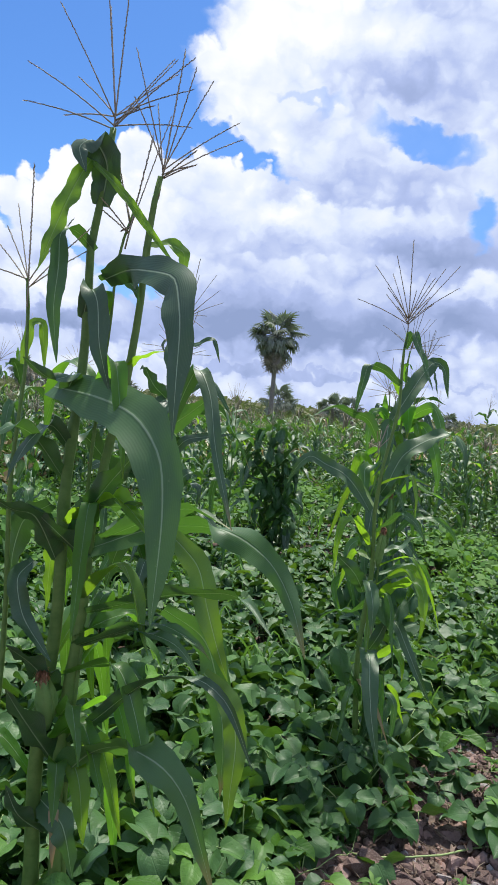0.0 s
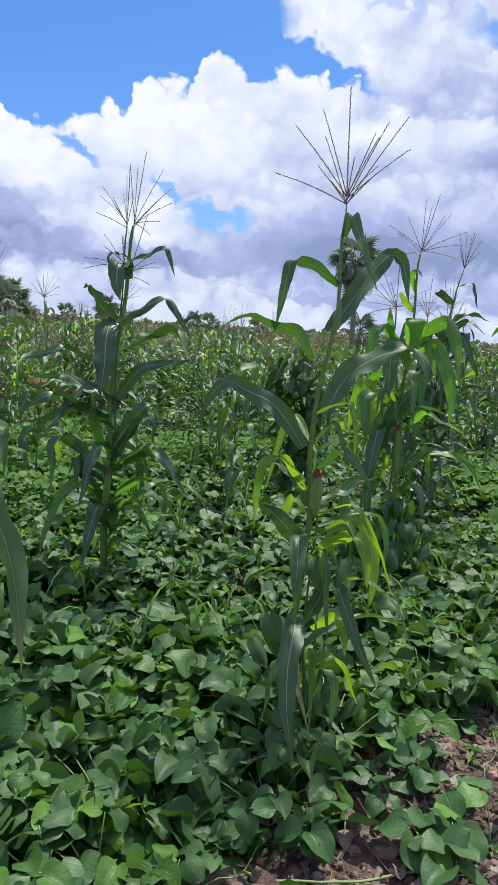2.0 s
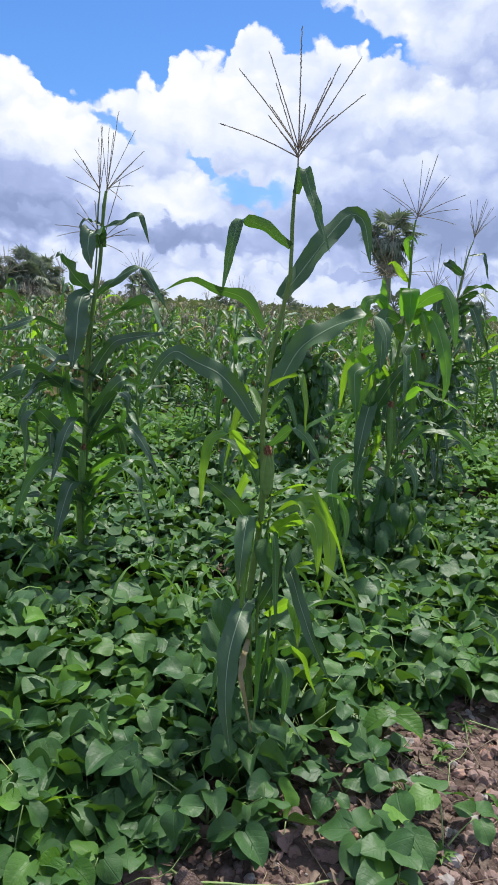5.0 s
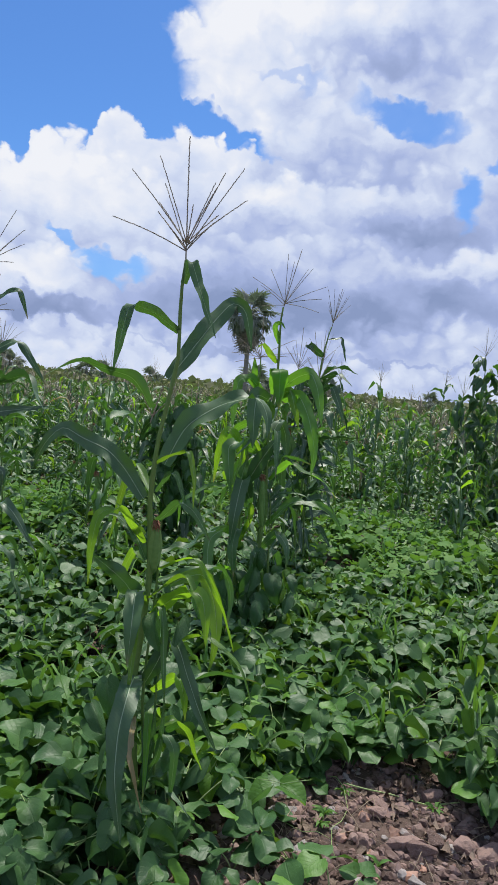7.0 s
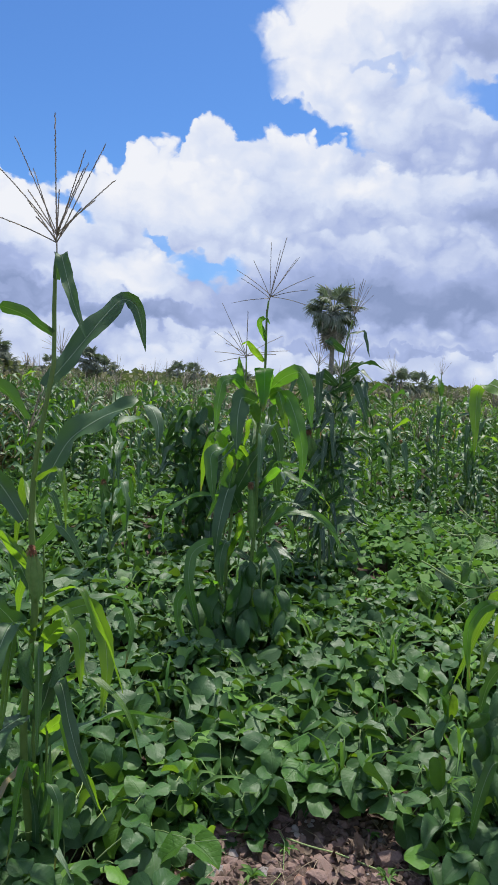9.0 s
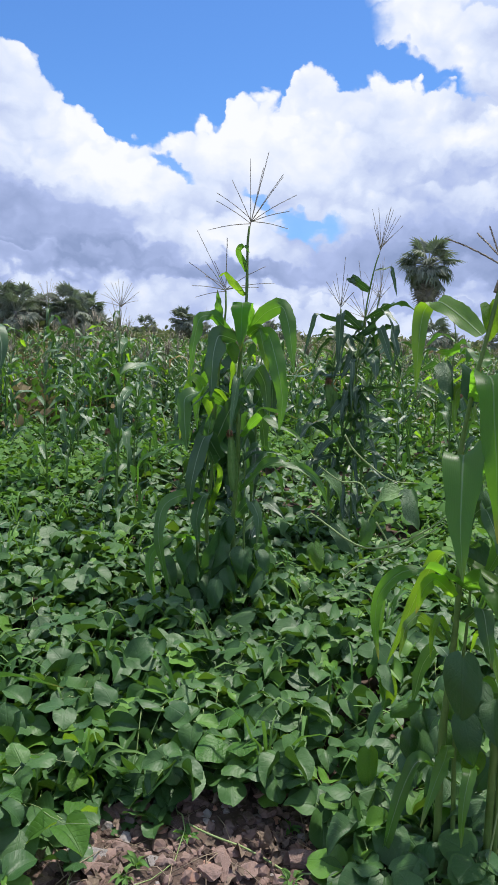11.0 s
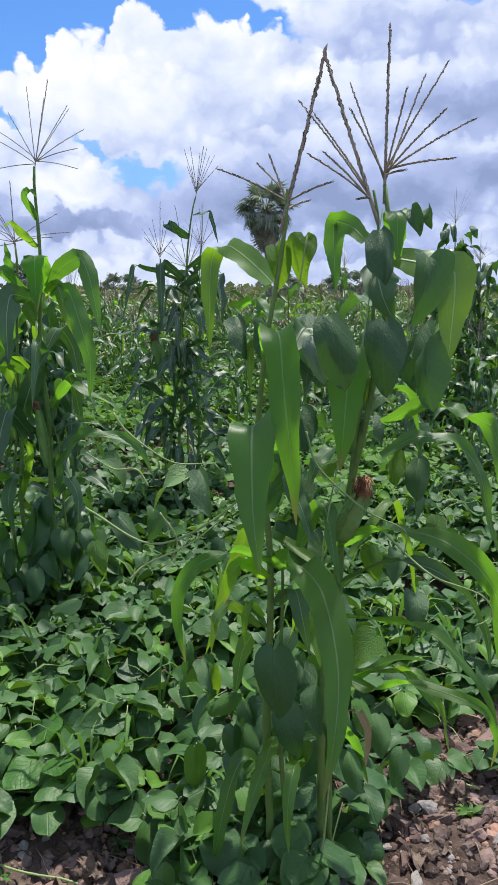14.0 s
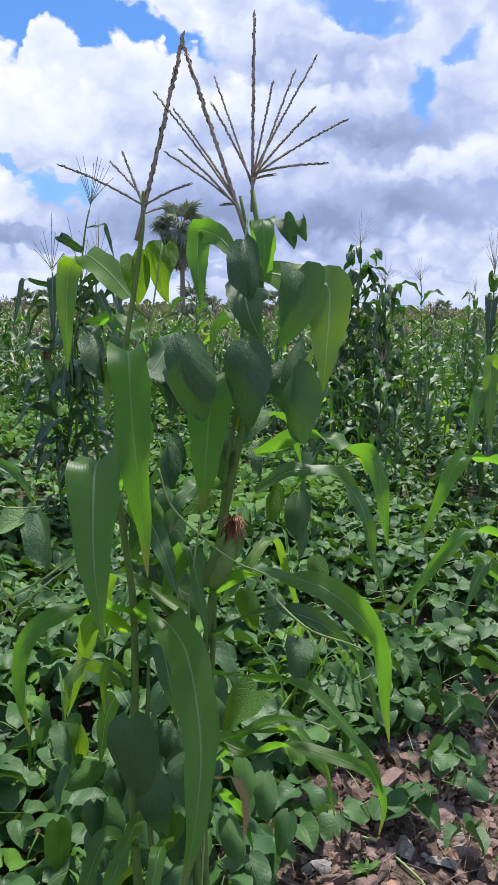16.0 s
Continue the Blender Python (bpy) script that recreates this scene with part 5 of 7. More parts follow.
maize_leaf(plant_f, [(0.014, 0.0, 1.642), (0.037, -0.04, 1.715), (0.064, -0.07, 1.682), (0.083, -0.09, 1.573), (0.12, -0.1, 1.461)], 0.055, .9, .4, MAIZE_DARK)
maize_leaf(plant_f, [(0.057, 0.0, 1.642), (0.069, -0.02, 1.717), (0.082, -0.04, 1.688), (0.079, -0.05, 1.617)], 0.030, .9, .4, MAIZE_YOUNG)
maize_leaf(plant_f, [(0.047, 0.0, 1.744), (0.1, -0.02, 1.755), (0.147, -0.03, 1.724), (0.159, -0.03, 1.686)], 0.026, .7, .4, MAIZE_FIELD)
maize_leaf(plant_f, [(0.061, 0.0, 1.745), (0.142, -0.1, 1.759), (0.223, -0.18, 1.745), (0.27, -0.24, 1.727), (0.297, -0.3, 1.625), (0.303, -0.33, 1.506), (0.309, -0.35, 1.379)], 0.082, 1, .6, MAIZE_DARK)
maize_leaf(plant_f, [(0.168, 0.0, 1.84), (0.215, 0.0, 1.848), (0.253, 0.0, 1.83), (0.255, 0.0, 1.764)], 0.034, .9, .6, MAIZE_YOUNG)
maize_leaf(plant_f, [(-0.043, 0.0, 1.464), (0.089, -0.1, 1.451), (0.205, -0.2, 1.417), (0.28, -0.28, 1.335), (0.302, -0.33, 1.211), (0.304, -0.38, 0.997)], 0.119, 1, .4, MAIZE_FIELD)
maize_leaf(plant_f, [(0.181, -0.02, 1.34), (0.292, -0.06, 1.416), (0.366, -0.1, 1.48)], 0.054, .5, .2, MAIZE_FIELD)
maize_leaf(plant_f, [(0.271, -0.1, 1.399), (0.334, -0.2, 1.539), (0.372, -0.25, 1.478), (0.394, -0.28, 1.371), (0.447, -0.3, 1.199)], 0.032, .9, .3, MAIZE_DARK)
maize_leaf(plant_f, [(0.123, 0.0, 1.517), (0.175, -0.02, 1.559), (0.234, -0.03, 1.58)], 0.017, .6, .2, MAIZE_YOUNG)
maize_leaf(plant_f, [(0.113, 0.0, 1.088), (0.231, -0.05, 1.156), (0.331, -0.1, 1.205), (0.388, -0.12, 1.191), (0.448, -0.13, 1.168)], 0.050, .5, .3, MAIZE_FIELD)
maize_leaf(plant_f, [(0.072, 0.0, 1.055), (0.25, 0.02, 1.13), (0.42, 0.0, 1.145), (0.54, -0.10, 1.10), (0.60, -0.16, 1.02), (0.64, -0.22, 0.91)], 0.080, .9, .2, MAIZE_FIELD)
maize_leaf(plant_f, [(0.29, -0.02, 0.93), (0.40, -0.01, 0.86), (0.45, -0.03, 0.74), (0.475, -0.06, 0.62), (0.48, -0.08, 0.49)], 0.072, .95, .2, MAIZE_FIELD)
maize_leaf(plant_f, [(0.087, 0.0, 0.894), (0.31, -0.1, 0.99), (0.448, -0.2, 1.035), (0.501, -0.28, 1.038), (0.556, -0.34, 0.989)], 0.049, .7, .4, MAIZE_FIELD)
maize_leaf(plant_f, [(0.066, 0.0, 0.802), (0.179, -0.08, 0.874), (0.292, -0.12, 0.924), (0.393, -0.15, 0.893), (0.426, -0.15, 0.858)], 0.043, .5, .3, MAIZE_FIELD)
maize_leaf(plant_f, [(0.08, 0.0, 0.804), (0.236, -0.1, 0.894), (0.341, -0.16, 0.891), (0.405, -0.2, 0.838)], 0.042, .6, .3, MAIZE_FIELD)
maize_leaf(plant_f, [(0.29, -0.05, 1.131), (0.371, -0.1, 1.068), (0.402, -0.12, 0.98), (0.44, -0.14, 0.881), (0.471, -0.14, 0.808)], 0.060, 1, .2, MAIZE_YOUNG)
maize_leaf(plant_f, [(0.409, -0.05, 0.787), (0.479, -0.1, 0.743), (0.505, -0.12, 0.657), (0.503, -0.14, 0.527), (0.502, -0.14, 0.449)], 0.054, 1, .2, MAIZE_YOUNG)
maize_leaf(plant_f, [(0.06, 0.0, 0.531), (0.15, -0.05, 0.642), (0.278, -0.12, 0.779), (0.387, -0.16, 0.821), (0.473, -0.2, 0.786), (0.548, -0.22, 0.639)], 0.038, .7, .3, MAIZE_DARK)
maize_leaf(plant_f, [(0.04, 0.0, 0.422), (0.154, -0.1, 0.58), (0.243, -0.15, 0.629), (0.348, -0.22, 0.623), (0.409, -0.27, 0.579), (0.487, -0.32, 0.409)], 0.092, .8, .2, MAIZE_FIELD)
maize_leaf(plant_f, [(0.053, 0.0, 0.439), (0.104, -0.05, 0.517), (0.13, -0.08, 0.48), (0.155, -0.1, 0.343)], 0.052, 1, .4, MAIZE_YOUNG)
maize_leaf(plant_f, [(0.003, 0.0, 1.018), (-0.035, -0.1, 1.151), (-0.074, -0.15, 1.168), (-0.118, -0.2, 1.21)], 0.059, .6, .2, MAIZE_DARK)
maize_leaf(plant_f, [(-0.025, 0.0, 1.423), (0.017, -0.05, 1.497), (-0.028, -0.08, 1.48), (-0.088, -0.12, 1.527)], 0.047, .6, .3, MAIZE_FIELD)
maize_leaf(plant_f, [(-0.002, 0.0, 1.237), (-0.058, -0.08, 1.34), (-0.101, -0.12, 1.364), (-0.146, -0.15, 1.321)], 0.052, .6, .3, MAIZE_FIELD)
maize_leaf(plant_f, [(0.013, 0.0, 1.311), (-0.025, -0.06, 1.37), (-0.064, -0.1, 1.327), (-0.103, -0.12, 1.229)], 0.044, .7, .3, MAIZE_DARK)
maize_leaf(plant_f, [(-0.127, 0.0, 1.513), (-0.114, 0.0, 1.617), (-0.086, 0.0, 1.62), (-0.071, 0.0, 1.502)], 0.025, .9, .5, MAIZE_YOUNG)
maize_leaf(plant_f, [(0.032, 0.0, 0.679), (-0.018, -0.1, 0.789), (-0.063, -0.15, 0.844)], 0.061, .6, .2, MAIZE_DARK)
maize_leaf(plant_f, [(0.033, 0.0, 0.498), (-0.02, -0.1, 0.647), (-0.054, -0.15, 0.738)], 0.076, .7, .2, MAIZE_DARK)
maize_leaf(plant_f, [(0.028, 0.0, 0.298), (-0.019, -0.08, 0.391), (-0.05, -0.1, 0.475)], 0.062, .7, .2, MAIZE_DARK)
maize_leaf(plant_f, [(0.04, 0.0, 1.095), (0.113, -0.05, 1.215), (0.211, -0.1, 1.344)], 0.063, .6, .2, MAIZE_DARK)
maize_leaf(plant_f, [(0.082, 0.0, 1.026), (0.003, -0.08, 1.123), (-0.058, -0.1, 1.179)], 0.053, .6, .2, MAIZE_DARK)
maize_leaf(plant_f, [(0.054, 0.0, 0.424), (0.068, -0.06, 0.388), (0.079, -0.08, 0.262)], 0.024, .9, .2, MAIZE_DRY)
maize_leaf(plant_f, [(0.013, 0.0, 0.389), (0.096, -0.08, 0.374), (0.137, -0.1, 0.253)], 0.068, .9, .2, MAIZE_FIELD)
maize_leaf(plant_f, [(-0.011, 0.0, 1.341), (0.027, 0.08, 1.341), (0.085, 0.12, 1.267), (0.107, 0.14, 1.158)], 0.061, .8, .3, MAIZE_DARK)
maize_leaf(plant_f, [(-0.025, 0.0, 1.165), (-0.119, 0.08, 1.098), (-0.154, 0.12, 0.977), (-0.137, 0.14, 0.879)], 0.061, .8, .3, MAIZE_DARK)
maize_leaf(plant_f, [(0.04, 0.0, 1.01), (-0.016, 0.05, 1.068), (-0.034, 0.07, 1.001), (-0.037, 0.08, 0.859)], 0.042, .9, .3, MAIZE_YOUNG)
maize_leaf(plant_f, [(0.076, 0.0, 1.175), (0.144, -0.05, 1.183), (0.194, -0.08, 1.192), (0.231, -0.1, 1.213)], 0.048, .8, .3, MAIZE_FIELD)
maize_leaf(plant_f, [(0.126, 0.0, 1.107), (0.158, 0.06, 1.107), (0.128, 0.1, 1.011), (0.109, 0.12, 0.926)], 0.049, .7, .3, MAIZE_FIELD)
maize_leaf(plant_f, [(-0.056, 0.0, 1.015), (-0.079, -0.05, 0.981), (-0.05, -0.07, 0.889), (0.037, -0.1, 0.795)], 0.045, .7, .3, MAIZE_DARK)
maize_stalk(plant_f, [(-0.0, 0.05), (0.001, 0.648), (0.014, 1.095), (0.018, 1.459), (0.022, 1.814), (0.039, 1.942), (0.049, 2.117)], 0.022)
maize_stalk(plant_f, [(0.067, 0.058), (0.06, 0.729), (0.086, 1.103), (0.131, 1.484), (0.154, 1.7), (0.177, 2.011)], 0.020)
maize_stalk(plant_f, [(0.089, 0.061), (0.076, 0.88), (0.069, 1.478), (0.089, 1.779), (0.119, 1.922)], 0.008)
maize_stalk(plant_f, [(-0.09, 0.04), (-0.127, 0.859), (-0.125, 1.53), (-0.134, 1.729)], 0.010)
maize_tassel(plant_f, (0.05, 2.11), (0.06, 2.49), [(0.009, 2.424), (-0.081, 2.365), (-0.164, 2.246), (-0.171, 2.155), (-0.069, 2.264), (0.169, 2.338), (0.24, 2.282), (0.238, 2.23), (0.182, 2.301), (0.153, 2.158), (0.23, 2.169)])
maize_tassel(plant_f, (0.18, 2.00), (0.21, 2.32), [(0.289, 2.232), (0.356, 2.178), (0.365, 2.14), (0.263, 2.05), (0.258, 2.022), (0.102, 2.287), (0.102, 2.184)])
maize_tassel(plant_f, (0.11, 1.86), (0.15, 2.11), [(0.067, 2.028), (0.095, 1.871), (0.188, 2.165), (0.041, 1.914)])
maize_tassel(plant_f, (-0.13, 1.70), (-0.14, 2.01), [(-0.211, 1.862), (-0.236, 1.817), (0.007, 1.827), (0.025, 1.857), (-0.244, 1.746)])
maize_ear(plant_f, (0.02, 0.59), (0.01, 0.74), 0.020)

# tall dark plant behind the clump
plant_e = maize_root((1.73, 6.35))
maize_stalk(plant_e, [(0.0, 0.437), (0.05, 1.362), (0.089, 1.699), (0.144, 2.01)], 0.012)
maize_stalk(plant_e, [(-0.063, 0.43), (-0.104, 1.145), (-0.076, 1.658)], 0.010)
maize_stalk(plant_e, [(0.091, 0.445), (0.057, 1.26), (0.088, 1.583)], 0.008)
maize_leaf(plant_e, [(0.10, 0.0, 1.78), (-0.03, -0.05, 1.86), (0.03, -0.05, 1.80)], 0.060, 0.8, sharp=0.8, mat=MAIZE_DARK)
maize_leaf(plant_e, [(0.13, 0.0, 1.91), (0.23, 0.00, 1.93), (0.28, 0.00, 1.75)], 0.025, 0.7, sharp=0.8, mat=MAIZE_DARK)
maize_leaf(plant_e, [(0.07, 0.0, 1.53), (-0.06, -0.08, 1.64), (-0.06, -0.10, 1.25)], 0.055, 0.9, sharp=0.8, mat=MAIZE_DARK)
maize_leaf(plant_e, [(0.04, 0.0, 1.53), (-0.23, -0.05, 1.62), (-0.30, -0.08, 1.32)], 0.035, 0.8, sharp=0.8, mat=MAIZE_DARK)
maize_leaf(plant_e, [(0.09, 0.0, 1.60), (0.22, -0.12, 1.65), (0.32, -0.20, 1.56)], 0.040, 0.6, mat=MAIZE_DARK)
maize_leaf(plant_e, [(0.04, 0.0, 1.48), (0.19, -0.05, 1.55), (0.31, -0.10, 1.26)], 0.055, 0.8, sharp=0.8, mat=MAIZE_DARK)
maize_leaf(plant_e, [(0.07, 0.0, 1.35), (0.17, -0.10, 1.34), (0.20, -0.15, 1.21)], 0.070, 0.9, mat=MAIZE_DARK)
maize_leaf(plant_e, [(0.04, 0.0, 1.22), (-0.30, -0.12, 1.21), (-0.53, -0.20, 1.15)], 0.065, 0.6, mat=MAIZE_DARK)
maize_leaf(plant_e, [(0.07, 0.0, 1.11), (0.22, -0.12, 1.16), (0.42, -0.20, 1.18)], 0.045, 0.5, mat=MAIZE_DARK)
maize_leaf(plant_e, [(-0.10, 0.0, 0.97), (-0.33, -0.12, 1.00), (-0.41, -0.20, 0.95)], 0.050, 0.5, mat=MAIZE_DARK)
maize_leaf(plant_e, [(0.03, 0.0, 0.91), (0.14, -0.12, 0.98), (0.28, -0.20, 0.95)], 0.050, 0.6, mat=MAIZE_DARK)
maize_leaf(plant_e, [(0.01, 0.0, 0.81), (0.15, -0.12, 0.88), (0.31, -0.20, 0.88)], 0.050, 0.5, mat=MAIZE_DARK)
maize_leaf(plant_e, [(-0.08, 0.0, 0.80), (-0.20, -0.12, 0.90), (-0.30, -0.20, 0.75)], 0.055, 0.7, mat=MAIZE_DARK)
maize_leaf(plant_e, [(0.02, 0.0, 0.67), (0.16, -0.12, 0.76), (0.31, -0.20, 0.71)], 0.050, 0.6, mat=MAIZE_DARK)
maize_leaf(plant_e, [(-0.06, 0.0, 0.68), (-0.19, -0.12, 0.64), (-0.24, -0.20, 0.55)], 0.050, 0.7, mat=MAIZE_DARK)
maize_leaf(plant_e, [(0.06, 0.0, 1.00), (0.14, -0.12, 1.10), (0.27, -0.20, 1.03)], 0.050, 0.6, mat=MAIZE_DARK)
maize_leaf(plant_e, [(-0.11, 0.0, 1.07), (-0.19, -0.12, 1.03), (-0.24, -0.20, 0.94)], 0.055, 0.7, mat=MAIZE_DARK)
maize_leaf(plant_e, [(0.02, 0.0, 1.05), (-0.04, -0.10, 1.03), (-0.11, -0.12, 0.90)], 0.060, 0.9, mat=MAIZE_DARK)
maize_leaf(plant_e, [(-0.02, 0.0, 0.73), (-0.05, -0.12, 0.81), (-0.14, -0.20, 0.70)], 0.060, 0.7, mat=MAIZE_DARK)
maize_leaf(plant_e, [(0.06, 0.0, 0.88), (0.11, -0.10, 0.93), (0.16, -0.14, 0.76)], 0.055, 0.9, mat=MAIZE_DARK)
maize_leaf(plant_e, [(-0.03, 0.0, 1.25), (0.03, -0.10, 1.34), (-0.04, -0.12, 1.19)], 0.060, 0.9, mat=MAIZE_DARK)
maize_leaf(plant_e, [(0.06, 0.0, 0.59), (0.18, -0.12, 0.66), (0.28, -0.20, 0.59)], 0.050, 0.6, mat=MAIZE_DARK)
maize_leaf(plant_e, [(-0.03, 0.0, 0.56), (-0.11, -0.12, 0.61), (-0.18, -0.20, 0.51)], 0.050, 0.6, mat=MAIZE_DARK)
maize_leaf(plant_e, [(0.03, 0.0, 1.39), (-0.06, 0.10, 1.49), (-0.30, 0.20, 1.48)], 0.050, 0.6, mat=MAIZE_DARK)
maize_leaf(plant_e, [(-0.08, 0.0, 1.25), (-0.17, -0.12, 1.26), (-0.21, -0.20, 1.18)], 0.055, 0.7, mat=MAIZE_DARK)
maize_tassel(plant_e, (0.15, 2.03), (0.20, 2.30), [(0.088, 2.285), (0.118, 2.2), (0.18, 2.261), (0.236, 2.238), (0.263, 2.259), (0.281, 2.197), (0.118, 2.144), (0.219, 2.14)])
maize_tassel(plant_e, (-0.08, 1.66), (-0.07, 1.99), [(-0.191, 1.834), (-0.121, 1.887), (-0.023, 1.842), (0.008, 1.761), (-0.158, 1.778), (-0.042, 1.873)])
maize_tassel(plant_e, (0.09, 1.58), (0.02, 1.97), [(-0.058, 1.708), (-0.019, 1.768), (0.19, 1.834), (0.217, 1.705), (0.177, 1.785), (-0.046, 1.643), (0.122, 1.848)])
maize_ear(plant_e, (-0.10, 0.99), (-0.12, 1.17), 0.028)

# plant past the end of the path
plant_g = maize_root((3.77, 4.60))
maize_stalk(plant_g, [(0.0, 0.021), (-0.07, 0.721), (-0.124, 1.357)], 0.011)
maize_leaf(plant_g, [(-0.11, 0.0, 1.25), (-0.20, -0.05, 1.28), (-0.20, -0.10, 0.99)], 0.050, 1.0, sharp=0.8, mat=MAIZE_YOUNG)
maize_leaf(plant_g, [(-0.11, 0.0, 1.17), (-0.23, -0.05, 1.18), (-0.28, -0.10, 0.98)], 0.050, 0.8, sharp=0.8)
maize_leaf(plant_g, [(-0.08, 0.0, 0.88), (-0.32, -0.15, 0.94), (-0.46, -0.20, 0.66)], 0.060, 0.6)
maize_leaf(plant_g, [(-0.05, 0.0, 0.59), (-0.26, -0.10, 0.66), (-0.54, -0.20, 0.38)], 0.050, 0.6)
maize_leaf(plant_g, [(-0.10, 0.0, 1.07), (-0.05, 0.00, 1.15), (0.04, 0.00, 0.94)], 0.060, 0.7)
maize_leaf(plant_g, [(-0.11, 0.0, 1.36), (-0.07, 0.00, 1.48), (0.01, 0.00, 1.28)], 0.050, 0.7)
maize_leaf(plant_g, [(-0.03, 0.0, 0.38), (-0.18, -0.10, 0.53), (-0.29, -0.20, 0.38)], 0.050, 0.6)

vine_stem(plant_d, [(-0.30, -0.25, 1.06), (-0.27, -0.25, 1.01), (-0.28, -0.25, 0.97)], 0.0022)
vine_stem(plant_d, [(-0.36, -0.25, 0.93), (-0.33, -0.25, 0.96), (-0.25, -0.25, 1.00), (-0.20, -0.25, 1.04), (-0.16, -0.25, 1.07)], 0.0022)
vine_stem(plant_d, [(-0.32, -0.25, 1.11), (-0.34, -0.25, 1.14), (-0.38, -0.25, 1.14), (-0.43, -0.25, 1.17)], 0.0022)

vine_stem(plant_d, [(-0.38, -0.24, 1.24), (-0.36, -0.24, 1.21), (-0.31, -0.24, 1.17), (-0.27, -0.24, 1.15), (-0.22, -0.24, 1.15)], 0.0022)

vine_stem(plant_d, [(-0.04, -0.24, 1.21), (-0.02, -0.24, 1.15), (0.04, -0.24, 1.09), (0.08, -0.24, 1.06), (0.14, -0.24, 1.03), (0.14, -0.24, 0.99)], 0.0022)


# runners and twining stems of the beans on the vine-wrapped clump
vine_stem(plant_d, [(0.12, -0.1, 0.98), (0.2, -0.2, 0.93), (0.29, -0.22, 0.90), (0.31, -0.22, 0.86), (0.28, -0.22, 0.84)])
vine_stem(plant_d, [(-0.45, -0.2, 1.05), (-0.3, -0.25, 1.0), (-0.12, -0.2, 1.12), (-0.08, -0.12, 1.3), (-0.04, -0.1, 1.55)])
vine_stem(plant_d, [(0.0, -0.08, 0.0), (0.03, -0.08, 0.5), (0.0, -0.08, 0.9), (0.06, -0.1, 1.3), (0.1, -0.06, 1.6)])


def more_leaves(plant, n, spot, seed, width=(0.035, 0.06), young=0.25, rest=None, reach=1.0):
    """Further leaves of a clump, arched and hanging by chance. spot: x, z from and to."""
    r = random.Random(seed)
    for _ in range(n):
        x, z, a = r.uniform(*spot[:2]), r.uniform(*spot[2:]), r.uniform(0, 6.28)
        ln = r.uniform(0.16, 0.34) * reach
        dx, dy = math.cos(a) * ln, math.sin(a) * ln * 0.8
        rise, fall = r.uniform(0.05, 0.14), r.uniform(0.08, 0.36)
        maize_leaf(plant, [(x, 0.0, z), (x + dx * 0.55, dy * 0.55, z + rise), (x + dx, dy, max(0.04, z + rise - fall))], r.uniform(*width), r.uniform(0.1, 0.6), r.uniform(0.1, 0.5), MAIZE_YOUNG if r.random() < young else rest or MAIZE)


more_leaves(plant_a, 8, (-0.02, 0.03, 0.2, 1.1), 61, (0.015, 0.03), 0.3)
more_leaves(plant_b, 13, (-0.01, 0.03, 0.35, 1.35), 62, (0.04, 0.065), 0.0, MAIZE_DARK, 1.5)
more_leaves(plant_c, 12, (-0.08, 0.06, 0.35, 1.4), 69, (0.025, 0.045), young=0.2, rest=MAIZE_FIELD)
more_leaves(plant_d, 6, (-0.10, 0.10, 0.3, 1.2), 64, (0.02, 0.04))
more_leaves(plant_e, 46, (-0.05, 0.10, 0.2, 1.55), 65, (0.025, 0.042), 0.04, MAIZE_DARK, 0.9)
more_leaves(plant_f, 20, (0.0, 0.10, 0.3, 1.45), 66, (0.03, 0.05), 0.15)
clutter = random.Random(77)
for plant, spot, n in ((plant_d, (-0.30, 0.05, -0.05, 0.28, 0.08, 0.60), 44), (plant_d, (-0.12, 0.26, 0.02, 0.22, 0.12, 1.40), 26), (plant_c, (-0.22, 0.20, -0.18, 0.15, 0.06, 0.44), 80), (plant_a, (-0.10, 0.12, -0.1, 0.12, 0.12, 0.4), 8)):
    for _ in range(n):
        x, y, z = clutter.uniform(*spot[:2]), clutter.uniform(*spot[2:4]), clutter.uniform(*spot[4:])
        vine_leaf(plant, (x, y, z), clutter.uniform(0.07, 0.11), clutter.randrange(90, 270), clutter.randrange(25, 85), clutter.random() < 0.2)


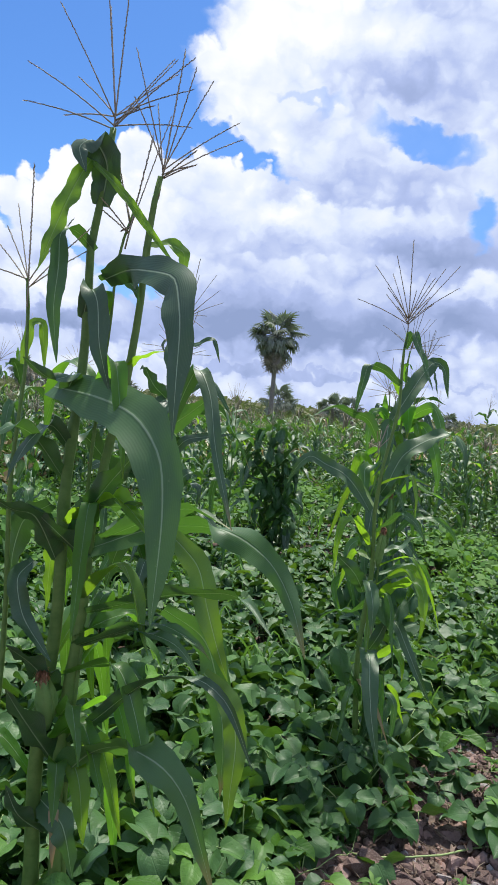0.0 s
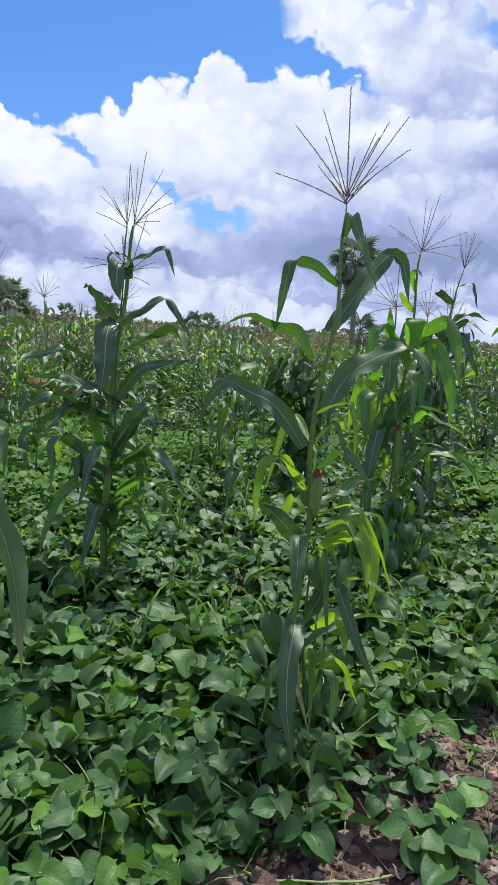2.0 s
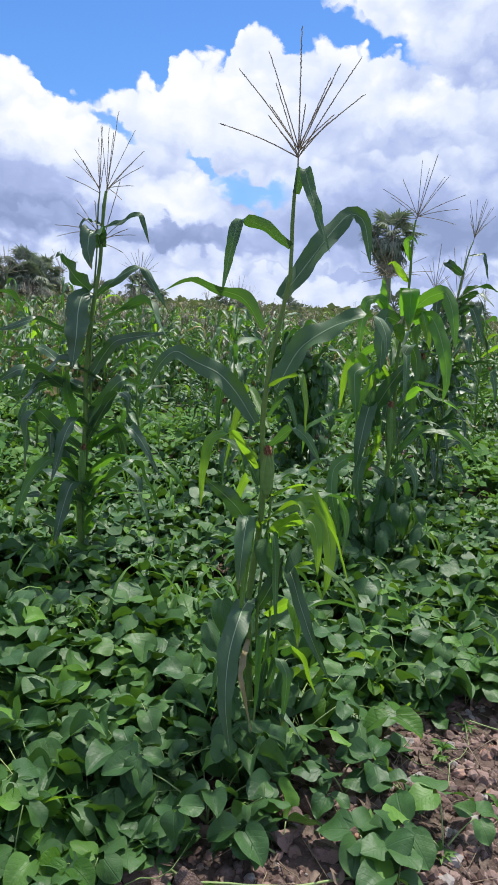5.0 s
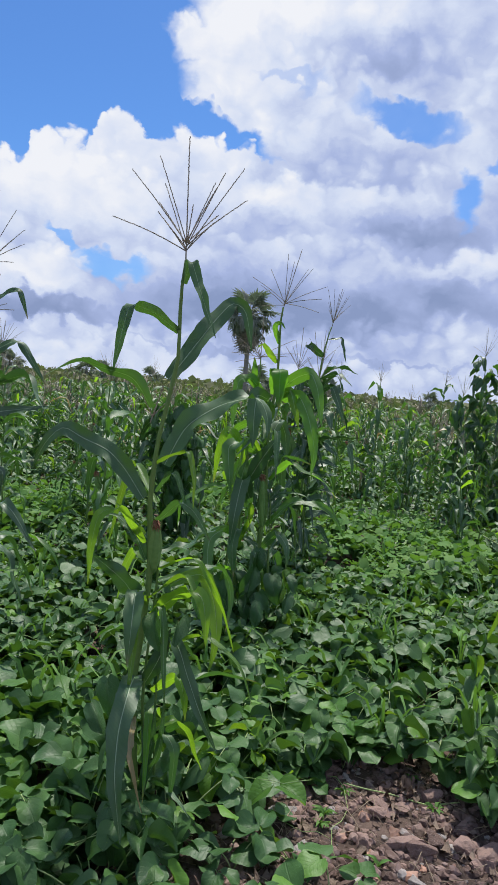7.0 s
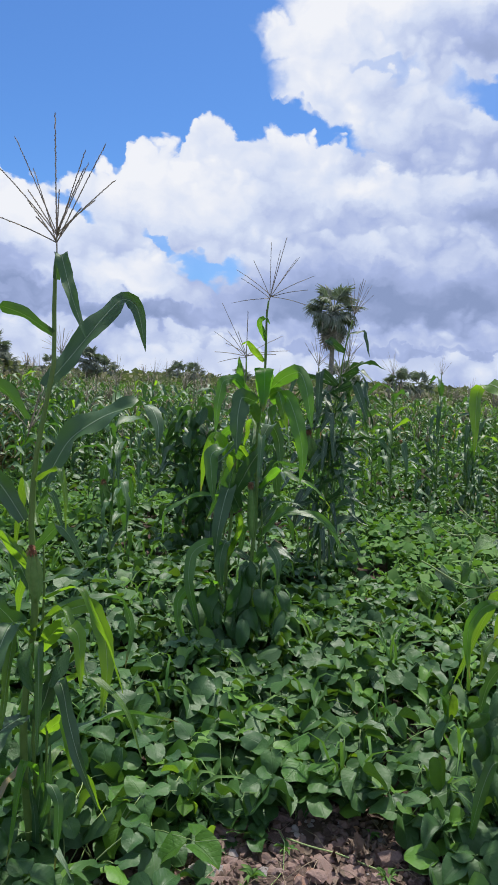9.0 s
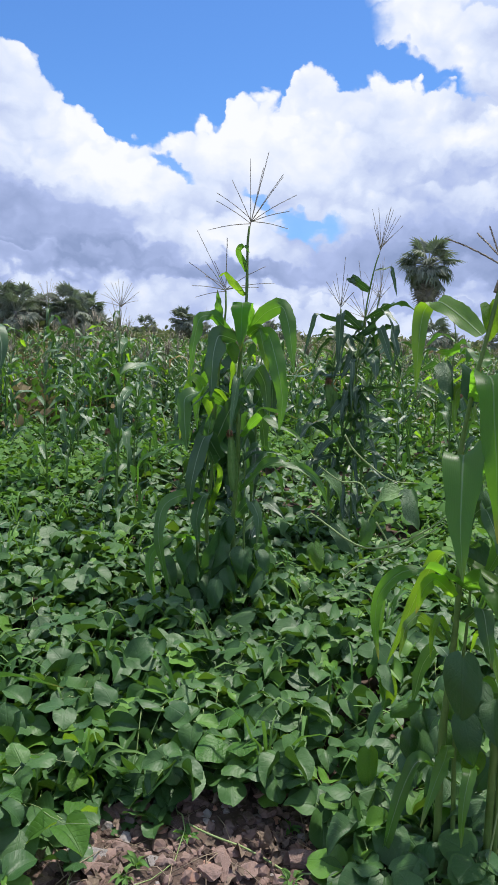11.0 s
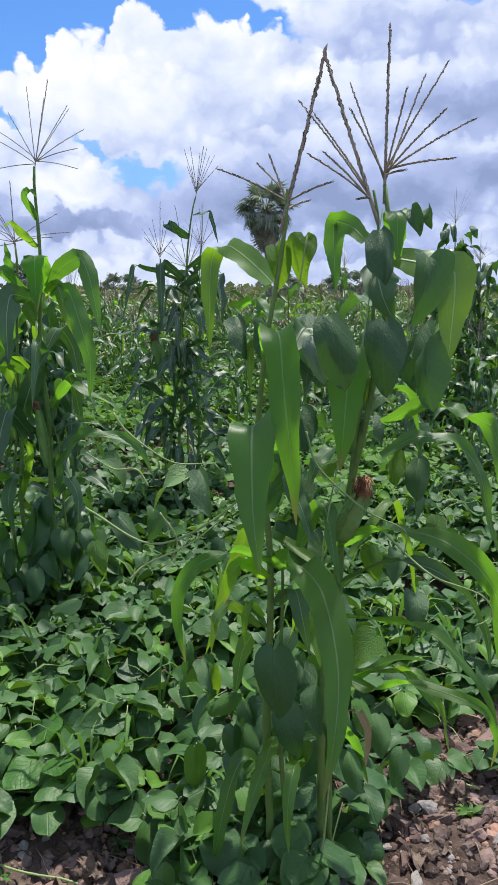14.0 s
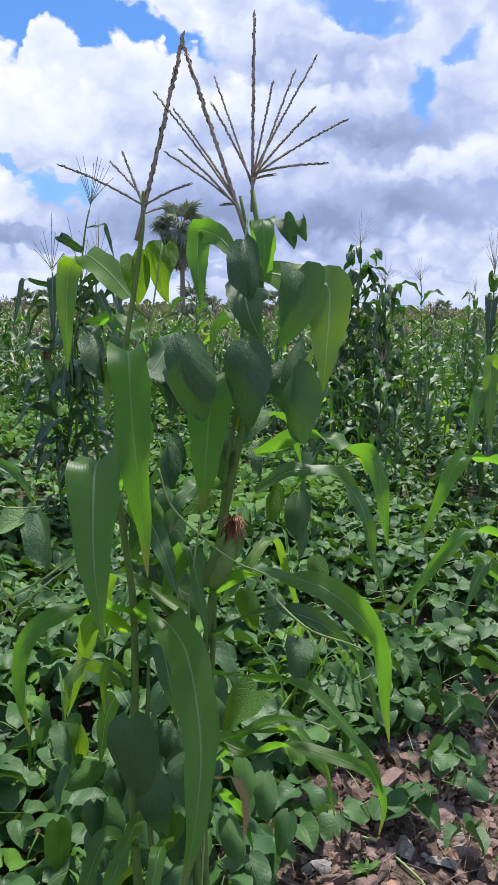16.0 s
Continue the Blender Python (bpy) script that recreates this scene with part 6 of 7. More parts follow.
def random_maize(seed, height, leaves, tassel=True, ear=True, dark=False, spread=1.0):
    """A whole plant by chance: stalk, leaves in two ranks, a tassel and an ear."""
    global plant_rng
    plant_rng = random.Random(seed)
    r = plant_rng
    plant = maize_root((0, 0))
    lean = r.uniform(-0.08, 0.08)
    top = height * 0.80
    maize_stalk(plant, [(0, 0), (lean * 0.5, top * 0.5), (lean, top), (lean * 1.3, height * 0.88)], 0.011)
    rank = r.uniform(0, 3.14)
    for i in range(leaves):
        z = 0.12 + (top - 0.1) * (i + r.uniform(0, 0.6)) / leaves
        a = rank + math.pi * i + r.uniform(-0.7, 0.7)
        ln = r.uniform(0.30, 0.52) * spread * (1 - 0.3 * abs(z / top - 0.45))
        hang = r.random()
        rise, fall = r.uniform(0.08, 0.2), (r.uniform(0.22, 0.45) if hang < 0.5 else r.uniform(0.02, 0.2))
        out = r.uniform(0.55, 0.85) if hang < 0.5 else 1.0
        dx, dy = math.cos(a), math.sin(a)
        x0 = lean * z / top
        p1 = (x0 + dx * ln * 0.45, dy * ln * 0.45, z + rise)
        p2 = (x0 + dx * ln * out, dy * ln * out, max(0.05, z + rise - fall))
        g = Geo()
        blade(g, curve3((x0, 0, z), p1, p2, 12, r.uniform(0.1, 0.6)), r.uniform(0.048, 0.082), r.uniform(0.0, 0.6), r, cols=2 if not dark else 4)
        q = r.random()
        part("leaf", g.mesh("leaf", MAIZE_YOUNG if q < 0.06 and not dark else MAIZE_DARK if dark and q > 0.25 else MAIZE_FIELD), plant)
    if tassel:
        br = [(lean * 1.3 + r.uniform(-0.16, 0.16), height * r.uniform(0.90, 1.0)) for _ in range(r.randint(7, 11))]
        maize_tassel(plant, (lean * 1.3, height * 0.86), (lean * 1.4, height), br, 0.0017, 10)
    if ear:
        maize_ear(plant, (0.02, height * 0.40), (0.05, height * 0.47), 0.022)
    return plant


VARIANTS = [random_maize(s, h, n, t, e) for s, h, n, t, e in ((21, 1.9, 15, True, True), (22, 1.7, 14, True, False), (23, 2.05, 16, True, True), (24, 1.45, 13, False, False), (25, 1.8, 15, True, True), (26, 1.6, 14, True, False), (27, 1.25, 12, False, False))]


def vine_wrapped(place, seed, height, count, radius):
    """A maize plant hidden under a climbing bean vine."""
    plant = random_maize(seed, height, 18, True, False, dark=True, spread=0.9)
    tagged(plant, "maize plant wrapped in dark climbing bean leaves")
    r = random.Random(seed)
    for i in range(count):
        a, z = r.uniform(0, 6.28), height * 0.82 * (i + r.random()) / count
        q = radius * r.uniform(0.5, 1.0) * (1.15 - 0.5 * z / height)
        vine_leaf(plant, (q * math.cos(a), q * math.sin(a), z + 0.05), r.uniform(0.10, 0.155), int(math.degrees(a) - 90 + r.uniform(-40, 40)), int(r.uniform(35, 80)))
    vine_stem(plant, [(0.03 * math.cos(k * 1.3), 0.03 * math.sin(k * 1.3), height * 0.8 * k / 9) for k in range(10)])
    plant.matrix_basis = pose(place[0], place[1], float(ground_z(*place)), rz=seed * 37)
    return plant


vine_wrapped((0.62, 6.95), 51, 1.5, 70, 0.20)
vine_wrapped((0.80, 6.85), 52, 1.2, 40, 0.17)
vine_wrapped((3.80, 9.2), 55, 1.85, 26, 0.20)
vine_wrapped((4.1, 9.3), 53, 2.45, 90, 0.22)
vine_wrapped((4.38, 9.15), 54, 2.0, 40, 0.20)
DENSE_B = random_maize(32, 2.0, 20, True, False, dark=True, spread=0.85)
# (x, y, height factor, turn, kind) of the plants that stand singly in view
SINGLE = ((-1.86, 5.55, 1.0, 0.4, 0), (-1.2, 5.06, 1.05, 1.9, 2), (-2.05, 5.95, 0.9, 3.0, 5), (-4.8, 8.6, 1.0, 0.3, 1), (-4.2, 8.3, 1.0, 2.2, 4), (-1.48, 6.35, 1.0, 1.1, 1),
          (-1.08, 7.84, 1.0, 4.2, 2), (0.3, 5.85, 1.0, 5.0, 4), (-3.57, 6.7, 0.95, 0.9, 5), (-0.62, 6.5, 0.95, 2.6, 1), (-1.06, 7.6, 0.9, 3.4, 0), (0.0, 6.75, 0.95, 1.4, 3),
          (2.48, 9.6, 1.1, 0.2, 0), (3.1, 10.4, 1.05, 1.8, 2), (5.1, 10.3, 1.1, 2.9, 2), (-0.26, 8.4, 0.95, 5.3, 3), (4.87, 13.9, 1.15, 0.6, 2),
          (3.5, 11.8, 1.0, 3.3, 4), (1.9, 10.8, 1.0, 2.0, 5), (0.9, 9.6, 1.0, 0.7, 1), (-2.6, 7.5, 1.0, 4.5, 2), (-3.0, 9.2, 1.05, 0.1, 0), (6.0, 11.4, 1.1, 1.2, 4), (2.0, 8.2, 0.9, 3.9, 1))
for i, (x, y, s, turn, v) in enumerate(SINGLE):
    s = s * (0.92 if x > 2 or y < 6.2 else 0.82)
    m = Matrix.Translation((x, y, float(ground_z(x, y)))) @ Matrix.Rotation(turn, 4, "Z") @ Matrix.Diagonal((s, s, s, 1))
    copy_thing(VARIANTS[v], m)
WITHERED = random_maize(33, 2.15, 9, False, False)
tagged(WITHERED, "tall maize plant with a large dry arching tassel")
maize_tassel(WITHERED, (0.03, 1.78), (0.06, 2.18), [(-0.30, 1.98), (-0.22, 2.12), (-0.12, 2.16), (0.12, 2.14), (0.24, 2.10), (0.33, 2.04), (0.30, 1.90), (-0.27, 1.86), (0.18, 2.17), (-0.05, 2.15)], 0.0042, 12)
WITHERED.matrix_basis = pose(-2.53, 11.65, 0, rz=10)
copy_thing(WITHERED, pose(-3.62, 9.69, 0, rz=200) @ Matrix.Diagonal((0.93, 0.93, 0.93, 1)))
copy_thing(WITHERED, pose(-3.94, 12.0, 0, rz=170))
DENSE_B.matrix_basis = pose(1.80, 6.75, 0, rz=140)
copy_thing(DENSE_B, pose(4.56, 7.0, 0, rz=60))
copy_thing(DENSE_B, pose(1.40, 5.15, 0, rz=250) @ Matrix.Diagonal((0.8, 0.8, 0.8, 1)))
pick = random.Random(5)
field = []
while len(field) < 84:
    y = pick.uniform(6.9, 11.5)
    x = pick.uniform(-0.92 * y, 0.44 * y + 2)
    if x < -0.42 * y and y > 8.6 and pick.random() < 0.6:
        continue
    if y < edge_y(x) + 1.5 or any(math.hypot(x - a, y - b) < 0.42 for a, b in field) or any(math.hypot(x - q[0], y - q[1]) < 0.7 for q in SINGLE) or (y < 9 and abs(x - 1.5) < 1.2):
        continue
    field.append((x, y))
for i, (x, y) in enumerate(field):
    s = pick.uniform(0.50, 0.96)
    m = Matrix.Translation((x, y, float(ground_z(x, y)))) @ Matrix.Rotation(pick.uniform(0, 6.28), 4, "Z") @ Matrix.Diagonal((s, s, s, 1))
    copy_thing(VARIANTS[pick.randrange(len(VARIANTS))], m)
    if pick.random() < 0.5:
        copy_thing(VARIANTS[pick.randrange(len(VARIANTS))], Matrix.Translation((pick.uniform(-0.2, 0.2), pick.uniform(-0.2, 0.2), 0)) @ m)
# the first of each kind takes a place in the field too
for i, v in enumerate(VARIANTS):
    v.matrix_basis = pose((-6.5, -5.2, 6.8, 7.4, -7.4, 8.0, -3.4)[i], (10.2, 8.9, 13.2, 15.0, 12.2, 16.4, 8.2)[i], 0, rz=50 * i)


def field_template(seed):
    """One plant of the field beyond: leaf, stalk and tassel geometry by material."""
    r = random.Random(seed)
    geos = {m: Geo() for m in (MAIZE_FIELD, MAIZE_YOUNG, MAIZE_DRY, STALK, TASSEL)}
    h = r.uniform(1.05, 1.55)
    lean = r.uniform(-0.08, 0.08)
    geos[STALK].tube([(lean * (i / 5) ** 2, 0, h * 0.95 * i / 5) for i in range(6)], [0.013 - 0.0017 * i for i in range(6)], 5)
    rank = r.uniform(0, 3.14)
    count = r.randint(11, 15)
    for i in range(count):
        z = 0.15 + (h - 0.2) * i / count
        a = rank + math.pi * i + r.uniform(-0.6, 0.6)
        ln = r.uniform(0.34, 0.60) * (1 - 0.3 * abs(z / h - 0.5))
        d = Vector((math.cos(a), math.sin(a), 0))
        x0 = Vector((lean * (z / h) ** 2, 0, z))
        rise, fall = r.uniform(0.08, 0.2), r.uniform(0.05, 0.45)
        q = r.random()
        mat = MAIZE_YOUNG if q < 0.08 else MAIZE_DRY if q > 0.96 else MAIZE_FIELD
        line = leaf_line([x0, x0 + d * ln * 0.5 + Vector((0, 0, rise)), x0 + d * ln * r.uniform(0.7, 1) + Vector((0, 0, rise - fall))], 7, 0.2)
        blade(geos[mat], line, r.uniform(0.04, 0.075), r.uniform(0, 0.5), r, 1.0, 2)
    if r.random() < 0.9:
        top = Vector((lean, 0, h * 0.94))
        for i in range(r.randint(6, 9)):
            a, out = r.uniform(0, 6.28), r.uniform(0.03, 0.24)
            d = Vector((math.cos(a) * out, math.sin(a) * out, 0))
            up = r.uniform(0.2, 0.36) - 0.5 * out
            geos[TASSEL].tube([top, top + d * 0.45 + Vector((0, 0, up)), top + d + Vector((0, 0, up * 1.25 - out * 0.55))], [0.0055, 0.0055, 0.003], 3)
    return geos


def field_maize():
    """The field behind the plants that stand singly, out to where they can no longer be told apart."""
    templates = [field_template(900 + k) for k in range(16)]
    r = np.random.default_rng(8)
    n = 270
    y = 10.3 + 18 * r.random(n) ** 0.9
    x = r.uniform(-0.98, 0.46, n) * y + 2 * r.random(n)
    x, y = np.repeat(x, 3) + r.normal(0, 0.17, 3 * n), np.repeat(y, 3) + r.normal(0, 0.17, 3 * n)
    n = len(x)
    keep = (x > -0.42 * y) | (r.random(n) < 0.22)
    x, y = x[keep], y[keep]
    n = len(x)
    size, turn, kind = r.uniform(0.55, 1.05, n), r.uniform(0, 6.28, n), r.integers(0, len(templates), n)
    for mat in (MAIZE_FIELD, MAIZE_YOUNG, MAIZE_DRY, STALK, TASSEL):
        vs, fs, uvs, base = [], [], [], 0
        for k, geos in enumerate(templates):
            g = geos[mat]
            if not g.v:
                continue
            v, uv = np.array(g.v), np.array(g.uv)
            for q in np.nonzero(kind == k)[0]:
                c, w = math.cos(turn[q]) * size[q], math.sin(turn[q]) * size[q]
                vs.append(np.stack([v[:, 0] * c - v[:, 1] * w + x[q], v[:, 0] * w + v[:, 1] * c + y[q], v[:, 2] * size[q] + float(ground_z(x[q], y[q]))], -1))
                uvs.append(uv)
                fs += [tuple(i + base for i in f) for f in g.f]
                base += len(v)
        me = make_mesh("maize_field", np.concatenate(vs).tolist(), fs, np.concatenate(uvs), mat)
        tagged(new("maize_field", me), "green maize standing close together across the field", "maize field", kind="stuff")


field_maize()


def far_maize():
    """The rest of the field to its far end, too far to tell the plants apart."""
    g = Geo()
    r = random.Random(8)
    for _ in range(900):
        y = 27 + 16 * r.random()
        x = r.uniform(-0.98 * y, 0.46 * y + 2)
        if x < -0.4 * y and r.random() < 0.75:
            continue
        h = r.uniform(0.65, 1.2)
        for i in range(8):
            a, z, ln = r.uniform(0, 6.28), h * r.uniform(0.15, 0.95), r.uniform(0.3, 0.55)
            d = Vector((math.cos(a), math.sin(a), 0))
            c = Vector((x, y, z))
            s = Vector((-d.y, d.x, r.uniform(-0.9, 0.9))).normalized() * 0.042
            b, e = c + d * ln * 0.5 + Vector((0, 0, 0.13)), c + d * ln + Vector((0, 0, r.uniform(-0.25, 0.15)))
            g.add([c - s * 0.6, c + s * 0.6, b + s, b - s, e], [(0, 1, 2, 3), (3, 2, 4, 4)[:3]], [(0, 0)] * 5)
        if r.random() < 0.6:
            top = Vector((x, y, h + 0.35 * r.random()))
            for q in range(4):
                o = Vector((r.uniform(-0.12, 0.12), r.uniform(-0.12, 0.12), 0.25))
                g.add([top - Vector((0.006, 0, 0.3)), top - Vector((-0.006, 0, 0.3)), top + o], [(0, 1, 2)], [(0, 0)] * 3)
    return tagged(new("distant_maize", g.mesh("distant_maize", FAR_MAIZE)), "rows of maize filling the far field", "maize field", kind="stuff")


far_maize()


# ---- beans ----
def canopy(x, y):
    """Height of the bean leaves over the soil, in mounds."""
    n = 0.5 + 0.18 * np.sin(2.3 * x + 1.1 * y) + 0.16 * np.sin(1.7 * y - 2.9 * x + 1.0) + 0.28 * np.sin(7.1 * x + 1.6 * np.sin(2.2 * y)) * np.sin(6.3 * y + 1.3 * np.sin(2.7 * x))
    into = np.clip((y - edge_y(x)) / 0.8, 0, 1)
    return 0.06 + (0.06 + 0.17 * np.clip(n, 0, 1)) * into


def bean_leaves(n, x, y, low, shape, name, size, rnd):
    """n trifoliate leaves at x, y: three leaflets each, tilted by chance."""
    top = canopy(x, y)
    z = ground_z(x, y) + top * (low + (1 - low) * rnd.random(n) ** 0.6)
    head = rnd.uniform(0, 2 * math.pi, n)
    tilt = rnd.normal(0.20, 0.46 if size > 0.09 else 0.36, n)
    s = rnd.uniform(size * 0.5, size * 1.3, n)
    P, S, T = [], [], []
    for k, off in enumerate((0.0, 1.75, -1.75)):
        h = head + off + rnd.normal(0, 0.15, n)
        back = 0.28 if k == 0 else 0.06
        P.append(np.stack([x - np.sin(h) * s * back * 1.0, y + np.cos(h) * s * back, z + rnd.normal(0, 0.01, n)], -1))
        S.append(s * (1.0 if k == 0 else 0.88))
        T.append(turns_of(h, tilt + rnd.normal(0, 0.24, n), rnd.normal(0, 0.42 if size > 0.09 else 0.32, n)))
    P, S, T = np.concatenate(P), np.concatenate(S), np.concatenate(T)
    kind = rnd.integers(0, len(shape), len(S))
    return [scatter(name, sh, P[kind == i], S[kind == i], T[kind == i], BEAN) for i, sh in enumerate(shape)]


def field_points(n, y0, y1, rnd, pad=0.0):
    """Points of the bean field between two depths, inside the stretch that is looked over."""
    xs, ys = [], []
    while len(xs) < n:
        y = rnd.uniform(y0, y1)
        x = rnd.uniform(-0.95 * y - 0.3, 0.45 * y + 2.6)
        gap = y - edge_y(x) - pad
        patch = math.sin(3.1 * x + 0.7) * math.sin(2.7 * y + 0.4 * x)
        if gap < 0 and rnd.uniform() > 0.04 * math.exp(gap / 0.3):
            continue
        if gap < 0.9 and patch < -0.36 + 0.3 * gap and rnd.uniform() < 0.8:
            continue
        xs.append(x)
        ys.append(y)
    return np.array(xs), np.array(ys)


for name, n, y0, y1, shape, size, low in (("bean_foliage", 2700, 1.6, 3.9, NEAR_SHAPES, 0.100, 0.10), ("bean_foliage", 7300, 3.9, 6.5, MIDDLE_SHAPES, 0.084, 0.25), ("bean_foliage", 7800, 6.5, 12.0, MID_SHAPES, 0.088, 0.4), ("bean_foliage", 7000, 12.0, 26.0, FAR_SHAPES, 0.15, 0.5)):
    x, y = field_points(n, y0, y1, rng, 0.09)
    for me in bean_leaves(n, x, y, low, shape, name, size, rng):
        tagged(new(name, me), "dense carpet of green bean leaves covering the field", "bean plants", kind="stuff")
    if y1 < 7:
        g = Geo()
        for px, py in zip(x[::3].tolist(), y[::3].tolist()):
            h = float(canopy(px, py)) * 0.85
            qx, qy = px + rng.uniform(-0.09, 0.09), py + rng.uniform(-0.09, 0.09)
            g.tube([(qx, qy, 0), (px * 0.6 + qx * 0.4, py * 0.6 + qy * 0.4, h * 0.7), (px, py, h)], [0.0022, 0.0019, 0.0013], 3)
        tagged(new("bean_stalks", g.mesh("bean_stalks", STEM)), "thin pale green stalks under the bean leaves", "stems", kind="stuff")

LEAF_MESHES = []
for k in range(5):
    P, S, T = [], [], []
    for j, off in enumerate((0.0, 1.75, -1.75)):
        P.append((-math.sin(off) * 0.02 * (j > 0), 0.028 if j == 0 else 0.004, 0))
        S.append(0.1 * (1.0 if j == 0 else 0.88))
        T.append(turns_of([off + rng.normal(0, 0.12)], [0.15 + rng.normal(0, 0.2)], [rng.normal(0, 0.25)])[0])
    LEAF_MESHES.append(scatter("bean_leaf", NEAR_SHAPES[k % 5], np.array(P), S, np.array(T), BEAN))

YOUNG_MESHES = [q.copy() for q in LEAF_MESHES]
for q in YOUNG_MESHES:
    q.materials[0] = VINE_YOUNG


def bean_plant(x, y, seed, spread=1.0, young=False):
    """A low bean plant: runners from its foot, each leaf on a stalk of its own."""
    r = random.Random(seed)
    plant = root("bean_plant", (x, y, float(ground_z(x, y))), "low green bean plant with three-part leaves on stony soil", "bean plant", "bean plants")
    g = Geo()
    leaves = []
    for i in range(r.randint(5, 8) if spread == 1 else r.randint(2, 4)):
        a, d = r.uniform(0, 6.28), r.uniform(0.04, 0.24) * spread
        h = r.uniform(0.08, 0.22) * (0.35 + 0.65 * spread)
        e = Vector((math.cos(a) * d, math.sin(a) * d, h))
        g.tube(curve3((0, 0, 0.0), (e.x * 0.6, e.y * 0.6, h * 0.75), e, 6), [0.0028, 0.0026, 0.0024, 0.0022, 0.002, 0.0018, 0.0016], 5)
        leaves.append((e, a))
    part("stem", g.mesh("stem", STEM), plant)
    for e, a in leaves:
        ob = part("leaf", (YOUNG_MESHES if young else LEAF_MESHES)[r.randrange(5)], plant)
        s = r.uniform(0.65, 1.05)
        ob.matrix_basis = Matrix.Translation(e) @ Euler((r.uniform(-0.5, 0.3), r.uniform(-0.3, 0.3), a - 1.57)).to_matrix().to_4x4() @ Matrix.Diagonal((s, s, s, 1))
    return plant


r_bean = random.Random(3)
for i in range(60):
    x = -0.2 + 3.7 * (i + r_bean.random()) / 60
    y = float(edge_y(x)) + r_bean.uniform(0.15, 0.6)
    bean_plant(x, y, 100 + i)


def ground_weeds():
    """Low yellow-green weeds in the light between the beans and the maize."""
    r = np.random.default_rng(31)
    x, y = (np.concatenate(q) for q in zip(field_points(30000, 5.3, 11.5, r), field_points(24000, 11.5, 25, r)))
    keep = np.sin(1.3 * x + 0.6 * y) + np.sin(0.9 * y - 1.7 * x) + 0.9 * (x < -0.28 * y) - 0.5 * (y < 6.5) - 1.1 * ((x > 1.2) & (y < 10)) > -0.4
    x, y = x[keep], y[keep]
    n = len(x)
    p = np.stack([x, y, canopy(x, y) * r.uniform(0.7, 1.2, n) + r.uniform(0, 0.10, n) ** 1.3 * (y > 5.8)], -1)
    me = scatter("ground_weeds", LEAFLET_FAR, p, r.uniform(0.028, 0.072, n) * (1 + y / 22), turns_of(r.uniform(0, 6.28, n), r.normal(0.1, 0.5, n), r.normal(0, 0.5, n)), WEED)
    return tagged(new("ground_weeds", me), "small yellow-green weeds among the beans", "weeds", kind="stuff")


ground_weeds()


SOIL_BEANS = ((1.52, 2.95), (1.62, 2.72), (1.34, 2.88), (1.5, 2.55), (2.95, 3.85), (3.4, 3.7), (0.85, 2.1), (3.2, 3.79), (3.52, 4.29), (3.35, 4.01), 
              (2.75, 3.68), (1.62, 3.5), (0.75, 2.32), (1.44, 2.62), (1.02, 2.66), (1.19, 2.60))
for i, (x, y) in enumerate(SOIL_BEANS):
    bean_plant(x, y, 400 + i, 0.5)
for i, (x, y) in enumerate(((0.62, 2.38), (0.66, 2.32), (0.15, 2.0), (1.9, 3.75), (2.9, 4.3), (1.3, 3.3))):
    tagged(bean_plant(x, y, 600 + i, 0.6 if i < 2 else 1.0, True), "young bright yellow-green bean plant among darker leaves")
for i, (x, y) in enumerate(((2.32, 3.18), (2.45, 3.18), (2.55, 3.36), (2.30, 3.34), (2.6, 3.5), (2.4, 3.3))):
    bean_plant(x, y, 500 + i)


def seedling(x, y, size, seed):
    """A small weed: narrow leaves round a short stem."""
    r = random.Random(seed)
    plant = root("weed_seedling", (x, y, float(ground_z(x, y))), "small bright green weed with narrow leaves on stony soil", "weed", "weed seedlings")
    g = Geo()
    g.tube([(0, 0, -0.01), (0.003, 0, size * 0.4), (0, 0, size * 0.75)], [0.003, 0.0025, 0.0015], 5)
    part("stem", g.mesh("stem", STEM), plant)
    for i in range(r.randint(11, 16)):
        a, z, ln = i * 2.4 + r.uniform(-0.3, 0.3), size * r.uniform(0.15, 0.75), size * r.uniform(0.55, 0.95)
        d = Vector((math.cos(a), math.sin(a), 0))
        g = Geo()
        blade(g, curve3((0, 0, z), d * ln * 0.5 + Vector((0, 0, z + ln * 0.35)), d * ln + Vector((0, 0, z + ln * r.uniform(0.0, 0.4))), 6), ln * 0.24, 0.0, r, 0.4, 2)
        part("leaf", g.mesh("leaf", WEED), plant)
    return plant


r_seed = random.Random(61)
for x, y in ((0.97, 2.28), (1.26, 2.32), (1.30, 2.27), (0.64, 2.14), (0.60, 2.18), (0.5, 1.95), (1.42, 2.75), (3.35, 3.62)):
    seedling(x, y, r_seed.uniform(0.045, 0.07), r_seed.randrange(999))


def runner(pts, r):
    """A bare bean runner lying over the stones."""
    g = Geo()
    fine = []
    for a, b in zip(pts, pts[1:]):
        for k in range(6):
            x, y = a[0] + (b[0] - a[0]) * k / 6, a[1] + (b[1] - a[1]) * k / 6
            fine.append((x + 0.006 * math.sin(17 * x), y + 0.006 * math.sin(23 * x + 1), float(ground_z(x, y)) + 0.022 + 0.012 * math.sin(9 * (x + y))))
    g.tube(fine, [r] * len(fine), 6)
    return tagged(new("bean_runner", g.mesh("bean_runner", STEM)), "bare pale bean runner lying over stones", "stem", "bean runners")


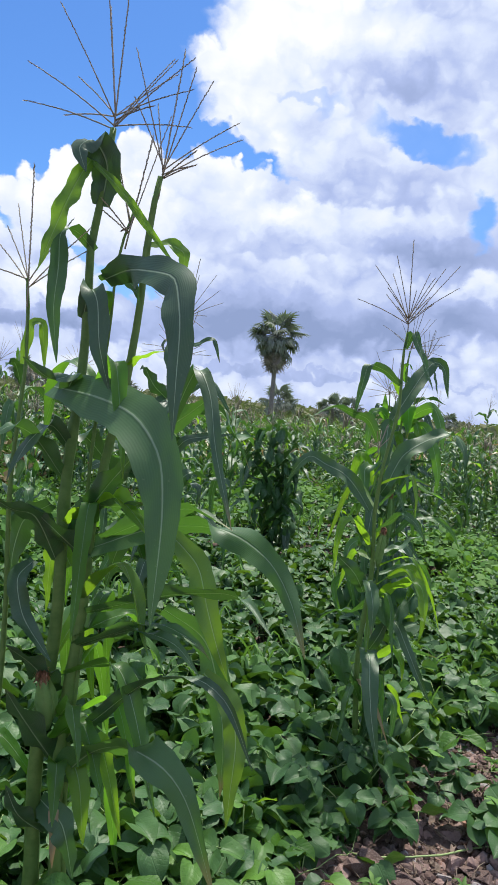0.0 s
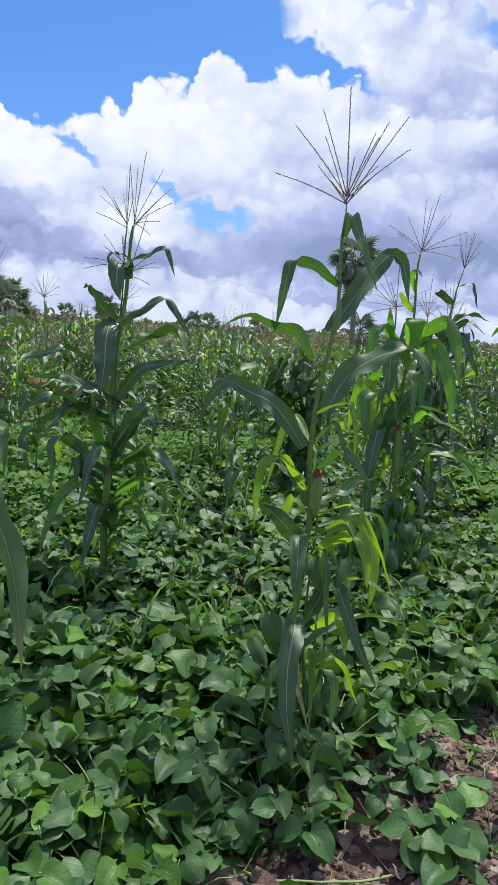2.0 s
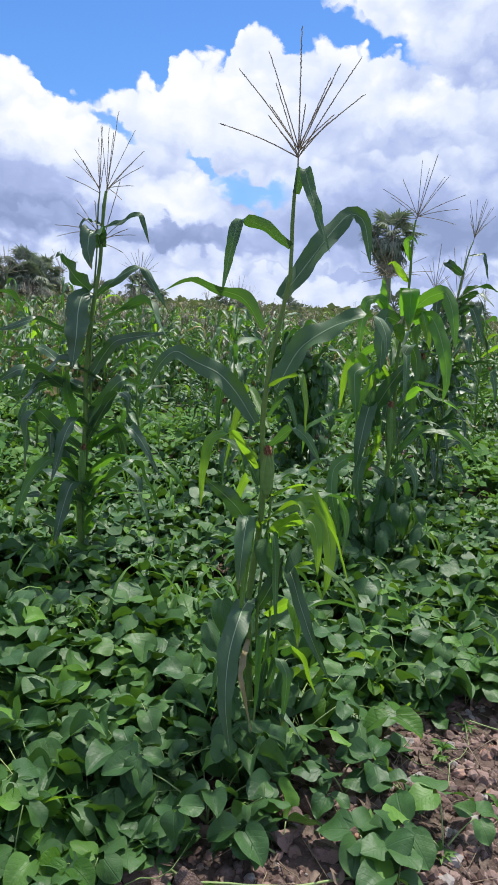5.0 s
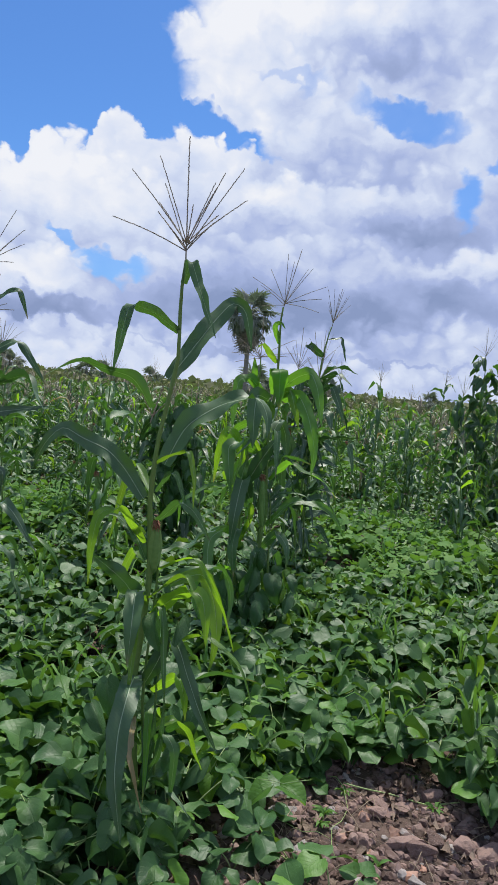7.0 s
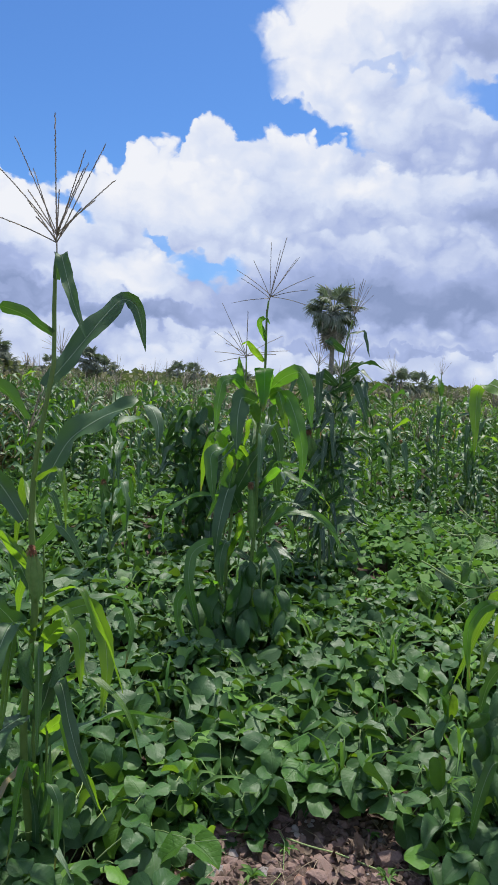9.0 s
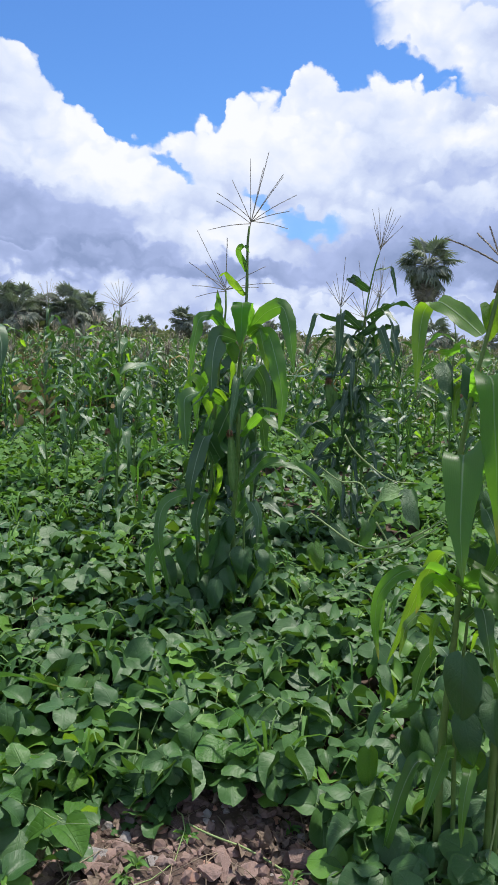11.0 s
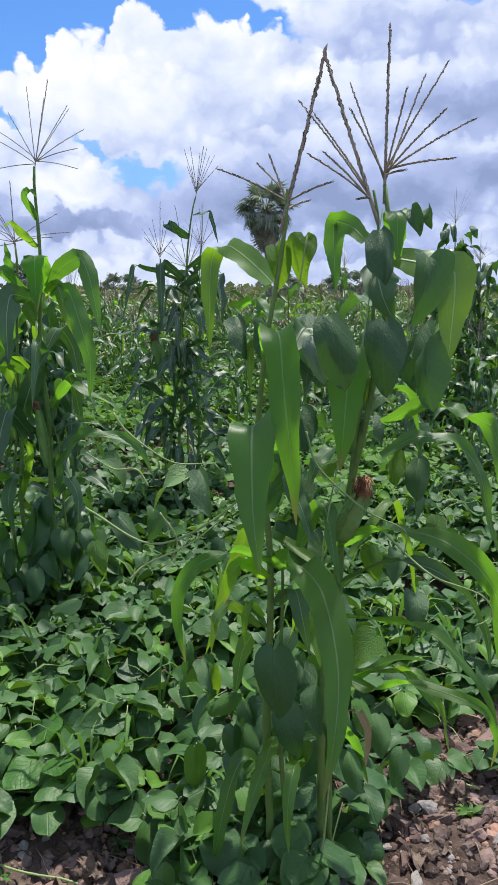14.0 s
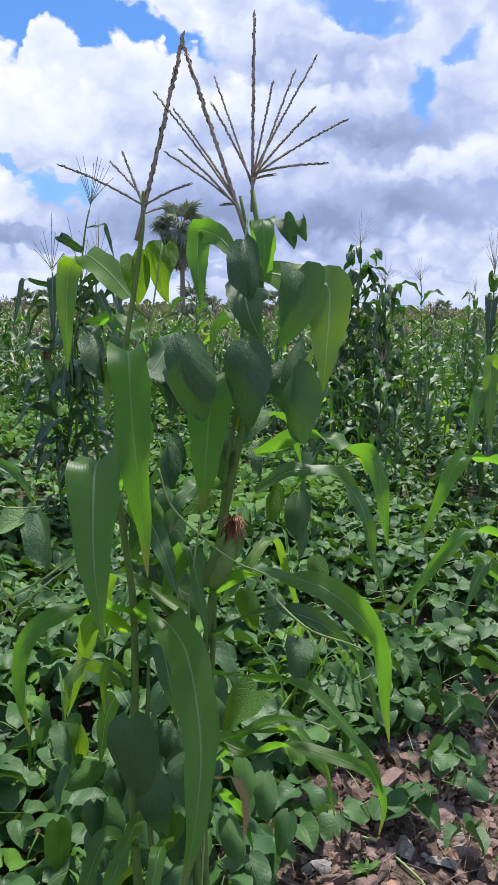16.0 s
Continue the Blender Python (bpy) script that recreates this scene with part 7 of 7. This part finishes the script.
runner(((0.71, 2.55), (0.84, 2.51), (0.98, 2.45), (1.13, 2.46), (1.23, 2.49), (1.35, 2.54), (1.48, 2.6)), 0.0035)
runner(((2.83, 3.99), (2.86, 3.88), (2.93, 3.8), (3.02, 3.74), (3.11, 3.62), (3.15, 3.5)), 0.0032)
runner(((1.75, 3.38), (1.9, 3.36), (2.05, 3.32), (2.2, 3.34)), 0.0028)


def dead_leaf(x, y, size, seed):
    r = random.Random(seed)
    g = Geo()
    for _ in range(4):
        a = r.uniform(0, 6.28)
        d = Vector((math.cos(a), math.sin(a), 0)) * size
        c = Vector((r.uniform(-0.03, 0.03), r.uniform(-0.03, 0.03), 0.015))
        blade(g, curve3(c - d * 0.5, c + Vector((0, 0, size * r.uniform(0.2, 0.5))), c + d * 0.5, 12), size * 0.6, 0.0, r, 3.0, 6)
    ob = new("dead_leaf", g.mesh("dead_leaf", DEAD_LEAF))
    ob.matrix_basis = pose(x, y, float(ground_z(x, y)) + 0.01)
    return tagged(ob, "crumpled grey-brown dead leaf on the soil", "dead leaf", "dead leaves")


for x, y, size in ((0.45, 2.05, 0.05), (2.45, 3.45, 0.05), (2.95, 3.7, 0.05), (1.98, 3.38, 0.05)):
    dead_leaf(x, y, size, int(100 * x))


# ---- stones, straw and weeds of the path ----
def stone_mesh(seed, flat):
    r = random.Random(seed)
    bm = bmesh.new()
    bmesh.ops.create_icosphere(bm, subdivisions=3, radius=0.5)
    cuts = [(Vector((r.gauss(0, 1), r.gauss(0, 1), r.gauss(0, 0.8))).normalized(), r.uniform(0.14, 0.34)) for _ in range(8)]
    for v in bm.verts:
        for n, d in cuts:
            over = v.co.dot(n) - d
            if over > 0:
                v.co -= n * over
        v.co *= 1 + 0.16 * noise.noise(v.co * 4 + Vector((seed, 0, 0))) + 0.05 * noise.noise(v.co * 11)
        v.co.z *= flat
    me = bpy.data.meshes.new("stone")
    bm.to_mesh(me)
    bm.free()
    me.materials.append(STONE)
    return me


STONES = [stone_mesh(s, f) for s, f in ((1, 0.7), (2, 0.55), (3, 0.8), (4, 0.4), (5, 0.65), (6, 0.3))]
r_st = random.Random(17)
for i in range(300):
    x = r_st.uniform(0.3, 3.7)
    y = float(edge_y(x)) + r_st.uniform(-0.75, 0.15)
    s = r_st.choice((0.03, 0.04, 0.05, 0.06, 0.07, 0.085, 0.10, 0.115))
    st = new("stone", STONES[r_st.randrange(6)])
    st.matrix_basis = Matrix.Translation((x, y, float(ground_z(x, y)) + s * 0.12)) @ Euler((r_st.uniform(-0.3, 0.3), r_st.uniform(-0.3, 0.3), r_st.uniform(0, 6.28))).to_matrix().to_4x4() @ Matrix.Diagonal((s * 1.25, s, s, 1))
    tagged(st, "rough reddish-brown stone lying on the soil", "stone", "stones on the path")
for i, (x, y, s) in enumerate(((1.10, 2.34, 0.085), (1.07, 2.29, 0.055), (1.03, 2.23, 0.08), (1.02, 2.36, 0.07), (1.27, 2.48, 0.075), (1.14, 2.44, 0.065), (1.17, 2.29, 0.06), (0.72, 2.14, 0.07), (0.78, 2.12, 0.09), (2.94, 3.74, 0.09), (2.86, 3.66, 0.07), (3.04, 3.84, 0.08), (2.98, 3.60, 0.06), (3.1, 3.72, 0.07))):
    st = new("stone", STONES[(0, 4, 1, 2)[i % 4]])
    st.matrix_basis = Matrix.Translation((x, y, float(ground_z(x, y)) + s * 0.22)) @ Euler((0.3 * math.sin(7 * i), 0.3 * math.cos(5 * i), 1.9 * i)).to_matrix().to_4x4() @ Matrix.Diagonal((s * 1.3, s, s, 1))
    tagged(st, "angular pinkish-brown stone lying on the soil", "stone", "stones on the path")
for x, y, s in ((1.876, 3.30, 0.13), (2.9, 3.72, 0.12)):
    st = new("stone", STONES[3])
    st.matrix_basis = Matrix.Translation((x, y, float(ground_z(x, y)) + 0.012)) @ Matrix.Rotation(x, 4, "Z") @ Matrix.Diagonal((s, s * 0.75, s * 0.7, 1))
    tagged(st, "large flat reddish stone lying on the soil", "stone", "stones on the path")


def gravel(name, n, material, size, label, seed, spread=1.0, facets=2):
    r = np.random.default_rng(seed)
    bm = bmesh.new()
    bmesh.ops.create_icosphere(bm, subdivisions=facets, radius=0.5)
    for v in bm.verts:
        v.co *= 1 + 0.55 * noise.noise(v.co * 3.1 + Vector((seed, 0, 0)))
        v.co.z *= 0.65
    bm.verts.index_update()
    vs = np.array([v.co[:] for v in bm.verts])
    fs = [tuple(v.index for v in f.verts) for f in bm.faces]
    bm.free()
    x = 1.9 + spread * (r.uniform(-2.5, 2.5, n) + r.normal(0, 0.4, n))
    off = r.uniform(-1.5, 0.4, n) * spread + r.normal(0, 0.25 * spread, n)
    y = edge_y(x) + np.where(off > 0.4, 0.4 - 1.4 * r.random(n), off)
    s = size * (0.25 + 1.1 * r.random(n) ** 2.4)
    p = np.stack([x, y, ground_z(x, y) + s * 0.05], -1)
    me = scatter(name, (vs, fs, np.zeros((len(vs), 2))), p, s, turns_of(r.uniform(0, 6.28, n), r.normal(0, 0.5, n), r.normal(0, 0.5, n)), material, False)
    return tagged(new(name, me), label, "gravel", kind="stuff")


gravel("gravel", 12000, STONE, 0.040, "loose reddish gravel on bare soil", 3)
gravel("gravel", 16000, STONE, 0.040, "loose reddish gravel along the path beside the field", 5, 2.6, 1)
gravel("soil_clods", 5000, SOIL, 0.034, "crumbled dark clods of reddish soil", 9)


def leaf_litter():
    """Small curled bits of dead leaf lying between the stones."""
    g = Geo()
    r = random.Random(43)
    for _ in range(1000):
        x = r.uniform(-0.4, 4.3)
        y = float(edge_y(x)) + r.uniform(-0.9, 0.35)
        a, ln = r.uniform(0, 6.28), r.uniform(0.018, 0.06)
        d = Vector((math.cos(a), math.sin(a), 0)) * ln
        p = Vector((x, y, float(ground_z(x, y)) + r.uniform(0.008, 0.02)))
        blade(g, curve3(p - d * 0.5, p + Vector((0, 0, ln * r.uniform(-0.1, 0.35))), p + d * 0.5, 4), ln * r.uniform(0.35, 0.7), 0.0, r, 2.0, 2)
    return tagged(new("leaf_litter", g.mesh("leaf_litter", DEAD_LEAF)), "curled brown bits of dead leaf on soil", "leaf litter", kind="stuff")


leaf_litter()


def straw():
    g = Geo()
    for _ in range(700):
        x = r_st.uniform(-0.2, 4.2)
        y = float(edge_y(x)) + r_st.uniform(-0.9, 0.3)
        a, ln, z = r_st.uniform(0, 6.28), r_st.uniform(0.05, 0.22), float(ground_z(x, y)) + 0.012
        d = Vector((math.cos(a), math.sin(a), 0)) * ln
        p = Vector((x, y, z))
        g.tube([p, p + d * 0.5 + Vector((0, 0, r_st.uniform(0, 0.02))), p + d], [0.0016, 0.0016, 0.001], 4)
    return tagged(new("straw", g.mesh("straw", TWIG)), "dry straw and thin twigs strewn on soil", "straw", kind="stuff")


straw()


def weeds():
    g = Geo()
    for _ in range(34):
        x = r_st.uniform(0.0, 4.0)
        y = float(edge_y(x)) + r_st.uniform(-0.7, 0.1)
        c = Vector((x, y, float(ground_z(x, y))))
        for _ in range(r_st.randint(8, 18)):
            a, ln = r_st.uniform(0, 6.28), r_st.uniform(0.015, 0.05)
            d = Vector((math.cos(a), math.sin(a), 0))
            blade(g, curve3(c, c + d * ln * 0.5 + Vector((0, 0, ln * 0.7)), c + d * ln + Vector((0, 0, ln * 0.5)), 4), ln * 0.28, 0.0, r_st, cols=2)
    return tagged(new("weeds", g.mesh("weeds", WEED)), "small yellow-green weeds sprouting on soil", "weeds", kind="stuff")


weeds()


def grass():
    """Loose grass and seedlings between the beans."""
    g = Geo()
    r = random.Random(23)
    for _ in range(900):
        y = r.uniform(3.4, 17)
        x = r.uniform(-0.9 * y, 0.42 * y + 2.2)
        if y < edge_y(x) + 0.1:
            continue
        c = Vector((x, y, 0.03))
        for _ in range(r.randint(2, 5)):
            a, h = r.uniform(0, 6.28), r.uniform(0.16, 0.36)
            d = Vector((math.cos(a), math.sin(a), 0)) * r.uniform(0.08, 0.26)
            blade(g, curve3(c, c + d * 0.5 + Vector((0, 0, h)), c + d + Vector((0, 0, h * r.uniform(0.35, 0.95))), 5), r.uniform(0.006, 0.014), 0.5, r, 0.3, 2)
    return tagged(new("grass", g.mesh("grass", WEED)), "thin yellow-green grass growing between bean leaves", "grass", kind="stuff")


grass()


def bean_runners():
    """Pale stems and tendrils that wander over the leaves and the soil."""
    g = Geo()
    r = random.Random(29)
    for _ in range(110):
        x = r.uniform(-1.2, 4.2)
        y = float(edge_y(x)) + r.uniform(-0.35, 2.2)
        a, h = r.uniform(0, 6.28), float(canopy(x, y)) * r.uniform(0.5, 1.0)
        p, pts = Vector((x, y, h)), []
        for k in range(12):
            pts.append(p.copy())
            a += r.uniform(-0.5, 0.5)
            p = p + Vector((math.cos(a) * 0.045, math.sin(a) * 0.045, r.uniform(-0.02, 0.02)))
            p.z = max(0.012, p.z)
        g.tube(pts, [0.0022 - 0.0001 * k for k in range(12)], 4)
    return tagged(new("bean_runners", g.mesh("bean_runners", STEM)), "thin pale bean stems trailing among the leaves", "stems", kind="stuff")


bean_runners()


# ---- palms and far woods ----
def fan_frond(seed, size, droop):
    """A fan leaf on a stalk, along +y, split into pointed fingers."""
    r = random.Random(seed)
    g = Geo()
    foot = Vector((0, 0, 0))
    hub = Vector((0, size * 0.75, size * 0.12 - droop * 0.25))
    g.tube([foot, foot.lerp(hub, 0.5) + Vector((0, 0, 0.06)), hub], [0.03, 0.025, 0.02], 4)
    for i in range(21):
        a = radians(-125 + 250 * i / 20)
        d = Vector((math.sin(a), math.cos(a), 0))
        ln = size * r.uniform(0.55, 0.7) * (0.75 + 0.25 * math.cos(a))
        mid, tip = hub + d * ln * 0.55 + Vector((0, 0, 0.05)), hub + d * ln + Vector((0, 0, -droop * r.uniform(0.2, 0.5)))
        s = Vector((d.y, -d.x, 0)) * ln * 0.085
        up = Vector((0, 0, ln * 0.04))
        g.add([hub, mid - s + up, mid, mid + s + up, tip], [(0, 2, 1), (0, 3, 2), (1, 2, 4), (2, 3, 4)], [(0.5, 0.5)] * 5)
    return g


FRONDS = [fan_frond(s, 1.0, d).mesh("frond", FROND, False) for s, d in ((1, 0.2), (2, 0.5), (3, 0.8))]
DEAD = [fan_frond(s, 0.9, 0.9).mesh("dead_frond", FROND_DEAD, False) for s in (7, 8)]


def palm(height, spread, live, dead, seed, hang=0.0):
    r = random.Random(seed)
    tree = root("fan_palm", (0, 0, 0), "tall fan palm with a dark ragged crown", "palm tree", "fan palms")
    g = Geo()
    k = 14
    bend = r.uniform(-0.3, 0.3)
    pts = [(bend * (i / k) ** 2, 0, height * i / k - (0.3 if i == 0 else 0)) for i in range(k + 1)]
    g.tube(pts, [0.125 * (1.25 - 0.45 * i / k) * (1 + 0.05 * (i % 2)) for i in range(k + 1)], 9)
    part("trunk", g.mesh("trunk", BARK), tree)
    head = Vector(pts[-1])
    for i in range(live + dead):
        old = i >= live
        me = DEAD[i % 2] if old else FRONDS[r.randrange(3)]
        ob = part("dead_frond" if old else "frond", me, tree, "grey withered hanging frond" if old else "")
        pitch = r.uniform(-1.55, -1.1) if old else r.uniform(-1.2, 0.95) if hang else math.asin(r.uniform(-0.8, 0.95))
        s = spread * r.uniform(0.8, 1.1) * (1.1 if old and hang else 1)
        ob.matrix_basis = Matrix.Translation(head - Vector((0, 0, 0.25 * old + 0.1 * r.random()))) @ Matrix.Rotation(i * 2.4 + r.uniform(-0.3, 0.3), 4, "Z") @ Matrix.Rotation(pitch, 4, "X") @ Matrix.Rotation(r.uniform(-0.5, 0.5), 4, "Y") @ Matrix.Diagonal((s, s, s, 1))
    return tree


def at_bearing(az_deg, dist):
    a = radians(az_deg)
    return 1.5 + dist * math.sin(a), 1.2 + dist * math.cos(a)


tall = palm(5.6, 1.3, 46, 26, 41, 0.45)
tall.matrix_basis = pose(*at_bearing(-0.5, 39.5), 0, rz=30)
low_palm = palm(1.9, 1.05, 26, 10, 42)
tagged(low_palm, "short fan palm with a full round crown at the field's end", group="fan palms")
low_palm.matrix_basis = pose(*at_bearing(0.1, 43), 0)
mid_palm = palm(3.0, 1.12, 42, 26, 43)
tagged(mid_palm, "fan palm with grey dead leaves under its crown", group="fan palms")
mid_palm.matrix_basis = pose(*at_bearing(-33.3, 47), 0)
for bearing, dist, kind, s in ((-32.0, 48.5, 0, 0.95), (-31.0, 50, 0, 0.85), (-32.6, 46, 1, 1.2), (-28.6, 47, 0, 0.97), (-27.4, 49, 0, 0.9), (-28.0, 46, 1, 1.2), (-26.4, 50, 1, 0.9), (-34.8, 52, 1, 0.9), (-38.2, 80, 0, 0.9), (-40.5, 84, 0, 0.9),
                               (-20.2, 60, 0, 0.85), (-18.9, 62, 1, 1.0), (-13.0, 66, 1, 1.0), (-11.8, 70, 1, 1.0), (5.0, 52, 1, 1.0), (6.4, 54, 1, 0.95), (1.4, 55, 1, 0.8), (-8.0, 80, 1, 1.0), (14.5, 70, 1, 0.9), (-23.0, 70, 1, 1.0), (19.0, 60, 1, 0.8)):
    x, y = at_bearing(bearing, dist)
    copy_thing((mid_palm, low_palm)[kind], Matrix.Translation((x, y, float(ground_z(x, y)))) @ Matrix.Rotation(bearing * 1.7, 4, "Z") @ Matrix.Diagonal((s, s, s, 1)))


def leaf_cloud(name, n, spots, material, leaf, label):
    """Shrubs far off: many small leaves round uneven clumps."""
    c = np.array([spots[i] for i in rng.integers(0, len(spots), n)])
    d = rng.normal(0, 1, (n, 3))
    d /= np.linalg.norm(d, axis=1)[:, None]
    d[:, 2] = np.abs(d[:, 2]) * 1.0
    rad = rng.uniform(0.45, 1.05, n)[:, None]
    p = c[:, :3] + d * c[:, 3:4] * rad * np.array([1.25, 1.25, 1.0])
    me = scatter(name, LEAFLET_FAR, p, rng.uniform(leaf * 0.6, leaf * 1.5, n), turns_of(rng.uniform(0, 6.28, n), rng.normal(0.2, 0.7, n), rng.normal(0, 0.7, n)), material)
    return tagged(new(name, me), label, "shrubs", kind="stuff")


spots = []
for _ in range(420):
    b, d = rng.uniform(-46, 26), rng.uniform(50, 95)
    x, y = at_bearing(b, d)
    spots.append((x, y, rng.uniform(-0.2, 0.5), rng.uniform(0.6, 1.5) * (1.3 if b < -22 else 1.0)))
for b in (-34, -33, -32, -31, -28.2, -27.4, -26.6):
    for k in range(3):
        x, y = at_bearing(b + rng.uniform(-0.6, 0.6), 48 + 2 * k)
        spots.append((x, y, rng.uniform(0.2, 0.8), rng.uniform(1.2, 1.9)))
leaf_cloud("far_shrubs", 30000, spots, SHRUB, 0.34, "grey-green shrubs along the end of the field")
spots = []
for _ in range(120):
    b, d = rng.uniform(-50, -21), rng.uniform(20, 40)
    x, y = at_bearing(b, d)
    spots.append((x, y, rng.uniform(0.0, 0.35), rng.uniform(0.45, 0.95)))
leaf_cloud("field_shrubs", 15000, spots, SHRUB, 0.16, "grey-green shrubs growing among weeds at the field's edge")
spots = []
for _ in range(300):
    b, d = rng.uniform(-48, 28), rng.uniform(26, 50)
    x, y = at_bearing(b, d)
    spots.append((x, y, rng.uniform(-0.1, 0.25), rng.uniform(0.35, 0.8)))
leaf_cloud("tall_weeds", 16000, spots, WEED, 0.24, "yellow-green weeds between the far maize")
spots = []
for _ in range(260):
    b, d = rng.uniform(-48, 26), rng.uniform(34, 56)
    x, y = at_bearing(b, d)
    spots.append((x, y, rng.uniform(0.0, 0.35), rng.uniform(0.3, 0.8)))
leaf_cloud("dry_scrub", 11000, spots, DRY_SCRUB, 0.24, "brownish dry scrub along the end of the field")
for material, count, label in ((DRY_SCRUB, 9000, "olive-brown scrub growing on the rising edge of the field"), (WEED, 9000, "yellow-green scrub growing on the rising edge of the field")):
    spots = []
    for _ in range(170):
        b, d = rng.uniform(-52, -22), rng.uniform(9, 32)
        x, y = at_bearing(b, d)
        spots.append((x, y, rng.uniform(0.05, 0.3), rng.uniform(0.2, 0.55)))
    leaf_cloud("low_scrub", count, spots, material, 0.10, label)
spots = []
for _ in range(900):
    b, d = rng.uniform(-50, 30), rng.uniform(150, 560)
    x, y = at_bearing(b, d)
    spots.append((x, y, float(ground_z(x, y)) - 0.5, rng.uniform(2.0, 3.6)))
leaf_cloud("far_woods", 16000, spots, SHRUB, 1.5, "low green woods on the distant rise")
